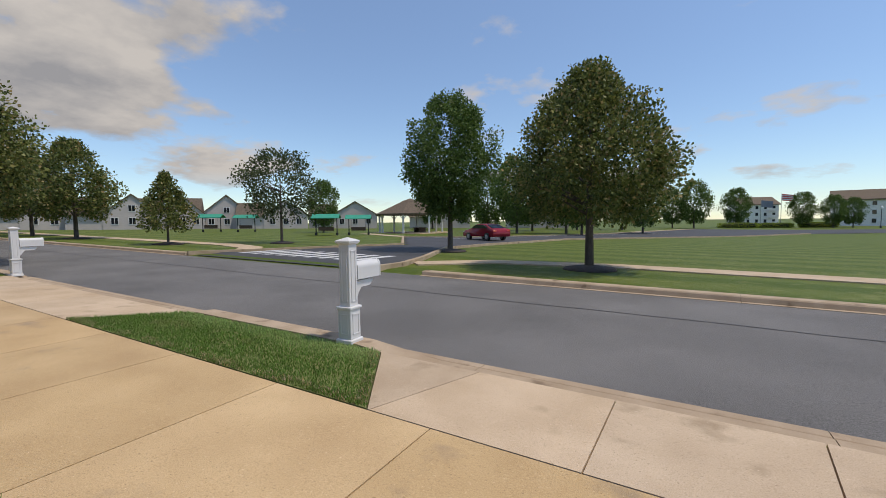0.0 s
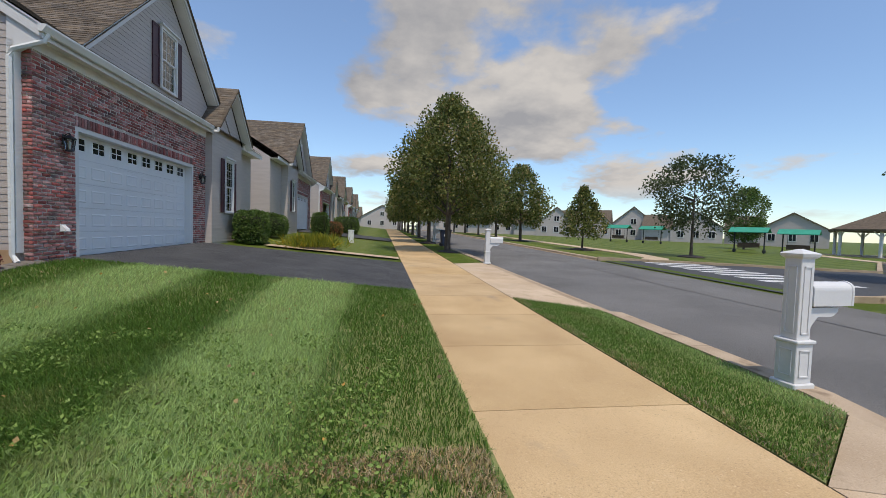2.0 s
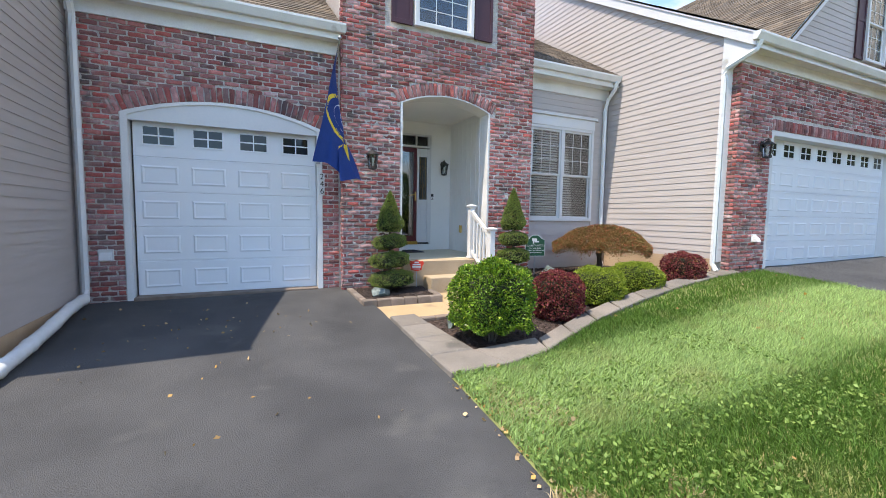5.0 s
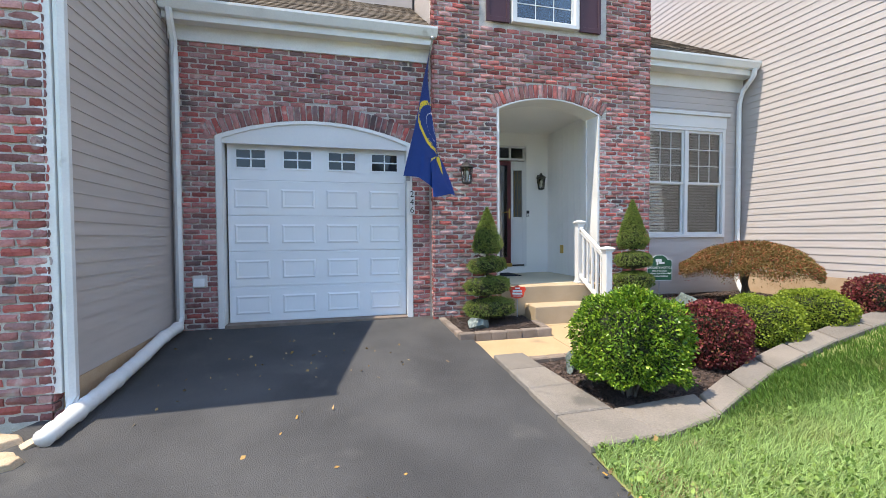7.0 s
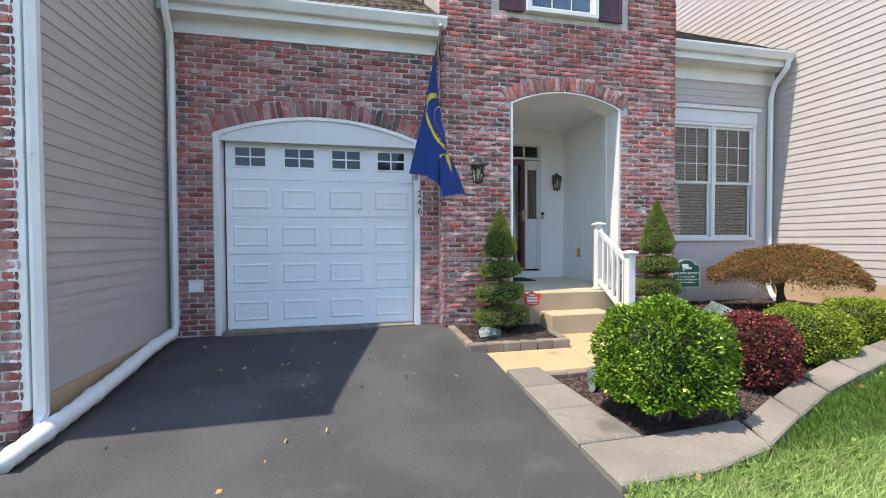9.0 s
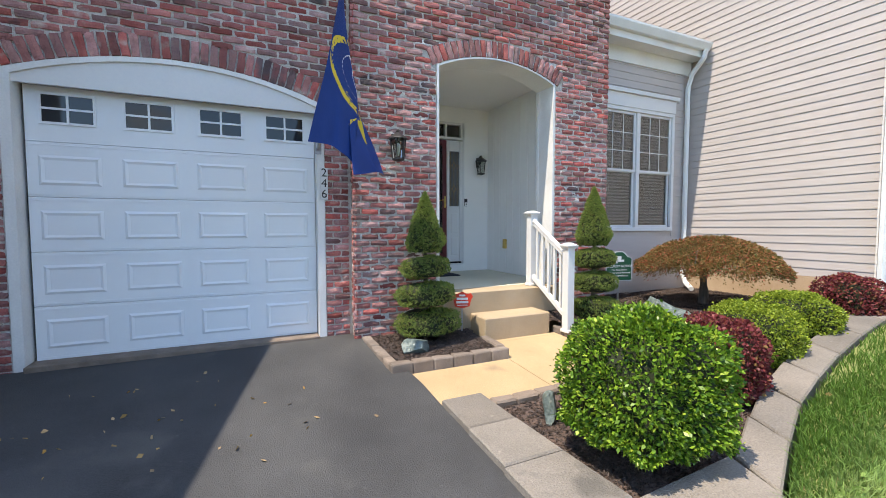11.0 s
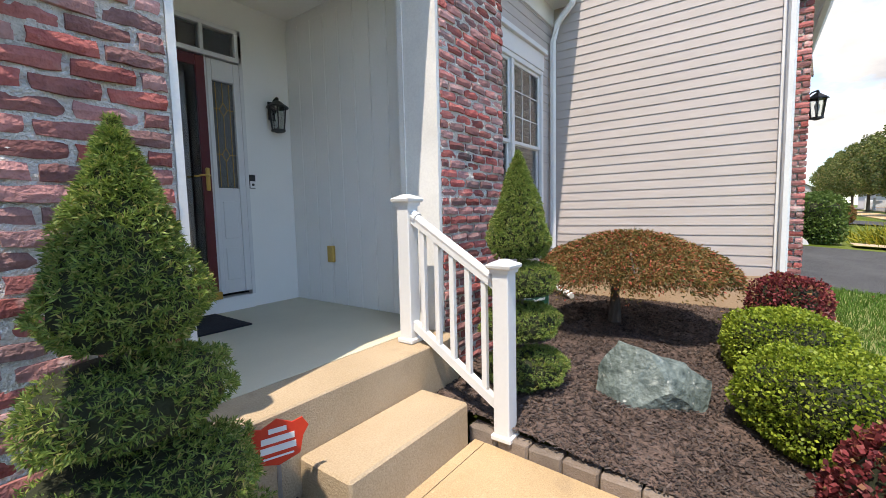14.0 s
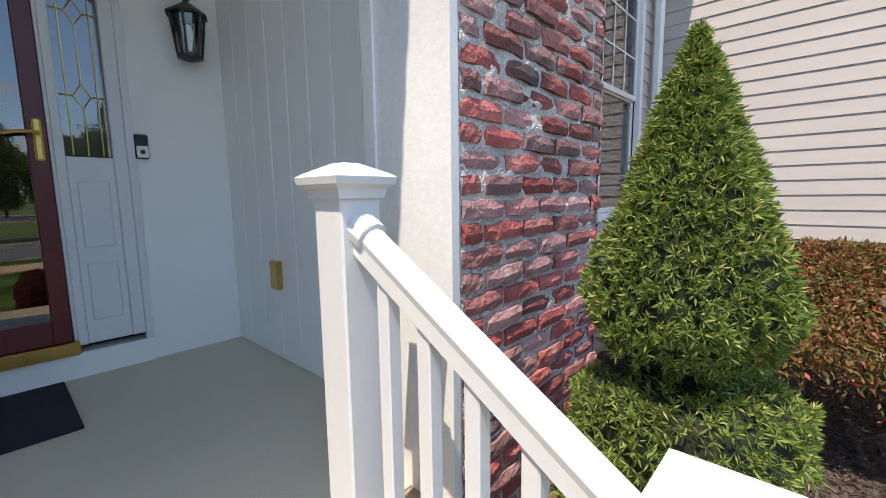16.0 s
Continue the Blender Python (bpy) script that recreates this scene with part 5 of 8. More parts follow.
    xa_, xb_ = sorted((X(9.93), X(12.4)))
    siding(pw, Matrix.Translation((0, FY + 0.058, 0)), z0 + 0.1, 3.85, lambda z, z2: [(xa_, xb_, xa_, xb_)])
    part("soffit", bxs((9.93, 12.5, FY - 0.38, FY + 0.05, 4.0, 4.03), (9.93, 12.5, FY - 0.40, FY - 0.36, 3.96, 4.14)), M["white_dirty"], ob)
    # rest of the body behind
    part("rear_body", bxs((0.26, 12.4, FY + 0.7, 12.0, z0 - 0.3, 4.1)), M["siding"], ob)
    bm = bmesh.new()
    prism(bm, [(FY + 0.07, z0 - 0.3), (FY + 0.07, 4.1), (5.9, 8.9), (12, 4.5), (12, z0 - 0.3)], "x", *sorted((X(12.2), X(12.42))))
    part("end_wall", bm, M["siding"], ob)
    # downspout on the corner
    bm = bmesh.new()
    tube(bm, [(X(0.02), FY - 0.45, 4.03), (X(0.0), FY - 0.40, 3.9), (X(-0.07), FY + 0.0, 3.72), (X(-0.07), FY + 0.05, 3.6), (X(-0.07), FY + 0.05, z0 + 0.12), (X(-0.10), FY - 0.05, z0 - 0.0)], 0.042, 6)
    part("downspout", bm, M["galv"], ob, "white metal downspout")
    ob.location.z = z_off
    gd.location.z += z_off
    return ob


right_unit = town_unit(6.07, 1, 0.29, "beige siding town house with brick double garage", True)
left_unit = town_unit(-3.36, -1, -0.16, "beige siding town house with brick garage corner", True)
lantern("wall_lantern", (6.86, -2.24, 2.40), Matrix.Identity(4), "black metal wall lantern on the neighbour's brick")
lantern("wall_lantern", (12.6, -2.24, 2.40), Matrix.Identity(4), "black metal wall lantern on the neighbour's brick")
far_unit = town_unit(34.2, -1, 0.2, "beige siding town house further down the row", False, 0.55)
for dx in (33.5, 67.0):
    copy_thing(right_unit, Matrix.Translation((dx, 0, 0.65)))
    copy_thing(far_unit, Matrix.Translation((dx, 0, 0.8)))

# downspouts of our house
ds1 = downspout("downspout", [(-3.26, -0.06, 3.93), (-3.26, -0.02, 3.8), (-3.27, 0.12, 3.6), (-3.27, 0.15, 3.4), (-3.27, 0.15, 0.15), (-3.26, 0.05, 0.02)], 0.042, "white metal downspout beside the brick garage front")
ds2 = downspout("downspout", [(5.93, 0.18, 4.12), (5.93, 0.22, 3.98), (5.93, 0.42, 3.78), (5.93, 0.48, 3.55), (5.93, 0.48, 0.32), (5.9, 0.4, 0.2), (5.62, 0.1, 0.15)], 0.042, "white metal downspout beside the twin window")
bm = bmesh.new()
pts = [(-3.26, 0.0, 0.05), (-3.25, -0.5, 0.03), (-3.2, -1.2, -0.03), (-3.19, -1.9, -0.10), (-3.22, -2.5, -0.17)]
ln = []
for k in range(61):
    t = k / 60 * 4
    i0 = min(3, int(t))
    ln.append(Vector(pts[i0]).lerp(Vector(pts[i0 + 1]), t - i0))
tube(bm, ln, [0.062 + 0.006 * math.sin(k * 2.1) + (0.008 if k % 13 < 2 else 0) for k in range(61)], 12)
hose = tagged(part("drain_hose", bm, M["galv"], None, "", True), "white corrugated drain hose lying on the driveway edge", "drain hose")

# ---- foliage helpers ----
M["leaf_pear"] = leaf_mat("leaf_pear", (0.050, 0.078, 0.020), (0.22, 0.245, 0.068), (0.38, 0.28, 0.12))
M["leaf_green"] = leaf_mat("leaf_green", (0.045, 0.088, 0.02), (0.15, 0.23, 0.055))
M["leaf_grey"] = leaf_mat("leaf_grey", (0.045, 0.065, 0.030), (0.12, 0.15, 0.065))
M["leaf_bright"] = leaf_mat("leaf_bright", (0.016, 0.064, 0.010), (0.21, 0.37, 0.034), (0.44, 0.54, 0.07))
M["leaf_lime"] = leaf_mat("leaf_lime", (0.09, 0.15, 0.014), (0.36, 0.44, 0.05))
M["leaf_red"] = leaf_mat("leaf_red", (0.07, 0.017, 0.019), (0.31, 0.065, 0.070), (0.26, 0.16, 0.06))
M["leaf_maple"] = leaf_mat("leaf_maple", (0.075, 0.10, 0.026), (0.30, 0.155, 0.060), (0.48, 0.10, 0.07))
M["needle"] = leaf_mat("needle", (0.055, 0.115, 0.026), (0.28, 0.37, 0.085), (0.42, 0.36, 0.14))
M["leaf_yellow"] = leaf_mat("leaf_yellow", (0.10, 0.14, 0.02), (0.36, 0.36, 0.04), (0.5, 0.36, 0.03))
M["leaf_bright"].node_tree.nodes["Principled BSDF"].inputs["Roughness"].default_value = 0.32
M["leaf_weed"] = leaf_mat("leaf_weed", (0.10, 0.19, 0.035), (0.30, 0.43, 0.11))
# near-black filler: paints the shade deep between the leaves
M["core"] = mat("foliage_inner_shade", (0.012, 0.016, 0.006), (0.022, 0.028, 0.010), 20, 0.95, 0.6, 60)


def quads(name, V, material, parent=None, label="", kind=""):
    """One mesh of loose four-cornered leaves from an (n, 4, 3) array."""
    V = np.asarray(V, dtype=np.float32)
    n = len(V)
    me = bpy.data.meshes.new(name)
    me.vertices.add(4 * n)
    me.vertices.foreach_set("co", V.reshape(-1))
    me.loops.add(4 * n)
    me.loops.foreach_set("vertex_index", np.arange(4 * n, dtype=np.int32))
    me.polygons.add(n)
    me.polygons.foreach_set("loop_start", np.arange(0, 4 * n, 4, dtype=np.int32))
    me.update(calc_edges=True)
    ob = link_mesh(name, me, material, parent, label)
    if kind:
        ob["kind"] = kind
    return ob


def unit_rows(a):
    return a / np.maximum(1e-9, np.linalg.norm(a, axis=1, keepdims=True))


def leaves(P, N, rng, size, width, spread=0.8, fold=0.15):
    """Leaves at points P, standing off along N with some scatter: diamonds with a lifted tip."""
    n = len(P)
    d = unit_rows(N + rng.normal(0, spread, (n, 3)))
    s = unit_rows(np.cross(d, rng.normal(0, 1, (n, 3))))
    u = np.cross(s, d)
    L = (size * rng.uniform(0.6, 1.35, n))[:, None]
    W = L * width
    base = P
    tip = P + d * L + u * L * fold
    mid = P + d * L * 0.5
    return np.stack([base, mid + s * W, tip, mid - s * W], axis=1)


def bush(name, loc, rx, ry, rz, n, size, material, label, category, width=0.36, boxy=2.6, group="", turn=0.0, seed=1, lump=0.08, base_cut=0.0):
    """A clipped shrub: a smooth near-black core, inner shade put into colour, under a coat of single leaves; boxy above
    2 squares its outline.
    """
    rng = np.random.default_rng(seed)
    ob = tagged(empty(name, loc), label, category, group)
    ob.rotation_euler = (0, 0, turn)
    D = unit_rows(rng.normal(0, 1, (n, 3)))
    D[:, 2] = np.where(D[:, 2] < -0.8, -D[:, 2], D[:, 2])
    k = (np.abs(D) ** boxy).sum(1) ** (-1 / boxy)
    ph = rng.uniform(0, 6, 6)
    lm = 1 + lump * (np.sin(D[:, 0] * 5 + ph[0]) * np.sin(D[:, 1] * 5 + ph[1]) + 0.6 * np.sin(D[:, 2] * 9 + ph[2]) * np.sin(D[:, 0] * 9 + ph[3]))
    depth = 1 - np.abs(rng.normal(0, 0.06, n)) + np.where(rng.random(n) < 0.05, rng.uniform(0, 0.09, n), 0)
    P = D * (k * lm * depth)[:, None] * np.array([rx, ry, rz]) + np.array([0, 0, rz * 0.9])
    N = unit_rows(D / np.array([rx, ry, rz]))
    P[:, 2] = np.maximum(P[:, 2], 0.01 + base_cut * (1 + 0.25 * np.sin(9 * D[:, 0]) * np.cos(7 * D[:, 1])))
    quads("foliage", leaves(P, N, rng, size, width), material, ob, kind="stuff")
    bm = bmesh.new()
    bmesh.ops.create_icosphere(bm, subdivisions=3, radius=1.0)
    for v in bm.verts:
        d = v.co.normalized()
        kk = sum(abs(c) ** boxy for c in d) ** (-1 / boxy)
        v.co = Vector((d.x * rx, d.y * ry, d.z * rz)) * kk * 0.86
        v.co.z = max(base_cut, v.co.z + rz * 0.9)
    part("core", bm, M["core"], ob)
    bm = bmesh.new()
    tube(bm, [(0, 0, -0.05), (0.01, 0, rz * 0.6)], 0.03, 6)
    if base_cut:
        for k in range(5):
            tube(bm, [(0.03 * math.cos(k * 1.3), 0.03 * math.sin(k * 1.3), -0.04), (0.14 * math.cos(k * 1.3), 0.14 * math.sin(k * 1.3), base_cut + 0.1)], 0.014, 5)
    part("stem", bm, M["trunk"], ob)
    return ob


def sprigs(P, N, rng, size, per=11):
    """Tufts of needles: thin blades fanning from each point."""
    n = len(P)
    P2, N2 = np.repeat(P, per, 0), np.repeat(N, per, 0)
    d = unit_rows(0.8 * N2 + rng.normal(0, 0.8, (n * per, 3)))
    s = unit_rows(np.cross(d, rng.normal(0, 1, (n * per, 3))))
    L = (size * rng.uniform(0.6, 1.3, n * per))[:, None]
    W = L * 0.095
    mid = P2 + d * L * 0.5
    return np.stack([P2, mid + s * W, P2 + d * L, mid - s * W], axis=1)


def topiary(loc, tiers, n, label, seed, size=0.03):
    """A spruce clipped to a cone over stacked cushions: tiers are (radius, z low, z high, cone or not)."""
    rng = np.random.default_rng(seed)
    ob = tagged(empty("spiral_topiary", loc), label, "topiary", "pair of topiaries")
    bm = bmesh.new()
    tube(bm, [(0, 0, -0.06), (0.01, 0.01, 0.5), (0, 0, tiers[-1][1] + 0.1)], [0.035, 0.028, 0.02], 8)
    part("trunk", bm, M["trunk"], ob)
    total = sum(r * (b - a) for r, a, b, c, dx, dy in tiers)
    for r, a, b, cone, dx, dy in tiers:
        m = int(n * r * (b - a) / total)
        t = rng.random(m)
        ang = rng.uniform(0, 2 * np.pi, m)
        if cone:
            rad = r * np.where(t < 0.16, 0.72 + 1.75 * t, (1 - t) ** 0.86 * 1.16)
            slope = 0.35
        else:
            rad = r * (1 - np.abs(2 * t - 1) ** 3.6) ** 0.5
            slope = 0.0
        lob = 1 + 0.05 * np.sin(ang * 5 + t * 9 + seed) + 0.04 * np.sin(ang * 3 - t * 14)
        cap = rng.random(m) < (0.0 if cone else 0.3)
        rad = np.where(cap, r * np.sqrt(rng.random(m)) * 0.95, rad) * lob
        z = a + (b - a) * t
        ed = np.sqrt(np.maximum(0, 1 - (rad / (r * 1.1)) ** 2))
        z = np.where(cap, np.where(rng.random(m) < 0.75, (a + b) / 2 + ed * (b - a) / 2, (a + b) / 2 - ed * (b - a) / 2), z)
        tilt = 0.08 * r * np.cos(ang + seed)
        P = np.stack([dx + rad * np.cos(ang), dy + rad * np.sin(ang), z + (0 if cone else 1) * tilt], 1)
        up = np.where(cap, np.where(z > (a + b) / 2, 1.4, -1.0), slope + (0 if cone else 1) * (2 * t - 1))
        N = unit_rows(np.stack([np.cos(ang), np.sin(ang), up], 1))
        quads("foliage", sprigs(P - N * rng.uniform(0, 0.02, m)[:, None], N, rng, size), M["needle"], ob, kind="stuff")
        # solid near-black filling, the shade inside the tier given as colour
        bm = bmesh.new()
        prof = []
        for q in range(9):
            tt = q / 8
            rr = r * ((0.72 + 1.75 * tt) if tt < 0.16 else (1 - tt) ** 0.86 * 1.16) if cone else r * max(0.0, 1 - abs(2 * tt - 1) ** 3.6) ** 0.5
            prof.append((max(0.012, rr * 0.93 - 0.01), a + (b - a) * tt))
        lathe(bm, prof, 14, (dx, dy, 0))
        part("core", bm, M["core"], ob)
    return ob


def tree(name, loc, h, base, r, material, label, shape, seed, clumps=130, per=85, leaf=0.15, trunk=0.13, group="street trees", tight=0.34):
    """A tapered trunk with limbs and a crown of leaf clumps; shape(t) is the crown's radius share at height share t."""
    rng = np.random.default_rng(seed)
    ob = tagged(empty(name, loc), label, "tree", group)
    bm = bmesh.new()
    lean = rng.normal(0, 0.06, 2)
    top = base + (h - base) * 0.75
    tube(bm, [(0, 0, -0.15), (0, 0, 0.1), (lean[0] * 0.3, lean[1] * 0.3, base), (lean[0], lean[1], base + (h - base) * 0.4), (lean[0] * 2, lean[1] * 2, top)], [trunk * 1.5, trunk * 1.1, trunk * 0.85, trunk * 0.5, trunk * 0.12], 9)
    for k in range(12):
        a = k * 2.4 + rng.uniform(-0.3, 0.3)
        z0 = base * 0.9 + (h - base) * rng.uniform(0.0, 0.45)
        t1 = min(0.95, (z0 - base) / (h - base) + rng.uniform(0.15, 0.35))
        rr = r * shape(t1) * 0.75
        z1 = base + (h - base) * t1
        tube(bm, [(lean[0] * 0.5, lean[1] * 0.5, z0), (rr * 0.45 * math.cos(a), rr * 0.45 * math.sin(a), (z0 + z1) / 2 - 0.05), (rr * math.cos(a), rr * math.sin(a), z1)], [trunk * 0.42, trunk * 0.24, trunk * 0.06], 5)
    part("trunk", bm, M["trunk"], ob)
    P, N = [], []
    for _ in range(clumps):
        t = rng.beta(1.15, 1.25)
        a = rng.uniform(0, 2 * np.pi)
        q = shape(t) * r * (0.35 + 0.65 * np.sqrt(rng.random())) * rng.uniform(0.85, 1.1)
        c = np.array([q * np.cos(a), q * np.sin(a), base + (h - base) * t])
        sz = tight * (0.7 + 0.6 * rng.random()) * (0.6 + 0.4 * shape(t)) * r / 2.3
        off = unit_rows(rng.normal(0, 1, (per, 3))) * (sz * rng.random((per, 1)) ** 0.4)
        off[:, 2] *= 1.15
        P.append(c + off)
        outw = np.array([np.cos(a) * q, np.sin(a) * q, (t - 0.35) * (h - base)])
        N.append(unit_rows(off + 0.5 * outw / max(1e-6, np.linalg.norm(outw)) * sz))
    P, N = np.concatenate(P), np.concatenate(N)
    quads("crown", leaves(P, N, rng, leaf, 0.36, 0.9, 0.1), material, ob, kind="stuff")
    return ob


def pear_shape(t):
    return max(0.05, (min(1.0, 0.62 + 1.5 * t) if t < 0.25 else 1.0 - ((t - 0.25) / 0.75) ** 1.7 * 0.93))


def vase_shape(t):
    return max(0.1, 0.45 + 1.2 * t if t < 0.45 else 1.0 - ((t - 0.45) / 0.55) ** 2.2 * 0.8)


def loose_shape(t):
    return max(0.15, 0.6 + 0.9 * t if t < 0.45 else 1.0 - ((t - 0.45) / 0.55) ** 2 * 0.7)


def cone_shape(t):
    return max(0.04, (0.8 + t) if t < 0.2 else 1.0 - ((t - 0.2) / 0.8) ** 1.1 * 0.97)


# ---- lawn ----
PATH_OUT = [(0.28, -3.40), (0.9, -3.40), (1.45, -3.29), (2.4, -2.9), (3.4, -2.66), (4.6, -2.48), (5.8, -2.38), (6.6, -2.36)]


def path_edge(x):
    return lerp_table(PATH_OUT, x)


def lawn_ok(x, y):
    if y < -8.73 or x > 6.93 or x < lerp_table(DRIVE_EDGE, y) + 0.01:
        return False
    return y < path_edge(x) - 0.02 if x > 0.26 else y < -3.35


nx, ny = 34, 40
lv, lf = [], []
for j in range(ny + 1):
    for i in range(nx + 1):
        s = i / nx
        y1 = path_edge(0.1 + 6.85 * s) if s > 0.03 else -3.42
        y = -8.75 + (y1 + 8.75) * j / ny
        x0 = lerp_table(DRIVE_EDGE, y)
        x = x0 + (6.94 - x0) * s
        lv.append((x, y, ground_z(x, y) + 0.012 + 0.012 * noise.noise((x * 1.7, y * 1.7, 0))))
for j in range(ny):
    for i in range(nx):
        a = j * (nx + 1) + i
        lf.append((a, a + 1, a + nx + 2, a + nx + 1))
lawn = tagged(raw("lawn", lv, lf, M["soil"], smooth=True), "mown front lawn with stripes and dry patches", "lawn", kind="structure")

STRIP = [(0.26, -10.62), (1.15, -11.92), (5.28, -11.92), (6.18, -10.62)]


def in_poly(x, y, poly):
    c = False
    n = len(poly)
    for i in range(n):
        (x1, y1), (x2, y2) = poly[i], poly[(i + 1) % n]
        if (y1 > y) != (y2 > y) and x < (x2 - x1) * (y - y1) / (y2 - y1) + x1:
            c = not c
    return c


def strip_turf(pts, label):
    ob = poly_slab("verge", pts, flat_z, 0.015, 0.15, M["soil"])
    return tagged(ob, label, "verge", kind="structure")


strip_turf(STRIP, "green grass verge between pavement and kerb")
STRIP2 = [(13.05, -10.62), (14.0, -11.92), (26.5, -11.92), (26.0, -10.62)]
far_strips = [STRIP2, [(31.5, -10.62), (31.0, -11.92), (44.5, -11.92), (44.0, -10.62)], [(49.5, -10.62), (49.0, -11.92), (96, -11.92), (96, -10.62)], [(-24, -10.62), (-24, -11.92), (-4.7, -11.92), (-3.9, -10.62)]]
for s in far_strips:
    tagged(poly_slab("verge", s, flat_z, 0.02, 0.15, M["turf"]), "green grass verge further along the street", "verge", kind="structure")


def grass(name, n, area, ok, zf, rng, h0, h1, label, lean_fn=None):
    """Separate bent blades of grass, two faces each, on the allowed ground."""
    pts = []
    x0, x1, y0, y1 = area
    while len(pts) < n:
        X = rng.uniform(x0, x1, 20000)
        Y = rng.uniform(y0, y1, 20000)
        pts += [(x, y) for x, y in zip(X, Y) if ok(x, y)]
    pts = pts[:n]
    Z = np.array([zf(x, y) for x, y in pts])
    P = np.column_stack([np.array(pts), Z])
    m = len(P)
    H = rng.uniform(h0, h1, m) * (0.75 + 0.5 * rng.random(m))
    a = rng.uniform(0, 2 * np.pi, m)
    side = np.stack([np.cos(a), np.sin(a), np.zeros(m)], 1)
    bend = rng.normal(0, 0.55, (m, 2))
    if lean_fn is not None:
        bend[:, 0] += lean_fn(P[:, 0], P[:, 1])
    bend3 = np.column_stack([bend, np.zeros(m)])
    W = 0.0026 + 0.0016 * rng.random(m)
    mid = P + np.array([0, 0, 1]) * (H * 0.55)[:, None] + bend3 * (H * 0.22)[:, None]
    tip = P + np.array([0, 0, 1]) * (H * 0.9)[:, None] + bend3 * (H * 0.8)[:, None]
    w = side * W[:, None]
    V = np.concatenate([P - w, P + w, mid + w * 0.8, mid - w * 0.8, tip], 0).reshape(5, m, 3).transpose(1, 0, 2)
    me = bpy.data.meshes.new(name)
    me.vertices.add(5 * m)
    me.vertices.foreach_set("co", V.astype(np.float32).reshape(-1))
    idx = (np.arange(m) * 5)[:, None] + np.array([0, 1, 2, 3, 3, 2, 4])
    me.loops.add(7 * m)
    me.loops.foreach_set("vertex_index", idx.astype(np.int32).reshape(-1))
    me.polygons.add(2 * m)
    st = (np.arange(m) * 7)[:, None] + np.array([0, 4])
    me.polygons.foreach_set("loop_start", st.astype(np.int32).reshape(-1))
    me.update(calc_edges=True)
    return tagged(link_mesh(name, me, M["blade"]), label, "grass", kind="stuff")


def stripe_lean(x, y):
    return np.where(np.sin((y + 7.5) * 2.293) > 0, 0.5, -0.4)


g_rng = np.random.default_rng(8)
grass("lawn_grass", 120000, (0.0, 6.95, -8.75, -2.3), lawn_ok, lambda x, y: ground_z(x, y) + 0.01, g_rng, 0.045, 0.085, "short mown green lawn grass", stripe_lean)
grass("lawn_grass", 70000, (0.0, 4.8, -7.8, -2.8), lambda x, y: lawn_ok(x, y) and g_rng.random() < min(1.0, (4.8 - x) / 2.2) * min(1.0, (y + 7.8) / 1.2), lambda x, y: ground_z(x, y) + 0.01, g_rng, 0.05, 0.095, "short mown green lawn grass near the drive", stripe_lean)
grass("verge_grass", 32000, (0.2, 6.3, -12.0, -10.6), lambda x, y: in_poly(x, y, STRIP), lambda x, y: flat_z(x, y) + 0.010, g_rng, 0.028, 0.055, "green verge grass beside the pavement")

M["straw"] = mat("dry_straw", (0.34, 0.25, 0.12), (0.52, 0.41, 0.22), 9, 0.85, 0.2, 60, island=0.3)


def edge_ok(x, y):
    e = x - lerp_table(DRIVE_EDGE, y)
    return -0.05 < e < 0.75 and -8.7 < y < -3.5 and noise.noise((x * 2.3, y * 1.6, 7)) > -0.05 + 0.55 * max(0, e - 0.12)


dry = grass("dry_grass", 24000, (0.0, 1.0, -8.7, -3.5), edge_ok, lambda x, y: ground_z(x, y) + 0.012, g_rng, 0.025, 0.06, "dry straw-coloured grass along the drive edge")
dry.data.materials[0] = M["straw"]


def verge_edge_ok(x, y):
    return in_poly(x, y, STRIP) and (y > -10.75 or x < 0.26 + (-10.62 - y) * 0.684 + 0.13) and noise.noise((x * 3, y * 3, 1)) > -0.1


grass("verge_grass", 5000, (0.2, 6.3, -12.0, -10.6), verge_edge_ok, lambda x, y: flat_z(x, y) + 0.0, g_rng, 0.03, 0.065, "longer green grass along the verge edge")
dry = grass("dry_grass", 2500, (0.2, 6.3, -12.0, -10.6), verge_edge_ok, lambda x, y: flat_z(x, y) + 0.014, g_rng, 0.02, 0.05, "dry straw-coloured grass along the verge edge")
dry.data.materials[0] = M["straw"]


def weed_ok(x, y):
    return lawn_ok(x, y) and noise.noise((x * 1.5, y * 1.5, 3)) > -0.2 + 0.12 * max(0, x - 0.8)


w_pts = []
while len(w_pts) < 14000:
    x, y = g_rng.uniform(0.05, 3.2), g_rng.uniform(-8.2, -3.4)
    if weed_ok(x, y):
        w_pts.append((x, y, ground_z(x, y) + g_rng.uniform(0.02, 0.07)))
w_pts = np.array(w_pts)
w_nrm = unit_rows(np.stack([g_rng.normal(0, 1, 14000), g_rng.normal(0, 1, 14000), np.full(14000, 0.5)], 1))
tagged(quads("lawn_weeds", leaves(w_pts, w_nrm, g_rng, 0.034, 0.3, 0.3, 0.2), M["leaf_weed"]), "broad bright green weed leaves in the lawn", "weeds", kind="stuff")

# ---- front bed ----


def bed_z(x, y):
    return min(0.09, -0.20 + 0.055 * (x - 1.3) + 0.09 * (y + 2.5))


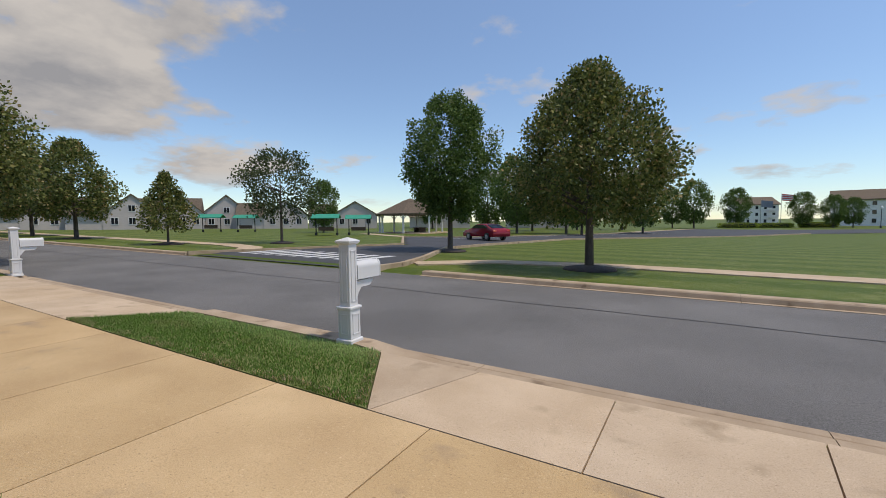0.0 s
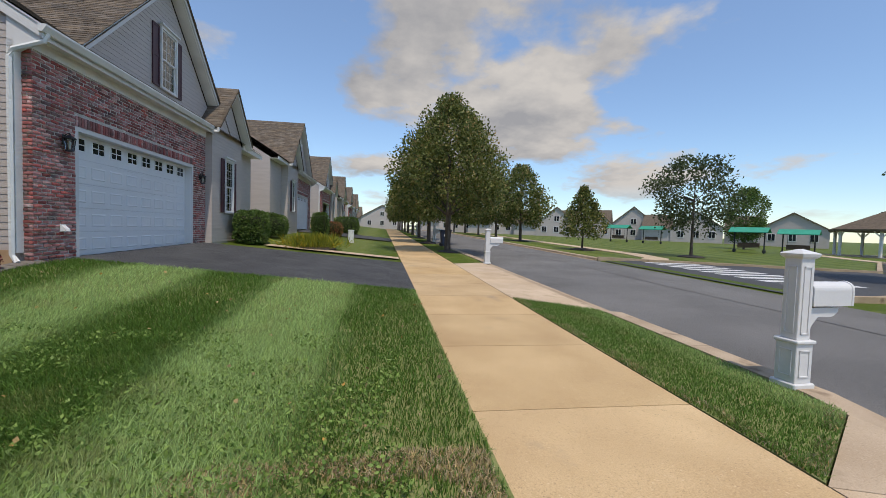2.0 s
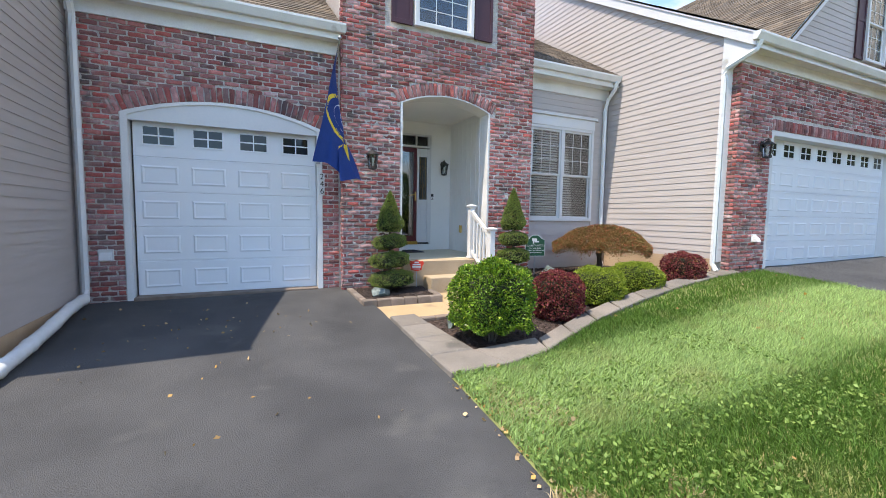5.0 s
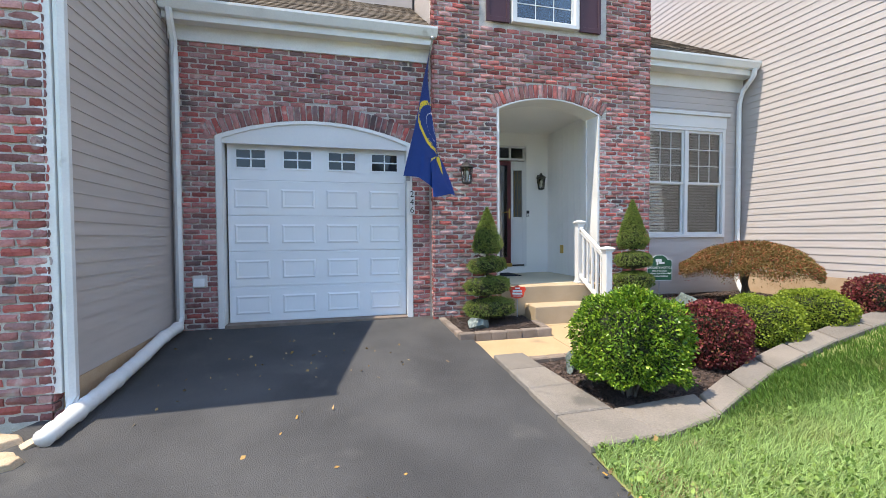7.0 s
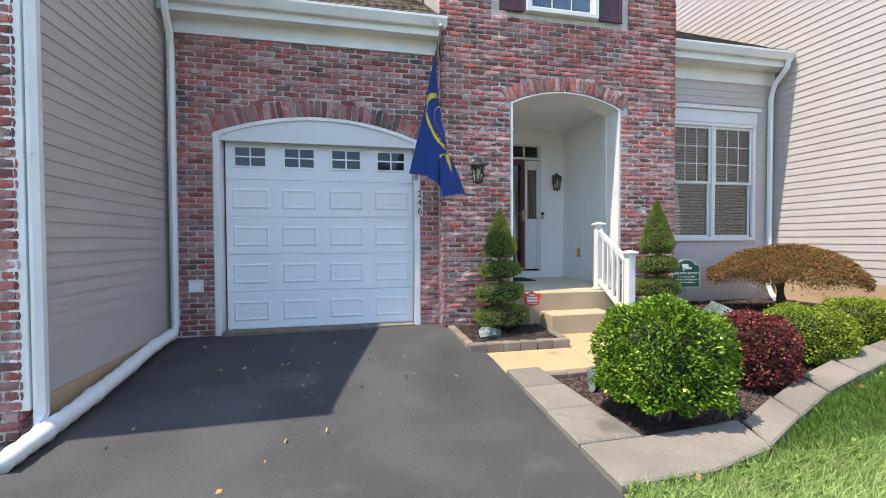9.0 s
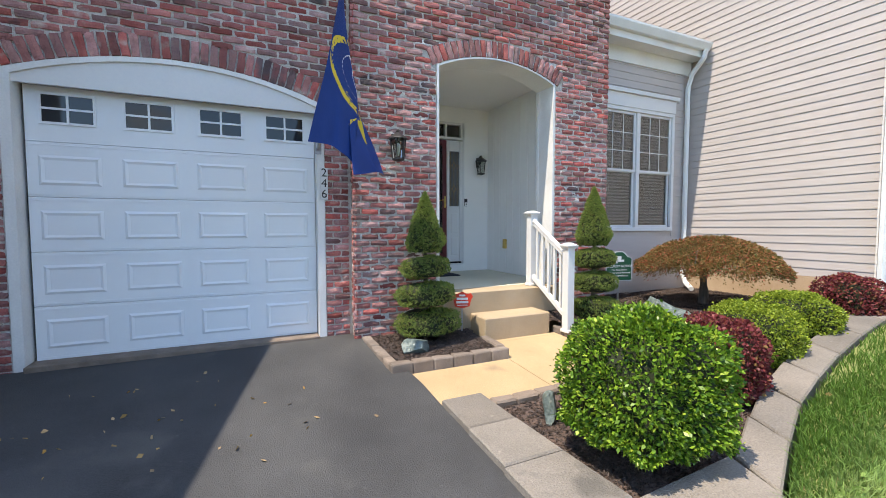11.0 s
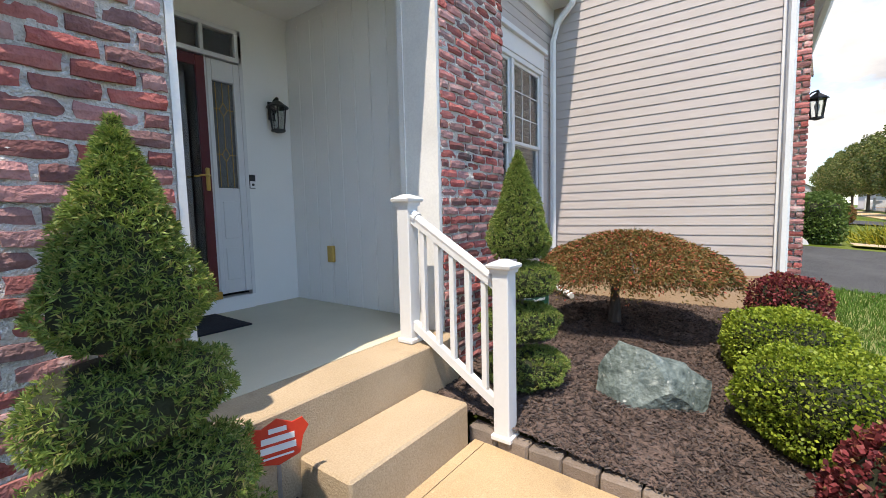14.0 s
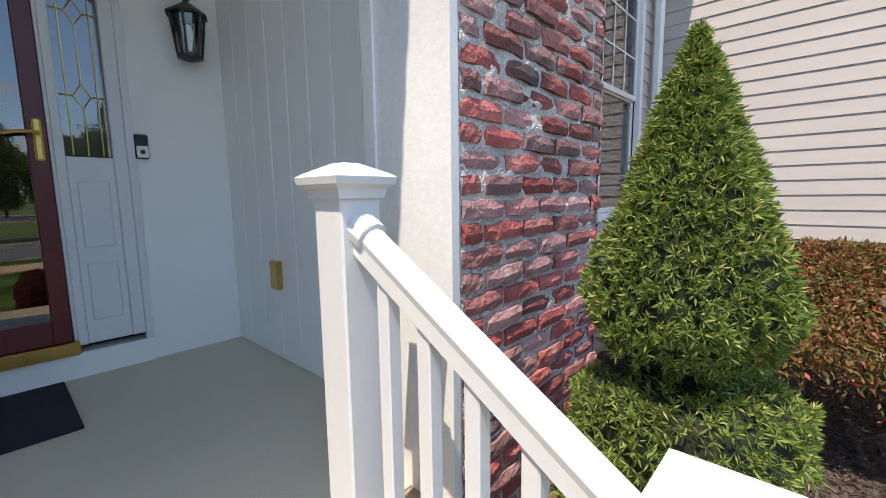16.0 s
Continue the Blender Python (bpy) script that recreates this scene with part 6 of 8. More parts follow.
bed_poly = [(0.30, -1.82), (2.33, -1.80), (2.33, -0.5), (2.28, -0.02), (3.6, -0.02), (3.6, 0.5), (6.34, 0.5), (6.34, -2.2), (4.6, -2.3), (3.4, -2.46), (2.4, -2.72), (1.45, -3.1), (0.9, -3.25), (0.32, -3.3)]
bv, bf = [], []
res = 0.06
cells = {}
for j in range(int(3.99 / res)):
    for i in range(int(6.2 / res)):
        x, y = 0.25 + i * res, -3.4 + j * res
        if in_poly(x + res / 2, y + res / 2, bed_poly):
            q = []
            for dx, dy in ((0, 0), (1, 0), (1, 1), (0, 1)):
                k = (i + dx, j + dy)
                if k not in cells:
                    xx, yy = 0.25 + k[0] * res, -3.4 + k[1] * res
                    cells[k] = len(bv)
                    bv.append((xx, yy, bed_z(xx, yy) + 0.02 * noise.noise((xx * 4, yy * 4, 2))))
                q.append(cells[k])
            bf.append(tuple(q))
mulch_bed = tagged(raw("mulch_bed", bv, bf, M["mulch"], smooth=True), "dark brown shredded bark mulch bed", "flower bed", kind="structure")


def chips(name, n, area, ok, zf, label, seed, s0=0.006, s1=0.021):
    rng = np.random.default_rng(seed)
    P = []
    while len(P) < n:
        x, y = rng.uniform(area[0], area[1]), rng.uniform(area[2], area[3])
        if ok(x, y):
            P.append((x, y, zf(x, y) + 0.004 + 0.012 * rng.random()))
    P = np.array(P)
    a = rng.uniform(0, 2 * np.pi, n)
    d = unit_rows(np.stack([np.cos(a), np.sin(a), rng.normal(0, 0.35, n)], 1))
    s = unit_rows(np.cross(d, np.stack([rng.normal(0, 0.4, n), rng.normal(0, 0.4, n), np.ones(n)], 1)))
    L = rng.uniform(s0, s1, n)[:, None]
    V = np.stack([P - d * L - s * L * 0.22, P + d * L - s * L * 0.3, P + d * L * 0.8 + s * L * 0.25, P - d * L * 0.9 + s * L * 0.25], 1)
    return tagged(quads(name, V, M["mulch"]), label, "mulch", kind="stuff")


chips("mulch_chips", 60000, (0.3, 6.3, -3.3, 0.5), lambda x, y: in_poly(x, y, bed_poly), bed_z, "dark brown shredded bark mulch chips", 4)
PLANTER = [(0.16, -0.03), (0.18, -0.90), (1.22, -0.90), (1.30, -0.14), (0.94, -0.14), (0.94, -0.03)]


def planter_z(x, y):
    return -0.045 + 0.03 * (y + 0.9)


poly_slab("mulch", PLANTER, planter_z, 0.0, 0.2, M["mulch"], mulch_bed)
chips("mulch_chips", 9000, (0.16, 1.3, -0.9, -0.02), lambda x, y: in_poly(x, y, PLANTER), planter_z, "dark bark mulch chips inside the paver ring", 5)

# concrete walk to the steps
walk_ob = tagged(empty("front_walk"), "tan concrete front walk with one cut joint", "walk", kind="structure")


def walk_z(x, y):
    return -0.115 + 0.055 * (y + 1.0) if y < -1.0 else -0.115 + 0.05 * (y + 1.0)


poly_slab("slab", [(0.12, -1.02), (0.14, -1.72), (1.27, -1.76), (1.28, -1.02)], walk_z, 0.0, 0.1, M["front_walk"], walk_ob)
poly_slab("slab", [(1.287, -1.02), (1.277, -1.76), (2.31, -1.77), (2.305, -0.54), (1.33, -0.54)], walk_z, 0.0, 0.1, M["front_walk"], walk_ob)
poly_slab("slab", [(1.335, -0.535), (2.305, -0.535), (2.30, -0.471), (1.34, -0.471)], walk_z, 0.0, 0.1, M["front_walk"], walk_ob)

# paver edging
paver_me = []
for s in range(4):
    bm = boxes((-0.098, 0.098, -0.05, 0.05, -0.14, 0.0), bevel=0.012)
    rr = random.Random(s)
    for v in bm.verts:
        v.co += Vector((rr.uniform(-.004, .004), rr.uniform(-.004, .004), rr.uniform(-.004, .004)))
    me = bpy.data.meshes.new("paver")
    bm.to_mesh(me)
    bm.free()
    me.materials.append(M["paver"])
    paver_me.append(me)


def edging(line, zf, label, rng=random.Random(9)):
    ob = tagged(empty("paver_edging"), label, "edging", kind="structure")
    for (xa, ya), (xb, yb) in zip(line, line[1:]):
        L = math.hypot(xb - xa, yb - ya)
        n = max(1, round(L / 0.2))
        for k in range(n):
            f = (k + 0.5) / n
            x, y = xa + (xb - xa) * f, ya + (yb - ya) * f
            p = new("paver", rng.choice(paver_me))
            p.parent = ob
            p.matrix_local = Matrix.Translation((x, y, zf(x, y))) @ Euler((rng.uniform(-.03, .03), rng.uniform(-.03, .03), math.atan2(yb - ya, xb - xa) + rng.uniform(-.03, .03))).to_matrix().to_4x4() @ Matrix.Diagonal((L / n / 0.2, 1, 1, 1))
    return ob


edging([(0.11, 0.0), (0.13, -0.92)], lambda x, y: 0.0 + 0.03 * y, "brown concrete paver edging of the small planter")
edging([(0.08, -0.97), (1.30, -0.965)], lambda x, y: -0.015, "brown concrete paver edging of the small planter")
edging([(1.27, -0.91), (1.30, -0.5)], lambda x, y: -0.01, "brown concrete paver edging of the small planter")
edging([(2.355, -0.42), (2.362, -1.77)], lambda x, y: -0.02 + 0.045 * (y + 0.5), "brown concrete paver edging along the walk")
edging([(2.41, -1.83), (0.62, -1.80)], lambda x, y: -0.118 + 0.02 * (x - 0.6), "brown concrete paver edging along the walk")

# slab path round the bed
slab_path = tagged(empty("slab_path"), "grey stone slab border round the flower bed", "slab border", kind="structure")
rs = random.Random(21)


def slab_z(x, y):
    return ground_z(x, y) + 0.035


ys_ = [(-1.68, 0.59), (-2.10, 0.63), (-2.52, 0.68), (-2.98, 0.74)]
for (a, ia), (b, ib) in zip(ys_, ys_[1:]):
    poly_slab("slab", [(0.26, a - 0.004), (0.27, b + 0.004), (ib, b + 0.004), (ia, a - 0.004)], slab_z, 0.03 + rs.uniform(-.006, .006), 0.16, M["stone"], slab_path, bevel=0.012)
poly_slab("slab", [(0.27, -2.988), (0.28, -3.41), (0.86, -3.41), (0.74, -2.988)], slab_z, 0.03, 0.16, M["stone"], slab_path, bevel=0.012)
poly_slab("slab", [(0.75, -2.985), (0.87, -3.412), (1.45, -3.30), (1.53, -2.97)], slab_z, 0.025, 0.16, M["stone"], slab_path, bevel=0.012)
xs_ = [1.46, 2.0, 2.55, 3.1, 3.7, 4.35, 5.0, 5.65, 6.3]
for a, b in zip(xs_, xs_[1:]):
    ya, yb = path_edge(a), path_edge(b)
    ia, ib = a + 0.10, b + 0.08
    wa, wb = (0.30, 0.30)
    poly_slab("slab", [(ia + 0.006, ya + wa), (a + 0.006, ya + 0.01), (b - 0.006, yb + 0.01), (ib - 0.006, yb + wb)], slab_z, 0.02 + rs.uniform(-.008, .008), 0.2, M["stone"], slab_path, bevel=0.012)

# shrubs
bush("boxwood_bush", (1.12, -2.70, bed_z(1.12, -2.70) - 0.02), 0.38, 0.38, 0.475, 26000, 0.029, M["leaf_bright"], "large rounded bush with glossy bright green leaves", "bush", 0.28, 3.6, seed=2, lump=0.12, base_cut=0.23)
bush("barberry_bush", (2.32, -2.37, bed_z(2.32, -2.37)), 0.325, 0.325, 0.31, 11000, 0.024, M["leaf_red"], "low clipped barberry bush with dark red leaves", "bush", 0.45, 2.8, "red bushes", -0.5, 3)
bush("box_mound", (3.28, -2.11, bed_z(3.28, -2.11)), 0.375, 0.375, 0.265, 15000, 0.019, M["leaf_lime"], "low clipped lime green mound bush", "bush", 0.45, 2.8, "green mounds", -0.55, 5)
bush("box_mound", (4.20, -2.0, bed_z(4.20, -2.0)), 0.37, 0.37, 0.25, 14000, 0.019, M["leaf_lime"], "low clipped lime green mound bush", "bush", 0.45, 2.8, "green mounds", -0.5, 6)
bush("barberry_bush", (5.21, -2.07, bed_z(5.21, -2.07)), 0.28, 0.28, 0.29, 7000, 0.027, M["leaf_red"], "low clipped barberry bush with dark red leaves", "bush", 0.45, 3.4, "red bushes", -0.3, 7)

topiary((0.68, -0.33, -0.03), [(0.34, 0.06, 0.33, False, 0.03, 0.0), (0.31, 0.375, 0.625, False, -0.01, -0.02), (0.26, 0.67, 0.90, False, 0.0, 0.01), (0.215, 0.95, 1.58, True, 0.0, 0.0)], 9000, "spruce clipped into a spiral of stacked cushions beside the steps", 1, 0.021)
topiary((2.91, -0.48, 0.03), [(0.285, 0.0, 0.275, False, 0.03, -0.02), (0.275, 0.325, 0.59, False, 0.02, 0.02), (0.25, 0.635, 0.88, False, 0.0, 0.0), (0.22, 0.925, 1.64, True, -0.02, 0.0)], 10000, "spruce clipped into a spiral of stacked cushions behind the handrail", 2, 0.021)

# weeping maple
maple = tagged(empty("weeping_maple", (4.8, -0.64, bed_z(4.8, -0.64))), "low umbrella-shaped weeping maple with bronze red leaves", "tree")
bm = bmesh.new()
tube(bm, [(0, 0, -0.05), (0.01, 0.0, 0.2), (-0.03, -0.01, 0.42), (0.05, -0.03, 0.62)], [0.075, 0.058, 0.06, 0.05], 9)
part("trunk", bm, M["trunk"], maple)
m_rng = np.random.default_rng(12)
for k in range(14):
    a = k * 0.45 + m_rng.uniform(-0.1, 0.1)
    L = m_rng.uniform(0.5, 0.78)
    bm = bmesh.new()
    tube(bm, [(0.02, -0.02, 0.5), (L * 0.4 * math.cos(a), L * 0.4 * math.sin(a), 0.78), (L * 0.8 * math.cos(a), L * 0.8 * math.sin(a), 0.78), (L * math.cos(a), L * math.sin(a), 0.62)], [0.03, 0.02, 0.012, 0.006], 5)
    part("branch", bm, M["trunk"], maple)
n = 80000
a = m_rng.uniform(0, 2 * np.pi, n)
q = np.sqrt(m_rng.random(n))
lob = 1 + 0.10 * np.sin(a * 3 + 1) + 0.05 * np.sin(a * 7)
rr = q * 0.87 * lob
top = 0.94 - 0.36 * q ** 2.3 + 0.03 * np.sin(a * 9 + q * 12)
zz = top - np.abs(m_rng.normal(0, 0.055, n)) - 0.1 * m_rng.random(n) * (m_rng.random(n) < 0.3)
Pm = np.stack([rr * np.cos(a) - 0.03, rr * np.sin(a) - 0.13, zz], 1)
Nm = unit_rows(np.stack([np.cos(a) * (0.4 + q), np.sin(a) * (0.4 + q), 0.35 - 1.1 * q], 1))
quads("crown", leaves(Pm, Nm, m_rng, 0.032, 0.19, 0.7), M["leaf_maple"], maple, kind="stuff")


def boulder(name, loc, rx, ry, rz, label, seed, turn=0.0):
    """An angular boulder: a rough sphere cut by random planes."""
    rng = random.Random(seed)
    bm = bmesh.new()
    bmesh.ops.create_icosphere(bm, subdivisions=4, radius=1.0)
    planes = [(Vector((rng.gauss(0, 1), rng.gauss(0, 1), rng.gauss(0.1, 0.8))).normalized(), rng.uniform(0.55, 0.86)) for _ in range(13)]
    for v in bm.verts:
        for nrm, d in planes:
            e = v.co.dot(nrm) - d
            if e > 0:
                v.co -= nrm * e
        v.co += v.co.normalized() * 0.035 * noise.noise(v.co * 3.1 + Vector((seed, 0, 0))) + v.co.normalized() * 0.012 * noise.noise(v.co * 11)
        v.co = Vector((v.co.x * rx, v.co.y * ry, v.co.z * rz))
    ob = part(name, bm, M["rock"])
    ob.matrix_world = Matrix.Translation(loc) @ Matrix.Rotation(turn, 4, 'Z')
    return tagged(ob, label, "rock")


bm = bmesh.new()
for p in ((-0.44, 0.0, 0.04), (-0.42, 0.08, 0.22), (-0.26, 0.04, 0.43), (-0.06, -0.10, 0.37), (-0.12, 0.14, 0.35), (0.24, 0.0, 0.27), (0.42, -0.06, 0.17), (0.46, 0.06, 0.02), (0.32, -0.20, -0.05), (-0.3, -0.22, -0.04), (0.3, 0.2, 0.0), (-0.25, 0.24, -0.05), (0.05, -0.24, 0.15)):
    bm.verts.new(p)
bmesh.ops.convex_hull(bm, input=bm.verts)
bmesh.ops.subdivide_edges(bm, edges=bm.edges[:], cuts=5, use_grid_fill=True)
for v in bm.verts:
    v.co += Vector((noise.noise(v.co * 6), noise.noise(v.co * 6 + Vector((5, 0, 0))), noise.noise(v.co * 6 + Vector((0, 5, 0))))) * 0.022 + Vector((0, 0, noise.noise(v.co * 19) * 0.008))
big_rock = part("boulder", bm, M["rock"])
big_rock.matrix_world = Matrix.Translation((3.26, -1.27, 0.0)) @ Matrix.Rotation(radians(-62), 4, 'Z') @ Matrix.Diagonal((0.82, 0.82, 0.88, 1))
tagged(big_rock, "large angular green-grey boulder with pale veins in the mulch", "rock")
boulder("stone", (0.44, -0.66, 0.01), 0.17, 0.13, 0.115, "small pale green stone in the planter", 8, 0.4)
boulder("stone", (0.93, -2.08, -0.12), 0.16, 0.06, 0.13, "small dark upright stone in the mulch", 13, 0.9)
for k, (x, y, s) in enumerate([(-3.50, -2.38, 0.13), (-3.33, -2.42, 0.09), (-3.40, -2.60, 0.11), (-3.62, -2.62, 0.13), (-3.30, -2.68, 0.10), (-3.48, -2.85, 0.12), (-3.72, -2.42, 0.12), (-3.70, -2.85, 0.12)]):
    tagged(boulder("river_stone", (x, y, ground_z(x, y) + s * 0.3), s, s * 0.8, s * 0.6, "rounded pale tan river stone beside the drive", 20 + k, k), group="river stones").data.materials[0] = M["apron"]

# ---- handrail ----
rail = tagged(empty("handrail", (2.35, 0, 0)), "white vinyl handrail with square balusters and capped posts", "handrail")


def rail_post(y, z0, z1):
    p = part("post", boxes((-0.05, 0.05, y - 0.05, y + 0.05, z0, z1 - 0.05), bevel=0.005), M["white"], rail)
    bm = bmesh.new()
    hw = [(0.058, z1 - 0.075), (0.062, z1 - 0.055), (0.075, z1 - 0.045), (0.078, z1 - 0.03), (0.066, z1 - 0.022), (0.02, z1)]
    rings = [[bm.verts.new((sx * w, y + sy * w, z)) for sx, sy in ((-1, -1), (1, -1), (1, 1), (-1, 1))] for w, z in hw]
    for r0, r1 in zip(rings, rings[1:]):
        for k in range(4):
            bm.faces.new((r0[k], r0[(k + 1) % 4], r1[(k + 1) % 4], r1[k]))
    bm.faces.new(rings[-1])
    bm.faces.new(rings[0][::-1])
    part("cap", bm, M["white"], p)
    part("base_trim", boxes((-0.065, 0.065, y - 0.065, y + 0.065, z0, z0 + 0.035), bevel=0.008), M["white"], p)


rail_post(0.06, 0.41, 1.395)
rail_post(-0.65, -0.05, 1.0)
za, zb = 1.26, 0.875
ya, yb = 0.01, -0.60
bm = bmesh.new()
tube(bm, [(0, ya + 0.004, za), (0, yb, zb)], 0.028, 12)
tube(bm, [(0, ya + 0.004, za), (0, ya - 0.035, za - 0.022)], 0.036, 12)
part("top_rail", bm, M["white"], rail)
bm = bmesh.new()
prism(bm, [(ya, za - 0.055), (ya, za - 0.015), (yb, zb - 0.015), (yb, zb - 0.055)], "x", -0.024, 0.024)
part("sub_rail", bm, M["white"], rail)
bm = bmesh.new()
prism(bm, [(ya, 0.50), (ya, 0.56), (yb, 0.175), (yb, 0.115)], "x", -0.024, 0.024)
part("bottom_rail", bm, M["white"], rail)
for k in range(5):
    f = (k + 0.7) / 5.4
    y = ya + (yb - ya) * f
    lo, hi = 0.54 - 0.385 * f, za - 0.03 - 0.385 * f
    part("baluster", boxes((-0.017, 0.017, y - 0.017, y + 0.017, lo, hi), bevel=0.003), M["white"], rail)

# ---- signs ----
M["sign_green"] = mat("sign_green", (0.006, 0.06, 0.03), (0.01, 0.085, 0.045), 5, 0.35, 0.02, 60)
M["sign_red"] = mat("sign_red", (0.55, 0.03, 0.015), (0.66, 0.05, 0.02), 5, 0.4, 0.02, 60)
M["grey_metal"] = mat("grey_metal", (0.35, 0.36, 0.37), (0.45, 0.46, 0.47), 7, 0.4, 0.1, 60, metal=0.8)
sign = tagged(empty("yard_sign", (3.50, -0.33, 0.05)), "green security notice yard sign with white letters", "sign")
sign.rotation_euler = (0, 0, radians(-10))
sh = [(-0.2, 0.40), (-0.2, 0.70), (-0.185, 0.72), (-0.13, 0.73), (-0.10, 0.77), (-0.05, 0.80), (0.05, 0.80), (0.10, 0.77), (0.13, 0.73), (0.185, 0.72), (0.2, 0.70), (0.2, 0.40)]
bm = bmesh.new()
prism(bm, sh, "y", -0.004, 0.004)
part("border", bm, M["white"], sign, "white edge")
bm = bmesh.new()
prism(bm, [(x * 0.96, 0.41 + (z - 0.40) * 0.95) for x, z in sh], "y", -0.006, 0.006)
part("board", bm, M["sign_green"], sign)
part("stake", boxes((-0.012, 0.012, 0.007, 0.018, -0.1, 0.6)), M["grey_metal"], sign)
bm = boxes((-0.065, 0.03, -0.010, -0.0065, 0.69, 0.735), (-0.02, 0.075, -0.010, -0.0065, 0.66, 0.69), (-0.05, -0.03, -0.010, -0.0065, 0.64, 0.69), bevel=0.002)
part("camera_mark", bm, M["white"], sign)
lettering("letters", "SECURITY NOTICE", 0.047, M["white"], sign, pose(0, -0.0075, 0.60, 90, 0, 0), 0.0008)
lettering("letters", "This Area Under", 0.036, M["white"], sign, pose(0, -0.0075, 0.552, 90, 0, 0), 0.0008)
lettering("letters", "24 Hour Live & Recorded", 0.034, M["white"], sign, pose(0, -0.0075, 0.512, 90, 0, 0), 0.0008)
lettering("letters", "Video Surveillance", 0.036, M["white"], sign, pose(0, -0.0075, 0.472, 90, 0, 0), 0.0008)
red = tagged(empty("red_shield_sign", (1.17, -0.24, -0.01)), "small red shield-shaped alarm sign with white lettering bars", "sign")
red.rotation_euler = (0, 0, radians(-20))
sh = [(-0.085, 0.29), (-0.10, 0.36), (-0.125, 0.40), (-0.10, 0.44), (-0.06, 0.43), (0.0, 0.46), (0.06, 0.43), (0.10, 0.44), (0.125, 0.40), (0.10, 0.36), (0.085, 0.29), (0.0, 0.265)]
bm = bmesh.new()
prism(bm, sh, "y", -0.004, 0.004)
part("board", bm, M["sign_red"], red)
part("lettering_bar", boxes((-0.035, 0.035, -0.0065, -0.0045, 0.405, 0.425), (-0.065, 0.065, -0.0065, -0.0045, 0.365, 0.39), (-0.07, 0.07, -0.0065, -0.0045, 0.325, 0.352), (-0.06, 0.06, -0.0065, -0.0045, 0.30, 0.308)), M["white"], red)
part("stake", boxes((-0.008, 0.008, 0.005, 0.012, 0.0, 0.40)), M["grey_metal"], red)

# ---- flag ----
M["flag_blue"] = mat("flag_blue", (0.004, 0.032, 0.17), (0.007, 0.048, 0.23), 3, 0.65, 0.3, 400, spec=0.25)
M["flag_yellow"] = mat("flag_yellow", (0.62, 0.46, 0.02), (0.72, 0.54, 0.04), 6, 0.6, 0.1, 300)
M["flag_white"] = mat("flag_white", (0.66, 0.68, 0.72), (0.76, 0.77, 0.80), 6, 0.6, 0.1, 300)
M["flag_grey"] = mat("flag_grey", (0.16, 0.19, 0.26), (0.28, 0.30, 0.36), 20, 0.6, 0.1, 300)
flag = tagged(empty("navy_flag", (-0.33, GARAGE_Y - 0.02, 2.02)), "dark blue flag with round emblem hanging from a metal pole", "flag")
P_B, P_T = Vector((0.0, -0.03, 0.02)), Vector((0.13, -1.07, 1.46))
bm = bmesh.new()
tube(bm, [P_B, P_T], 0.0125, 10)
pole = part("pole", bm, M["grey_metal"], flag, "brushed metal pole")
bm = bmesh.new()
bmesh.ops.create_uvsphere(bm, u_segments=12, v_segments=8, radius=0.026)
bmesh.ops.translate(bm, verts=bm.verts, vec=P_T + Vector((0, -0.015, 0.02)))
part("finial", bm, M["grey_metal"], pole, "silver ball", True)
bm = boxes((-0.03, 0.03, -0.012, 0.012, -0.06, 0.06), bevel=0.004)
tube(bm, [(0, -0.01, -0.01), P_B + (P_T - P_B) * 0.07], 0.02, 10)
part("bracket", bm, M["grey_metal"], flag)
PD = (P_B - P_T).normalized()


def flag_at(u, v, lift=0.0):
    """A point of the cloth: u along the fly, v down the hoist; lift raises it off the front."""
    o = P_T + PD * (0.04 + 0.90 * v)
    fall = Vector((-0.20, -0.08, -1.0)).lerp(Vector((0.34, -0.30, -1.0)), v).normalized()
    p = o + fall * ((1.62 - 0.42 * v) * u)
    swell = 0.095 * math.sin(9.5 * v + 1.8 * u + 0.4) + 0.045 * math.sin(19 * v - 3.5 * u) + 0.015 * math.sin(29 * v + 9 * u)
    sag = 0.03 * math.sin(6 * u + 4 * v)
    nrm = Vector((-0.70, -0.66, -0.20)).normalized()
    return p + nrm * (swell * min(1, 1.8 * u) + sag * u + lift) + Vector((0, 0, 0.03 * math.sin(9 * v))) * u


def on_cloth(name, verts2, faces, material, lift):
    v = [flag_at(u, w, lift) for u, w in verts2]
    return raw(name, v, faces, material, flag, smooth=True)


nu, nv = 44, 36
for lift, nm in ((0.0, "cloth"),):
    v2 = [(i / nu, j / nv) for j in range(nv + 1) for i in range(nu + 1)]
    fc = [(j * (nu + 1) + i, j * (nu + 1) + i + 1, (j + 1) * (nu + 1) + i + 1, (j + 1) * (nu + 1) + i) for j in range(nv) for i in range(nu)]
    on_cloth(nm, v2, fc, M["flag_blue"], lift)


def disc(r0, r1, cu=0.5, cv=0.44, n=40):
    a = 0.90 / 1.42
    v2 = []
    for k in range(n):
        t = 2 * math.pi * k / n
        for r in (r0, (r0 + r1) / 2, r1):
            v2.append((cu + r * a * math.cos(t), cv + r * math.sin(t)))
    fc = []
    for k in range(n):
        for q in range(2):
            fc.append((k * 3 + q, k * 3 + q + 1, ((k + 1) % n) * 3 + q + 1, ((k + 1) % n) * 3 + q))
    return v2, fc


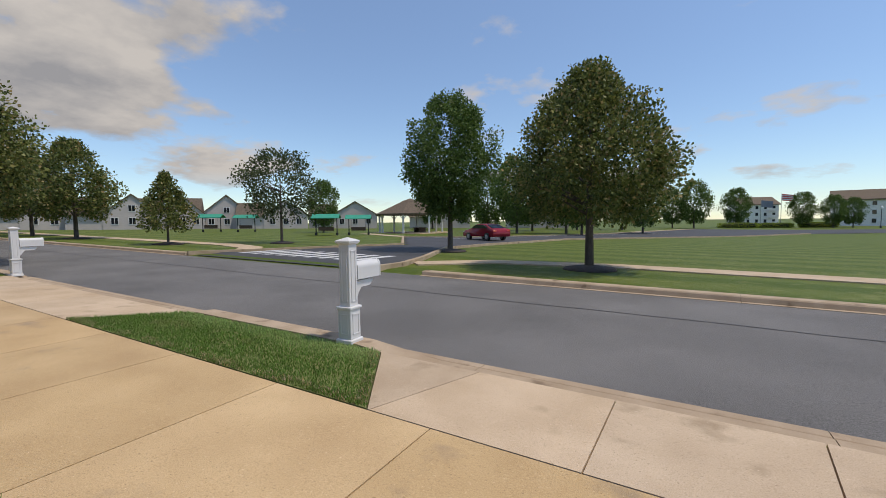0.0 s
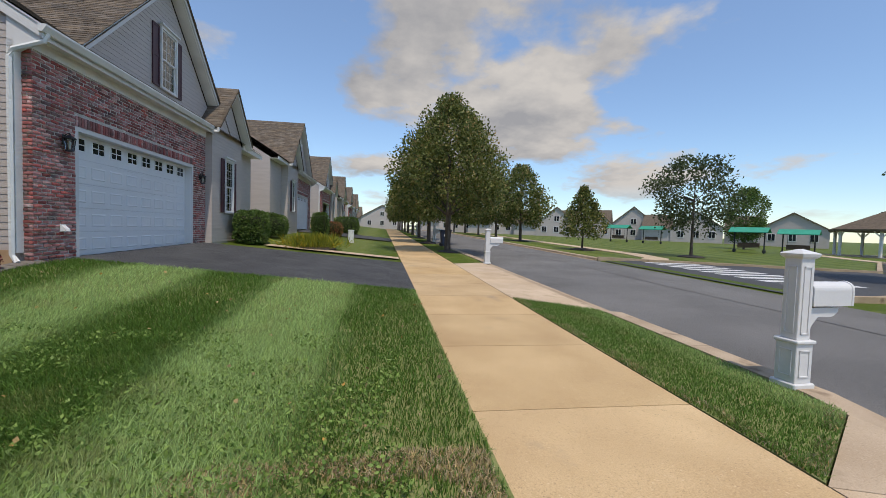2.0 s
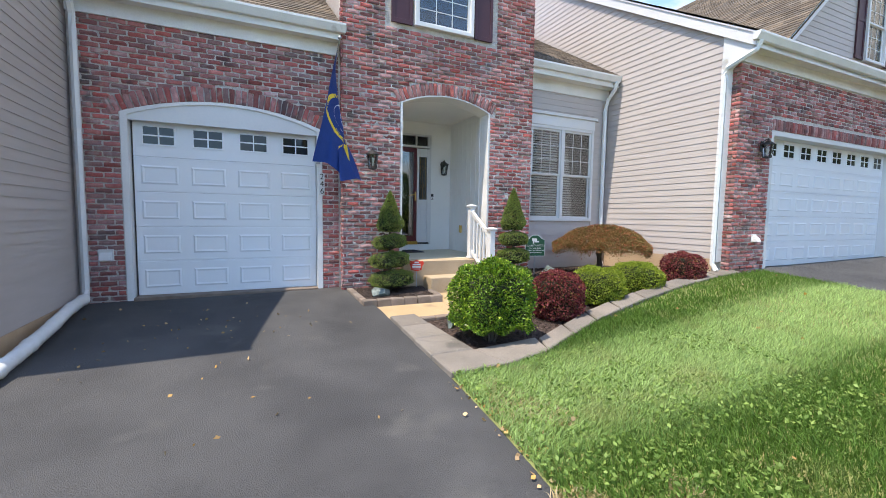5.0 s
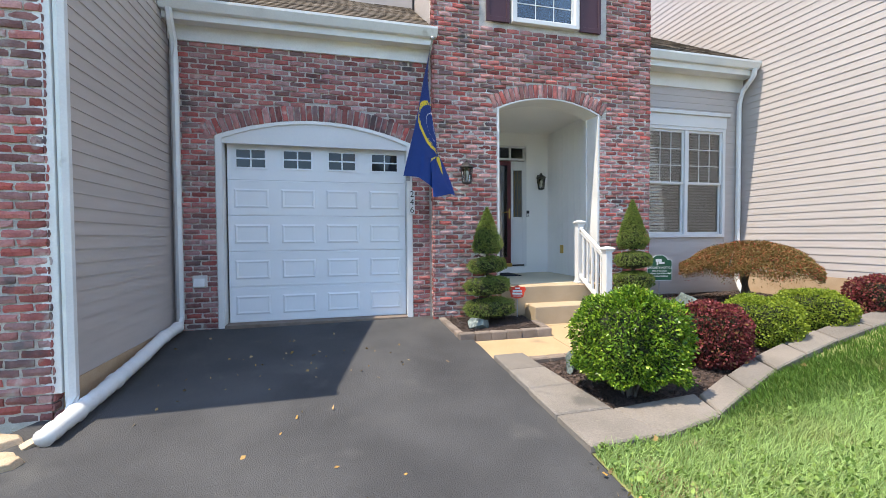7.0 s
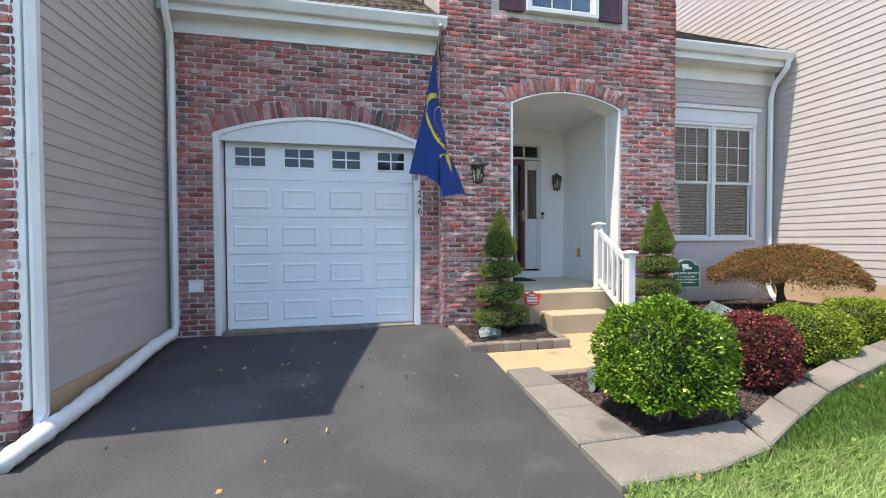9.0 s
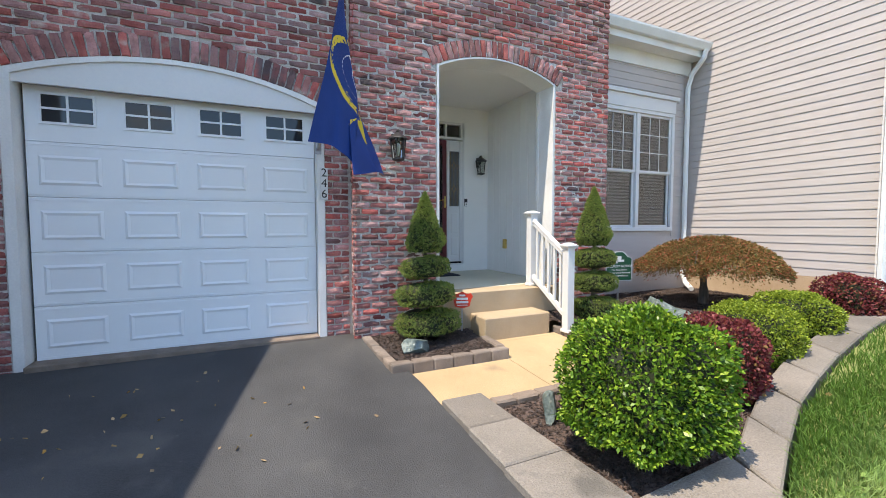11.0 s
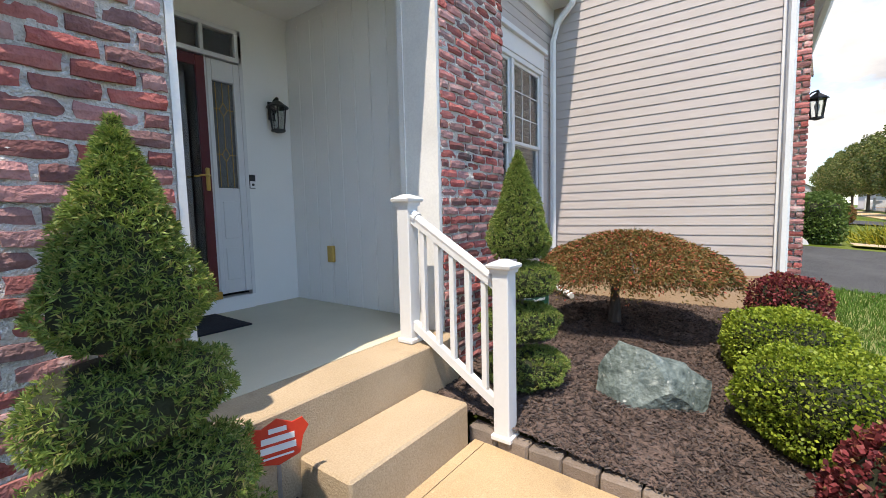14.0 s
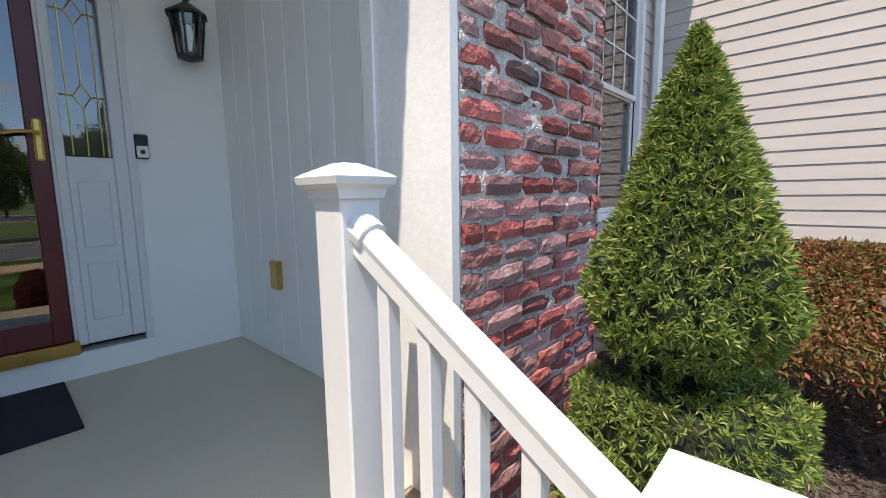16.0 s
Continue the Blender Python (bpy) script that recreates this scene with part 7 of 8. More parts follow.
for side in (1, -1):
    on_cloth("emblem_ring", *disc(0.30, 0.345), M["flag_yellow"], 0.003 * side)
    on_cloth("emblem_disc", *disc(0.01, 0.225), M["flag_white"], 0.003 * side)
    on_cloth("emblem_mark", *disc(0.02, 0.10, 0.5, 0.45, 7), M["flag_grey"], 0.005 * side)
    bn = [(0.24 + 0.52 * k / 16, 0.80 + 0.045 * math.sin(math.pi * k / 16) + q * 0.10) for k in range(17) for q in (0, 1)]
    on_cloth("banner", bn, [(2 * k, 2 * k + 1, 2 * k + 3, 2 * k + 2) for k in range(16)], M["flag_yellow"], 0.003 * side)


def cloth_text(text, size, cu, cv, along, material, lift):
    """Letters laid on the cloth and bent with it."""
    c = bpy.data.curves.new("t", 'FONT')
    c.body, c.size = text, size
    c.align_x, c.align_y = 'CENTER', 'CENTER'
    c.resolution_u = 2
    ob = new("t", c)
    bpy.context.view_layer.update()
    me = bpy.data.meshes.new_from_object(ob.evaluated_get(bpy.context.evaluated_depsgraph_get()))
    bpy.data.objects.remove(ob)
    for v in me.vertices:
        u, w = along(cu, cv, v.co.x, v.co.y)
        v.co = flag_at(u, w, lift)
    me.materials.clear()
    me.materials.append(material)
    link_mesh("letters", me, None, flag)


def straight(cu, cv, x, y):
    u = cu + x / 1.42
    return u, cv - y / 0.90 + 0.045 * math.sin(math.pi * max(0, min(1, (u - 0.24) / 0.52)))


cloth_text("UNITED STATES NAVY", 0.075, 0.5, 0.85, straight, M["flag_blue"], 0.006)


def curved(a0):
    def f(cu, cv, x, y):
        t = a0 - x / 0.235
        r = 0.262 + y * 1.0
        return cu + r * 0.634 * math.cos(t), cv - r * math.sin(t)
    return f


cloth_text("UNITED", 0.06, 0.5, 0.44, curved(math.pi * 0.72), M["flag_yellow"], 0.006)
cloth_text("STATES", 0.06, 0.5, 0.44, curved(math.pi * 0.10), M["flag_yellow"], 0.006)
cloth_text("NAVY", 0.06, 0.5, 0.44, curved(math.pi * 1.35), M["flag_yellow"], 0.006)
hb2 = [(q * 0.022, k / 30) for k in range(31) for q in (0, 1)]
for side in (1, -1):
    on_cloth("hoist_band", hb2, [(2 * k, 2 * k + 1, 2 * k + 3, 2 * k + 2) for k in range(30)], M["flag_white"], 0.003 * side)


# ---- mailboxes ----
def mailbox():
    ob = tagged(empty("mailbox"), "white mailbox on a panelled white post with bracket", "mailbox", "street mailboxes")
    part("base", boxes((-0.125, 0.125, -0.125, 0.125, 0.0, 0.06), bevel=0.01), M["white"], ob)
    lower = part("lower_post", boxes((-0.10, 0.10, -0.10, 0.10, 0.06, 0.44), bevel=0.006), M["white"], ob)
    part("ledge", boxes((-0.118, 0.118, -0.118, 0.118, 0.44, 0.475), bevel=0.008), M["white"], ob)
    post = part("post", boxes((-0.08, 0.08, -0.08, 0.08, 0.475, 1.27), bevel=0.005), M["white"], ob)
    for p, w, z0, z1, d in ((lower, 0.062, 0.12, 0.38, 0.1005), (post, 0.046, 0.53, 1.18, 0.0805)):
        for k in range(4):
            bm = boxes((-w, w, -d - 0.008, -d, z0, z0 + 0.012), (-w, w, -d - 0.008, -d, z1 - 0.012, z1), (-w, -w + 0.012, -d - 0.008, -d, z0, z1), (w - 0.012, w, -d - 0.008, -d, z0, z1))
            bmesh.ops.rotate(bm, verts=bm.verts, matrix=Matrix.Rotation(k * math.pi / 2, 3, 'Z'))
            part("panel_mould", bm, M["white"], p)
    bm = bmesh.new()
    hw = [(0.085, 1.255), (0.105, 1.275), (0.112, 1.30), (0.10, 1.31), (0.01, 1.345)]
    rings = [[bm.verts.new((sx * w, sy * w, z)) for sx, sy in ((-1, -1), (1, -1), (1, 1), (-1, 1))] for w, z in hw]
    for r0, r1 in zip(rings, rings[1:]):
        for k in range(4):
            bm.faces.new((r0[k], r0[(k + 1) % 4], r1[(k + 1) % 4], r1[k]))
    bm.faces.new(rings[-1])
    bm.faces.new(rings[0][::-1])
    part("cap", bm, M["white"], ob)
    bm = bmesh.new()
    prism(bm, [(-0.08, 0.62), (-0.08, 0.78), (-0.45, 0.78), (-0.45, 0.74), (-0.40, 0.70), (-0.36, 0.69), (-0.20, 0.69), (-0.14, 0.62), (-0.11, 0.57), (-0.08, 0.55)], "x", -0.05, 0.05)
    part("bracket", bm, M["white"], ob)
    bm = bmesh.new()
    pr = [(-0.085, 0.80), (0.085, 0.80)] + [(0.085 * math.cos(t), 0.955 + 0.075 * math.sin(t)) for t in np.linspace(0, math.pi, 12)]
    prism(bm, pr, "y", -0.56, -0.09)
    bx_ = part("box", bm, M["white"], ob, "white rounded letter box")
    bm = bmesh.new()
    prism(bm, [(x * 1.05, 0.795 + (z - 0.795) * 1.03) for x, z in pr], "y", -0.585, -0.56)
    part("door", bm, M["white"], bx_)
    return ob


mb = mailbox()
mb.matrix_world = Matrix.Translation((1.72, -12.12 + 0.10, -0.375)) @ Matrix.Rotation(radians(4), 4, 'Z')
for x in (13.75, 30.2, 46.5, 52.0, 62.0, 66.0):
    copy_thing(mb, Matrix.Translation((x, -12.02, flat_z(x, -12.0) + 0.0)))

# ---- trees along the street ----
t_label = "dense olive green street tree with a pointed crown in the verge"
T1 = tree("street_tree", (19.3, -11.35, flat_z(19.3, -11)), 7.6, 1.9, 3.0, M["leaf_pear"], t_label, pear_shape, 31, 330, 105, 0.125, 0.15, tight=0.46)
T2 = tree("street_tree", (28.4, -11.4, flat_z(28.4, -11)), 7.5, 1.9, 2.7, M["leaf_pear"], t_label, pear_shape, 32, 300, 60, 0.17, 0.14, tight=0.46)
for k, x in enumerate((36.5, 44.5, 53, 61, 69.5, 78, 87)):
    copy_thing(T2, pose(x, -11.4, flat_z(x, -11), 0, 0, 70 * k + 40))
tree("street_tree", (0.8, -22.7, ground_z(0.8, -22.7)), 6.55, 1.7, 2.75, M["leaf_pear"], "olive street tree with browning leaf tips across the road", pear_shape, 33, 340, 110, 0.11, 0.14, tight=0.44)
tree("zelkova_tree", (8.9, -27.6, ground_z(8.9, -27.6)), 8.1, 1.9, 2.5, M["leaf_green"], "vase-shaped deep green tree on the parking island", vase_shape, 34, 280, 125, 0.125, 0.14, "park trees", 0.46)
tree("airy_tree", (22.3, -27.6, ground_z(22.3, -27.6)), 6.2, 1.8, 2.7, M["leaf_grey"], "open airy grey-green young tree in the park verge", loose_shape, 35, 120, 55, 0.16, 0.09, "park trees", 0.50)
tree("young_tree", (26.3, -22.2, ground_z(26.3, -22.2)), 4.3, 1.1, 1.7, M["leaf_pear"], "small conical young tree in a mulch ring", cone_shape, 36, 120, 55, 0.15, 0.07, "park trees", 0.5)
T3 = tree("street_tree", (39.3, -22.0, ground_z(39.3, -22.0)), 7.6, 1.8, 2.9, M["leaf_pear"], "dense olive green tree on the park side of the road", pear_shape, 37, 220, 55, 0.2, 0.15, "park trees", 0.48)
for k, x in enumerate((48.5, 58, 68, 79)):
    copy_thing(T3, pose(x, -22.0, ground_z(x, -22), 0, 0, 60 * k + 20))
T4 = tree("park_tree", (20.6, -70, ground_z(20.6, -70)), 11.5, 1.8, 4.2, M["leaf_green"], "tall dark green park tree beyond the parking lot", vase_shape, 38, 200, 50, 0.32, 0.2, "park trees", 0.5)
for k, (x, y, s) in enumerate([(29, -78, .95), (14, -74, 1.0), (10, -66, .85), (4, -84, .9), (24, -88, 1.1), (42.5, -51, .62), (47, -88, 1.0), (-4, -136, 1.05), (1, -139, .9), (-14.6, -154, .95), (-31, -163, .85), (-37, -160, .75), (-42, -164, .7), (18, -100, 1.0), (10, -108, 1.0), (-60, -150, .9)]):
    c = copy_thing(T4, pose(x, y, ground_z(x, y), 0, 0, 47 * k))
    c.scale = (s, s, s)

# ---- parking lot, crossing, park paths ----
LOT = [(6.8, -18.5), (17.3, -18.5), (16.6, -21), (15.8, -24.7), (14.3, -31), (22.5, -42.5), (17.1, -47), (13.6, -58), (4.4, -92), (-4, -123), (-40, -140), (-45, -120), (-19.7, -98.6), (-3.7, -69.6), (8, -49), (9.9, -35), (10.2, -29), (7.6, -22.5), (6.8, -20)]
pv, pf, pc = [], [], {}
res = 0.6
for j in range(int(123 / res)):
    for i in range(int(70 / res)):
        x, y = -46 + i * res, -140.5 + j * res
        if in_poly(x + res / 2, y + res / 2, LOT):
            q = []
            for dx, dy in ((0, 0), (1, 0), (1, 1), (0, 1)):
                k = (i + dx, j + dy)
                if k not in pc:
                    xx, yy = -46 + k[0] * res, -140.5 + k[1] * res
                    pc[k] = len(pv)
                    pv.append((xx, yy, ground_z(xx, yy) + 0.0 - (0.06 if yy > -19.5 else 0.0)))
                q.append(pc[k])
            pf.append(tuple(q))
tagged(raw("parking_lot", pv, pf, M["lot"], smooth=True), "dark asphalt parking lot across the street", "parking lot", kind="structure")


def ribbon(name, line, w, lift, thick, material, label, category, step=1.5):
    """A strip of constant width laid on the ground along a line."""
    pts = []
    for (xa, ya), (xb, yb) in zip(line, line[1:]):
        n = max(1, int(math.hypot(xb - xa, yb - ya) / step))
        pts += [(xa + (xb - xa) * k / n, ya + (yb - ya) * k / n) for k in range(n)]
    pts.append(line[-1])
    v, f = [], []
    for i, (x, y) in enumerate(pts):
        a, b = pts[max(0, i - 1)], pts[min(len(pts) - 1, i + 1)]
        d = Vector((b[0] - a[0], b[1] - a[1])).normalized()
        nx_, ny_ = -d.y * w / 2, d.x * w / 2
        for s in (-1, 1):
            for zz in (lift, lift - thick):
                v.append((x + s * nx_, y + s * ny_, ground_z(x, y) + zz))
    for i in range(len(pts) - 1):
        a, b = i * 4, i * 4 + 4
        f += [(a, b, b + 2, a + 2), (a + 1, b + 1, b, a), (a + 2, b + 2, b + 3, a + 3)]
    f += [(0, 2, 3, 1), (len(v) - 4, len(v) - 3, len(v) - 1, len(v) - 2)]
    return tagged(raw(name, v, f, material), label, category, kind="structure")


ribbon("lot_kerb", [(6.6, -18.6), (6.6, -20), (7.4, -22.6), (10.0, -29), (9.7, -35), (7.8, -49), (-3.9, -69.6), (-20, -98.6)], 0.2, 0.10, 0.2, M["curb"], "tan concrete kerb round the grass island", "kerb")
ribbon("lot_kerb", [(17.5, -18.6), (16.8, -21), (16.0, -24.7), (14.4, -31)], 0.2, 0.10, 0.2, M["curb"], "tan concrete kerb at the lot entrance", "kerb")
ribbon("lot_kerb", [(14.6, -31.2), (22.7, -42.6), (17.3, -47.1), (13.8, -58.1), (4.6, -92), (-4, -123.2)], 0.2, 0.10, 0.2, M["curb"], "tan concrete kerb on the far side of the lot", "kerb")
ribbon("park_path", [(-45, -24.1), (-8, -24.0), (0, -24.2), (4.5, -23.2), (6.7, -20.9)], 1.25, 0.0, 0.1, M["apron"], "pale concrete park path along the road", "path")
ribbon("park_path", [(17.2, -21.3), (19.5, -23.2), (23, -24.1), (60, -24.2), (110, -24.2)], 1.25, 0.0, 0.1, M["apron"], "pale concrete park path along the road", "path")
ribbon("park_path", [(22.5, -44), (27, -46), (34, -50)], 1.3, 0.0, 0.1, M["apron"], "pale concrete path to the pavilion", "path")
ribbon("park_path", [(23.5, -43.6), (18.4, -48), (15, -59), (6, -92), (-2, -121)], 1.6, 0.0, 0.1, M["apron"], "pale concrete path beside the parking lot", "path")
M["paint"] = mat("road_paint", (0.55, 0.56, 0.56), (0.72, 0.73, 0.72), 3, 0.7, 0.2, 60, stain=((0.25, 0.25, 0.25), 5, 0.64))
crossing = tagged(empty("crossing"), "white painted zebra crossing bars on dark asphalt", "crossing", kind="structure")
for k in range(9):
    x = 9.0 + k * 0.85
    pts = [(x, -20.2), (x + 0.42, -20.2), (x + 0.42, -22.9), (x, -22.9)]
    poly_slab("bar", pts, ground_z, 0.006, 0.004, M["paint"], crossing)
lines = tagged(empty("bay_lines"), "white painted parking bay lines", "road marking", kind="structure")
for k in range(11):
    t = k / 10
    x, y = 20.5 + (5 - 20.5) * t, -44.5 + (-88 + 44.5) * t
    poly_slab("bay_line", [(x, y), (x + 0.03, y - 0.12), (x - 4.6, y + 1.4), (x - 4.63, y + 1.52)], ground_z, 0.008, 0.004, M["paint"], lines)
for x, y, r in ((0.8, -22.7, 0.9), (26.3, -22.2, 0.9), (8.9, -27.6, 0.9), (22.3, -27.6, 0.8), (39.3, -22.0, 0.9)):
    bm = bmesh.new()
    lathe(bm, [(r, -0.05), (r * 0.9, 0.03), (r * 0.4, 0.09), (0.1, 0.12)], 18, (x, y, ground_z(x, y)))
    tagged(part("mulch_ring", bm, M["mulch"], None, "", True), "dark bark mulch mound round a tree trunk", "mulch", "mulch rings")
for x in (19.3, 28.4, 36.5):
    bm = bmesh.new()
    lathe(bm, [(1.0, -0.05), (0.85, 0.04), (0.4, 0.07), (0.1, 0.09)], 18, (x, -11.35, flat_z(x, -11)))
    bmesh.ops.scale(bm, verts=bm.verts, vec=(1, 0.62, 1), space=Matrix.Translation((-x, 11.35, 0)))
    tagged(part("mulch_ring", bm, M["mulch"], None, "", True), "dark bark mulch mound round a tree trunk", "mulch", "mulch rings")

# ---- pavilion and swings ----
M["teal"] = mat("teal_canvas", (0.01, 0.25, 0.16), (0.02, 0.33, 0.22), 3, 0.6, 0.1, 60)
M["wood_dark"] = mat("brown_slat", (0.08, 0.045, 0.03), (0.14, 0.08, 0.05), 5, 0.7, 0.2, 60)
pav = tagged(empty("pavilion", (33, -59, ground_z(33, -59))), "open park pavilion with white posts and brown hipped roof", "pavilion")
bm = bmesh.new()
rings = [[bm.verts.new((r * math.cos(k * math.pi / 4 + 0.39), r * math.sin(k * math.pi / 4 + 0.39), z)) for k in range(8)] for r, z in ((5.3, 2.55), (5.35, 2.75), (1.3, 4.55), (1.3, 4.6), (0.1, 5.0))]
for r0, r1 in zip(rings, rings[1:]):
    for k in range(8):
        bm.faces.new((r0[k], r0[(k + 1) % 8], r1[(k + 1) % 8], r1[k]))
bm.faces.new(rings[0][::-1])
bm.faces.new(rings[-1])
part("roof", bm, M["shingle"], pav)
for k in range(8):
    a = k * math.pi / 4 + 0.39
    x, y = 4.7 * math.cos(a), 4.7 * math.sin(a)
    bm = boxes((x - 0.1, x + 0.1, y - 0.1, y + 0.1, 0, 2.6))
    t = Vector((-math.sin(a), math.cos(a), 0))
    for s in (-1, 1):
        tube(bm, [Vector((x, y, 1.95)), Vector((x, y, 2.55)) + t * 0.55 * s], 0.06, 5)
    part("post", bm, M["white"], pav)
part("floor_slab", boxes((-4.6, 4.6, -4.6, 4.6, -0.1, 0.06)), M["apron"], pav)
part("picnic_table", boxes((-2.5, -0.7, -0.4, 0.4, 0.70, 0.76), (-2.5, -0.7, 0.6, 0.85, 0.42, 0.46), (-2.5, -0.7, -0.85, -0.6, 0.42, 0.46), (-2.1, -2.0, -0.8, 0.8, 0.06, 0.7), (-1.2, -1.1, -0.8, 0.8, 0.06, 0.7)), M["wood_dark"], pav)


def canopy_swing(x, y, turn):
    ob = tagged(empty("canopy_swing", (x, y, ground_z(x, y))), "park bench swing under a teal green canopy", "bench swing", "bench swings")
    ob.rotation_euler = (0, 0, turn)
    for s in (-1, 1):
        bm = bmesh.new()
        tube(bm, [(s * 1.15, 0, -0.1), (s * 1.15, 0, 2.0)], 0.06, 8)
        lathe(bm, [(0.14, 0.0), (0.14, 0.25), (0.06, 0.27)], 8, (s * 1.15, 0, 0))
        part("post", bm, M["black"], ob)
    bm = bmesh.new()
    prism(bm, [(-0.95, 1.85), (-0.95, 1.9), (0, 2.35), (0.95, 1.9), (0.95, 1.85), (0, 2.28)], "x", -1.5, 1.5)
    part("canopy", bm, M["teal"], ob)
    part("beam", boxes((-1.15, 1.15, -0.05, 0.05, 1.95, 2.03)), M["black"], ob)
    part("seat", boxes((-0.85, 0.85, -0.25, 0.25, 0.42, 0.47), bevel=0.01), M["wood_dark"], ob)
    part("backrest", boxes((-0.85, 0.85, 0.25, 0.29, 0.5, 0.9), bevel=0.01), M["wood_dark"], ob)
    for s in (-1, 1):
        bm = bmesh.new()
        tube(bm, [(s * 0.8, 0, 0.47), (s * 0.8, 0, 1.96)], 0.012, 5)
        part("chain", bm, M["black"], ob)
    return ob


for x, y in ((52.8, -41), (50.5, -44.5), (32.7, -42), (31.7, -46.2)):
    canopy_swing(x, y, radians(35))


# ---- far houses ----
def cottage(x, y, turn, w, d, h, rise, label):
    ob = tagged(empty("cottage", (x, y, ground_z(x, y))), label, "house", "houses beyond the park")
    ob.rotation_euler = (0, 0, turn)
    bm = bmesh.new()
    prism(bm, [(-w / 2, -0.5), (-w / 2, h), (0, h + rise), (w / 2, h), (w / 2, -0.5)], "y", -d / 2, d / 2)
    part("wall", bm, M["siding"], ob)
    bm = bmesh.new()
    o = 0.4
    k = rise / (w / 2)
    prism(bm, [(-w / 2 - o, h - o * k), (0, h + rise), (w / 2 + o, h - o * k), (w / 2 + o, h - o * k + 0.22), (0, h + rise + 0.22), (-w / 2 - o, h - o * k + 0.22)], "y", -d / 2 - 0.3, d / 2 + 0.3)
    part("roof", bm, M["shingle"], ob)
    for i in range(3):
        cx = (-0.3 + 0.3 * i) * w
        wd = part("window", boxes((cx - 0.6, cx + 0.6, d / 2, d / 2 + 0.06, 0.9, 2.3)), M["white"], ob)
        part("pane", boxes((cx - 0.5, cx - 0.04, d / 2 + 0.06, d / 2 + 0.08, 1.0, 2.2), (cx + 0.04, cx + 0.5, d / 2 + 0.06, d / 2 + 0.08, 1.0, 2.2)), M["glass_dark"], wd)
    if rise > 3:
        wd = part("window", boxes((-0.6, 0.6, d / 2, d / 2 + 0.06, h + 0.4, h + 1.7)), M["white"], ob)
        part("pane", boxes((-0.5, -0.04, d / 2 + 0.06, d / 2 + 0.08, h + 0.5, h + 1.6), (0.04, 0.5, d / 2 + 0.06, d / 2 + 0.08, h + 0.5, h + 1.6)), M["glass_dark"], wd)
    bm = bmesh.new()
    prism(bm, [(-d / 2 - 0.6, h - 0.3), (d / 2 + 0.35, h - 0.3), (0, h + rise * 0.9)], "x", w / 2 - 0.1, w / 2 + 5.5)
    part("side_roof", bm, M["shingle"], ob)
    part("side_wall", boxes((w / 2, w / 2 + 5.3, -d / 2 + 0.2, d / 2 - 0.2, -0.5, h)), M["siding"], ob)
    return ob


for x, y, a, w, d, h, r in [(94, -50, 62, 9, 10, 3.0, 3.6), (91, -58, 58, 8, 9, 3.0, 3.8), (88, -66, 55, 10, 9, 3.0, 4.2), (77, -73, 50, 9, 9, 3.0, 3.0), (67, -85, 42, 10, 9, 3.0, 3.0), (101, -40, 70, 9, 10, 3.0, 3.8), (110, -28, 78, 9, 10, 3.0, 3.8), (125, -8, 90, 12, 10, 3.2, 3.4), (52, -105, 30, 10, 9, 3.0, 3.2), (30, -118, 25, 10, 9, 3.0, 3.2)]:
    cottage(x, y, radians(a), w, d, h, r, "pale siding house with brown roof beyond the park")


def apartment(x, y, turn, w, label):
    ob = tagged(empty("apartment_building", (x, y, ground_z(x, y))), label, "apartment building", "apartment buildings")
    ob.rotation_euler = (0, 0, turn)
    part("wall", boxes((-w / 2, w / 2, -6, 6, -0.5, 8.6)), M["white_dirty"], ob)
    bm = bmesh.new()
    prism(bm, [(-6.8, 8.3), (0, 11.6), (6.8, 8.3), (6.8, 8.6), (0, 11.9), (-6.8, 8.6)], "x", -w / 2 - 0.5, w / 2 + 0.5)
    part("roof", bm, M["shingle"], ob)
    for s in range(3):
        for k in range(int(w / 3.2)):
            cx = -w / 2 + 1.8 + 3.2 * k
            wd = part("window", boxes((cx - 0.6, cx + 0.6, 6.0, 6.06, 0.9 + 2.8 * s, 2.4 + 2.8 * s)), M["white"], ob)
            part("pane", boxes((cx - 0.5, cx + 0.5, 6.06, 6.08, 1.0 + 2.8 * s, 2.3 + 2.8 * s)), M["glass_dark"], wd)
        part("balcony", boxes((-w / 2 + 0.6, -w / 2 + 4.4, 6.07, 7.3, 2.75 * s + 0.3, 2.75 * s + 0.42), (-w / 2 + 0.6, -w / 2 + 4.4, 7.2, 7.3, 2.75 * s + 0.42, 2.75 * s + 1.35)), M["white"], ob)
    return ob


apartment(-62, -196, radians(-10), 34, "pale three-storey apartment building with brown roof")
apartment(-27, -232, radians(20), 14, "pale three-storey apartment building with brown roof")
apartment(-90, -180, radians(-25), 34, "pale three-storey apartment building with brown roof")


def flagpole(x, y, h, cols, label):
    ob = tagged(empty("flagpole", (x, y, ground_z(x, y))), label, "flagpole", "park flagpoles")
    bm = bmesh.new()
    tube(bm, [(0, 0, -0.2), (0, 0, h)], [0.09, 0.05], 8)
    part("pole", bm, M["grey_metal"], ob)
    for k, m in enumerate(cols):
        v, f = [], []
        for i in range(9):
            for q in (0, 1):
                v.append((-0.1 - i * 0.36, 0.12 * math.sin(i * 1.1), h - 0.3 - (k + q) * 2.0 / len(cols) - 0.05 * i))
        f = [(2 * i, 2 * i + 1, 2 * i + 3, 2 * i + 2) for i in range(8)]
        raw("flag_stripe", v, f, M[m], ob)
    return ob


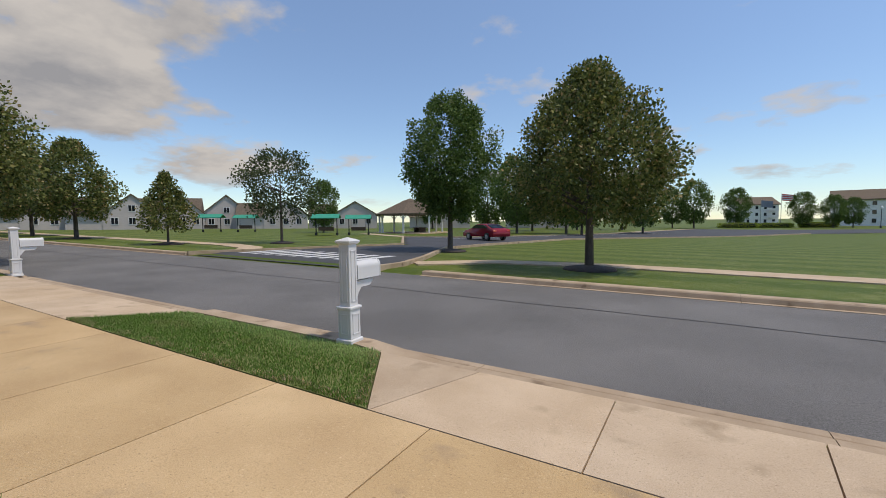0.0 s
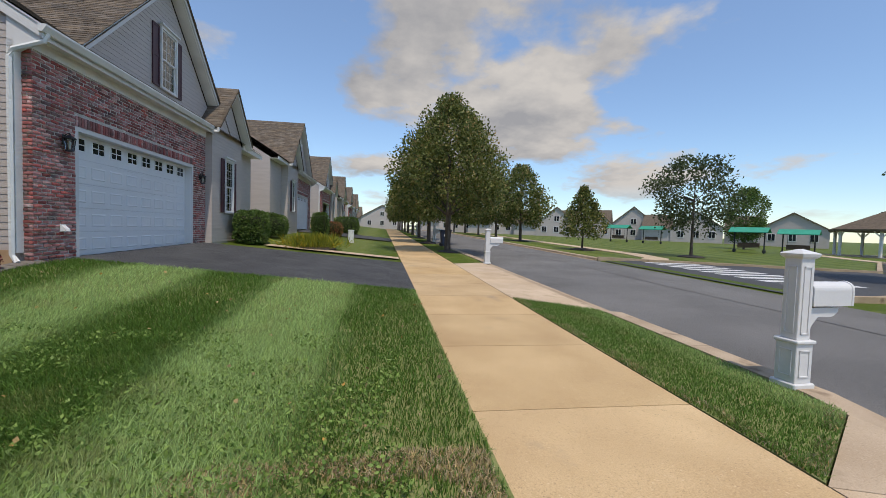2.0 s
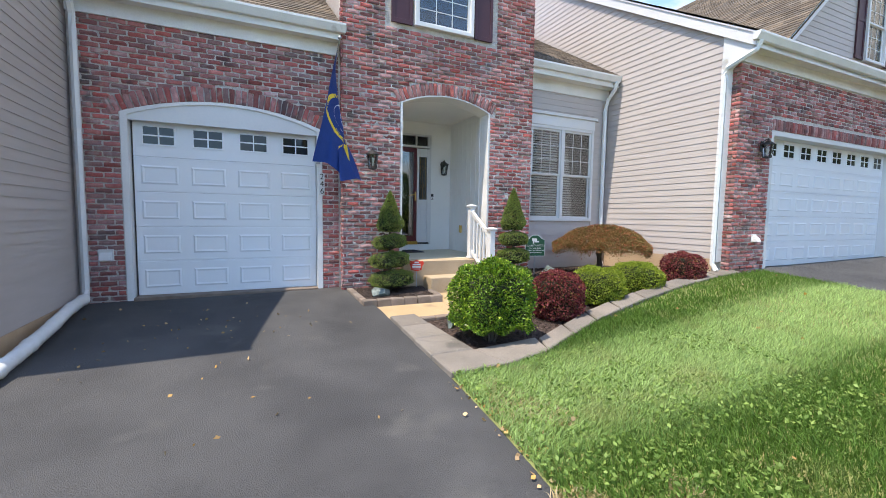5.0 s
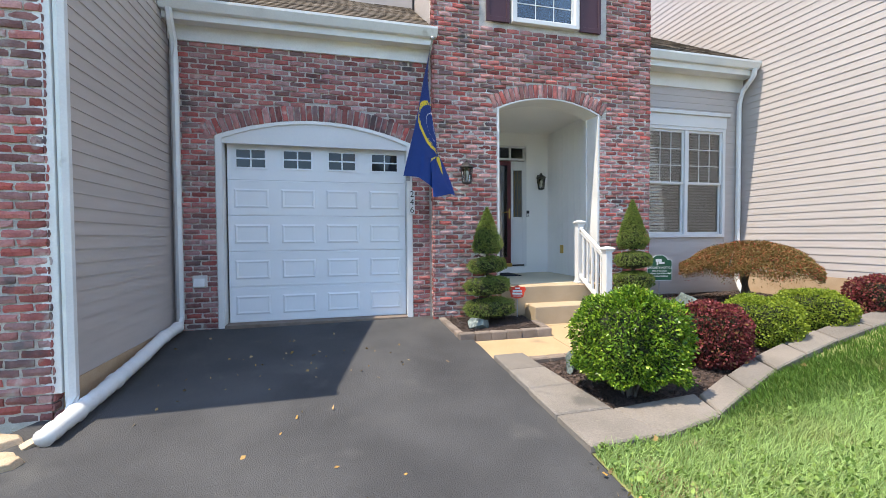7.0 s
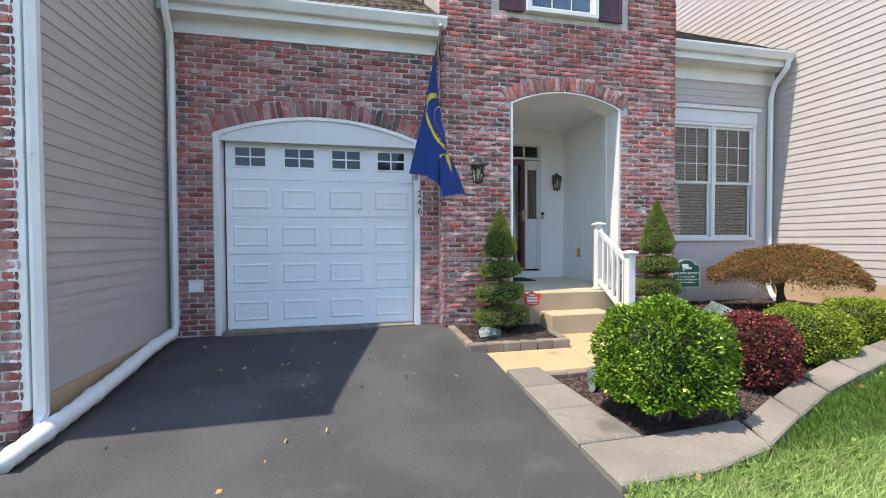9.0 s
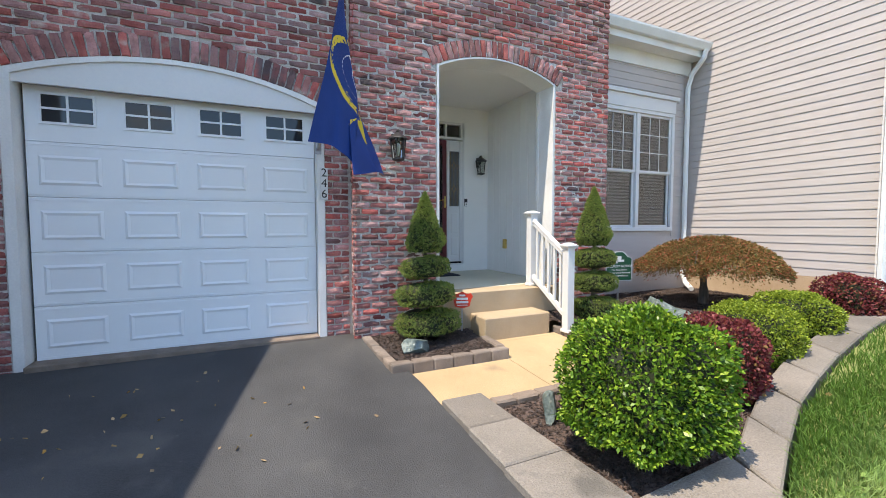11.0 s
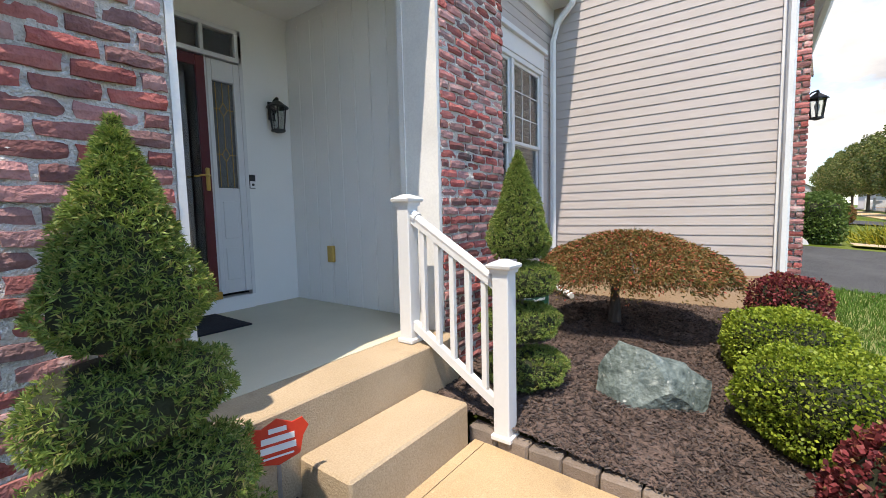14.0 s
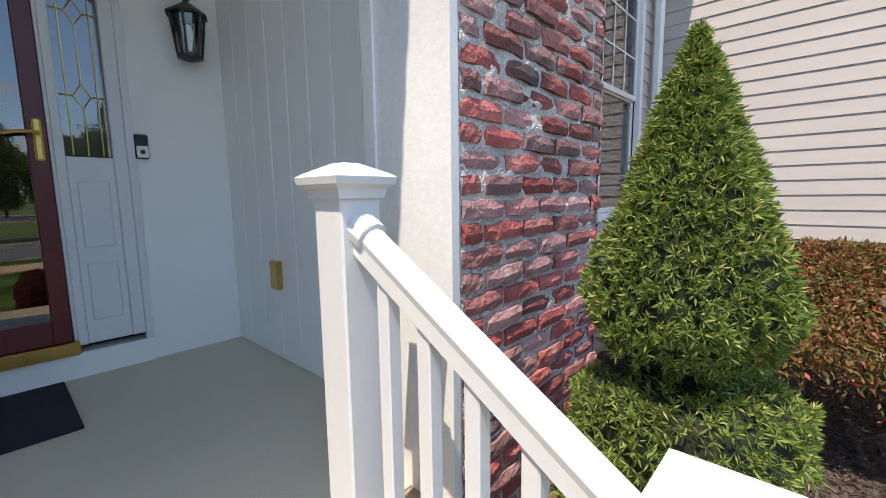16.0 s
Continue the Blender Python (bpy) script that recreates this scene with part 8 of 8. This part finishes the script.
flagpole(-27.7, -173, 10.5, ["sign_red", "flag_white", "sign_red", "flag_white", "sign_red", "flag_white", "sign_red"], "tall metal flagpole with a striped red and white flag")
flagpole(-22, -168, 8.5, ["flag_grey", "flag_grey"], "metal flagpole with a pale blue-grey flag")
for k, (x, y) in enumerate([(-24, -160), (-15, -150), (-35, -165)]):
    bush("hedge", (x, y, ground_z(x, y)), 5.5, 1.2, 0.7, 2500, 0.2, M["leaf_lime"], "long low yellow-green hedge by the flagpoles", "hedge", 0.4, 4.0, "hedges", 0.5, 60 + k)

# street lamp
lamp = tagged(empty("street_lamp", (-44, -152, ground_z(-44, -152))), "black park lamp post with a pale globe", "street lamp")
bm = bmesh.new()
lathe(bm, [(0.22, 0), (0.18, 0.5), (0.08, 0.7), (0.07, 4.6), (0.12, 4.7)], 10)
part("pole", bm, M["black"], lamp)
bm = bmesh.new()
lathe(bm, [(0.12, 4.7), (0.3, 5.0), (0.28, 5.3), (0.05, 5.6)], 12)
part("globe", bm, M["white"], lamp)

# ---- car ----
M["car_red"] = mat("car_red", (0.24, 0.008, 0.02), (0.30, 0.012, 0.028), 1, 0.22, 0.0, 50)
car = tagged(empty("car", (13.3, -42.0, ground_z(13.3, -42.0) + 0.0)), "red sedan parked on the lot", "car")
car.rotation_euler = (0, 0, math.atan2(-2.6, 4.4))
prof = [(-2.3, 0.35), (-2.35, 0.6), (-2.3, 0.95), (-1.85, 1.05), (-1.0, 1.38), (-0.2, 1.45), (0.45, 1.38), (1.15, 1.0), (2.0, 0.85), (2.32, 0.65), (2.3, 0.35)]
bm = bmesh.new()
secs = []
for wy, sc in ((-0.90, 0.93), (-0.86, 1.0), (-0.6, 1.0), (0.6, 1.0), (0.86, 1.0), (0.90, 0.93)):
    ring = []
    for px, pz in prof:
        tuck = 1.0 if pz < 1.0 else 1.0 - 0.30 * (pz - 1.0) / 0.45
        ring.append(bm.verts.new((px, wy * tuck, 0.35 + (pz - 0.35) * (sc if abs(wy) > 0.88 else 1.0))))
    secs.append(ring)
for a, b in zip(secs, secs[1:]):
    for k in range(len(prof)):
        bm.faces.new((a[k], a[(k + 1) % len(prof)], b[(k + 1) % len(prof)], b[k]))
bm.faces.new(secs[0])
bm.faces.new(secs[-1][::-1])
bmesh.ops.recalc_face_normals(bm, faces=bm.faces)
part("body", bm, M["car_red"], car, "glossy red paint", True)
for s in (-1, 1):
    bm = bmesh.new()
    prism(bm, [(-1.6, 1.06), (-0.95, 1.32), (-0.2, 1.38), (0.4, 1.32), (0.95, 1.06)], "y", s * 0.80, s * 0.865)
    part("side_window", bm, M["glass_dark"], car)
for x0, z0, x1, z1 in ((-1.85, 1.07, -1.05, 1.375), (0.5, 1.365, 1.12, 1.03)):
    bm = bmesh.new()
    v = [bm.verts.new(p) for p in ((x0, -0.68, z0 + 0.012), (x0, 0.68, z0 + 0.012), (x1, 0.6, z1 + 0.012), (x1, -0.6, z1 + 0.012))]
    bm.faces.new(v)
    bmesh.ops.solidify(bm, geom=bm.faces[:], thickness=0.01)
    part("windscreen", bm, M["glass_dark"], car)
for s in (-1, 1):
    part("tail_light", boxes((-2.36, -2.26, s * 0.72 - 0.16, s * 0.72 + 0.16, 0.78, 0.9), bevel=0.01), M["sign_red"], car)
    part("headlight", boxes((2.2, 2.33, s * 0.66 - 0.18, s * 0.66 + 0.18, 0.66, 0.76), bevel=0.01), M["white"], car)
    for xx in (-1.4, 1.4):
        bm = bmesh.new()
        lathe(bm, [(0.20, -0.11), (0.33, -0.11), (0.34, -0.07), (0.34, 0.07), (0.33, 0.11), (0.20, 0.11)], 18)
        bmesh.ops.rotate(bm, verts=bm.verts, matrix=Matrix.Rotation(radians(90), 3, 'X'))
        bmesh.ops.translate(bm, verts=bm.verts, vec=(xx, s * 0.82, 0.34))
        wheel = part("wheel", bm, M["black"], car)
        bm = bmesh.new()
        lathe(bm, [(0.21, -0.115), (0.05, -0.13), (0.05, 0.13), (0.21, 0.115)], 12)
        bmesh.ops.rotate(bm, verts=bm.verts, matrix=Matrix.Rotation(radians(90), 3, 'X'))
        bmesh.ops.translate(bm, verts=bm.verts, vec=(xx, s * 0.82, 0.34))
        part("rim", bm, M["grey_metal"], wheel)

# ---- along the row of houses ----
M["bin_blue"] = mat("bin_blue", (0.012, 0.02, 0.05), (0.02, 0.032, 0.075), 3, 0.5, 0.1, 60)
wb = tagged(empty("wheelie_bin", (24.3, -12.0, flat_z(24.3, -12.0) + 0.02)), "dark blue wheeled bin at the kerb", "bin")
bm = bmesh.new()
rings = [[bm.verts.new((sx * w, sy * w * 1.1, z)) for sx, sy in ((-1, -1), (1, -1), (1, 1), (-1, 1))] for w, z in ((0.22, 0.05), (0.3, 0.95), (0.33, 0.96), (0.33, 1.0))]
for r0, r1 in zip(rings, rings[1:]):
    for k in range(4):
        bm.faces.new((r0[k], r0[(k + 1) % 4], r1[(k + 1) % 4], r1[k]))
bm.faces.new(rings[0][::-1])
bm.faces.new(rings[-1])
part("body", bm, M["bin_blue"], wb)
part("lid", boxes((-0.34, 0.34, -0.38, 0.38, 1.0, 1.06), bevel=0.015), M["bin_blue"], wb)
part("label_plate", boxes((-0.305, -0.29, -0.12, 0.12, 0.62, 0.76)), M["white"], wb)
for s in (-1, 1):
    bm = bmesh.new()
    tube(bm, [(s * 0.2, 0.26, 0.1), (s * 0.26, 0.26, 0.1)], 0.1, 12)
    part("wheel", bm, M["black"], wb)
bush("hedge", (15.4, -3.05, right_drive_z(15.4, -3.0) - 0.02), 1.15, 0.55, 0.62, 9000, 0.06, M["leaf_green"], "clipped boxy green hedge under the bay window", "hedge", 0.42, 4.5, "", 0.15, 41)
bush("round_bush", (19.8, -2.6, ground_z(19.8, -2.6)), 0.9, 0.8, 0.58, 6000, 0.06, M["leaf_green"], "clipped round green bush by the next house", "bush", 0.42, 2.4, "", 0.0, 42)
bush("columnar_bush", (25.2, -4.2, ground_z(25.2, -4.2)), 0.5, 0.5, 0.75, 4000, 0.06, M["leaf_green"], "clipped upright green bush further along", "bush", 0.42, 4.0, "", 0.0, 43)
bush("bronze_bush", (26.3, -4.9, ground_z(26.3, -4.9)), 0.85, 0.6, 0.5, 4000, 0.06, M["leaf_maple"], "bronze-brown rounded bush further along", "bush", 0.42, 2.4, "", 0.0, 44)
bush("hedge", (35.5, -5.0, ground_z(35.5, -5.0)), 1.9, 1.0, 0.7, 5000, 0.09, M["leaf_green"], "broad dark green hedge further along", "hedge", 0.42, 3.5, "", 0.0, 45)
flower = tagged(empty("daylily_clump", (15.9, -5.2, ground_z(15.9, -5.2) - 0.02)), "clump of yellow-green daylilies in a mulch bed", "flowers")
f_rng = np.random.default_rng(77)
nb = 2600
Pf = np.stack([f_rng.normal(0, 0.62, nb), f_rng.normal(0, 0.42, nb), np.zeros(nb)], 1)
Nf = unit_rows(np.stack([Pf[:, 0] * 0.5 + f_rng.normal(0, .3, nb), Pf[:, 1] * 0.5 + f_rng.normal(0, .3, nb), np.full(nb, 1.0)], 1))
quads("foliage", leaves(Pf, Nf, f_rng, 0.5, 0.03, 0.2, 0.35), M["leaf_yellow"], flower, kind="stuff")
bm = bmesh.new()
lathe(bm, [(1.25, -0.1), (1.15, 0.03), (0.5, 0.08), (0.05, 0.1)], 20, (0, 0, 0))
bmesh.ops.scale(bm, verts=bm.verts, vec=(1.2, 0.8, 1))
part("mulch_mound", bm, M["mulch"], flower, "", True)
tagged(sheet("side_walk", 14.2, 15.0, -8.7, -3.8, 3, 6, M["apron"], 0.02), "pale concrete side path beside the drive", "path", kind="structure")
ub = tagged(empty("utility_box", (22.5, -6.3, ground_z(22.5, -6.3))), "small pale utility box on the lawn", "utility box")
part("body", boxes((-0.18, 0.18, -0.15, 0.15, -0.1, 0.62), bevel=0.02), M["galv"], ub)
part("lid", boxes((-0.2, 0.2, -0.17, 0.17, 0.62, 0.68), bevel=0.015), M["galv"], ub)
driveway_3 = tagged(sheet("driveway", 27.9, 33.2, -8.75, -2.13, 6, 8, M["asphalt"], 0.02), "dark asphalt driveway further along the row", "driveway", kind="structure")

# ---- small litter and wear ----
M["litter"] = mat("dry_leaf", (0.30, 0.17, 0.06), (0.52, 0.34, 0.14), 9, 0.8, 0.2, 60, island=0.3)
l_rng = np.random.default_rng(90)


def scatter(name, n, pick, size, material, label, category):
    P = []
    while len(P) < n:
        q = pick()
        if q is not None:
            P.append(q)
    P = np.array(P)
    N = unit_rows(np.stack([l_rng.normal(0, 1, n), l_rng.normal(0, 1, n), np.abs(l_rng.normal(0, 0.2, n))], 1))
    return tagged(quads(name, leaves(P, N, l_rng, size, 0.4, 0.1, 0.12), material), label, category, kind="stuff")


def drive_top(x, y):
    return lerp_table(DRIVE_Z, y) + 0.016 * x * (1 if y < -8 else 0.6) + 0.016


def pick_drive():
    x, y = l_rng.uniform(-3.2, 0.2), l_rng.uniform(-8, 0.1)
    if l_rng.random() < 0.55:
        x, y = l_rng.normal(-1.9, 0.6), l_rng.normal(-1.2, 0.6)
    return (x, y, drive_top(x, y)) if -3.2 < x < lerp_table(DRIVE_EDGE, y) and -8 < y < 0.15 else None


def pick_edge():
    y = l_rng.uniform(-8.6, -3.5)
    x = lerp_table(DRIVE_EDGE, y) + l_rng.normal(0.09, 0.07)
    return (x, y, max(drive_top(x, y), ground_z(x, y) + 0.03))


def pick_lawn():
    x, y = l_rng.uniform(0.1, 6.8), l_rng.uniform(-8.7, -2.6)
    return (x, y, ground_z(x, y) + 0.06) if lawn_ok(x, y) else None


scatter("leaf_litter", 90, pick_drive, 0.035, M["litter"], "scattered small dry leaves on the drive", "leaf litter")
scatter("leaf_litter", 500, pick_edge, 0.035, M["litter"], "dry brown leaves and straw along the drive edge", "leaf litter")
scatter("leaf_litter", 70, pick_lawn, 0.045, M["litter"], "few fallen dry leaves on the lawn", "leaf litter")
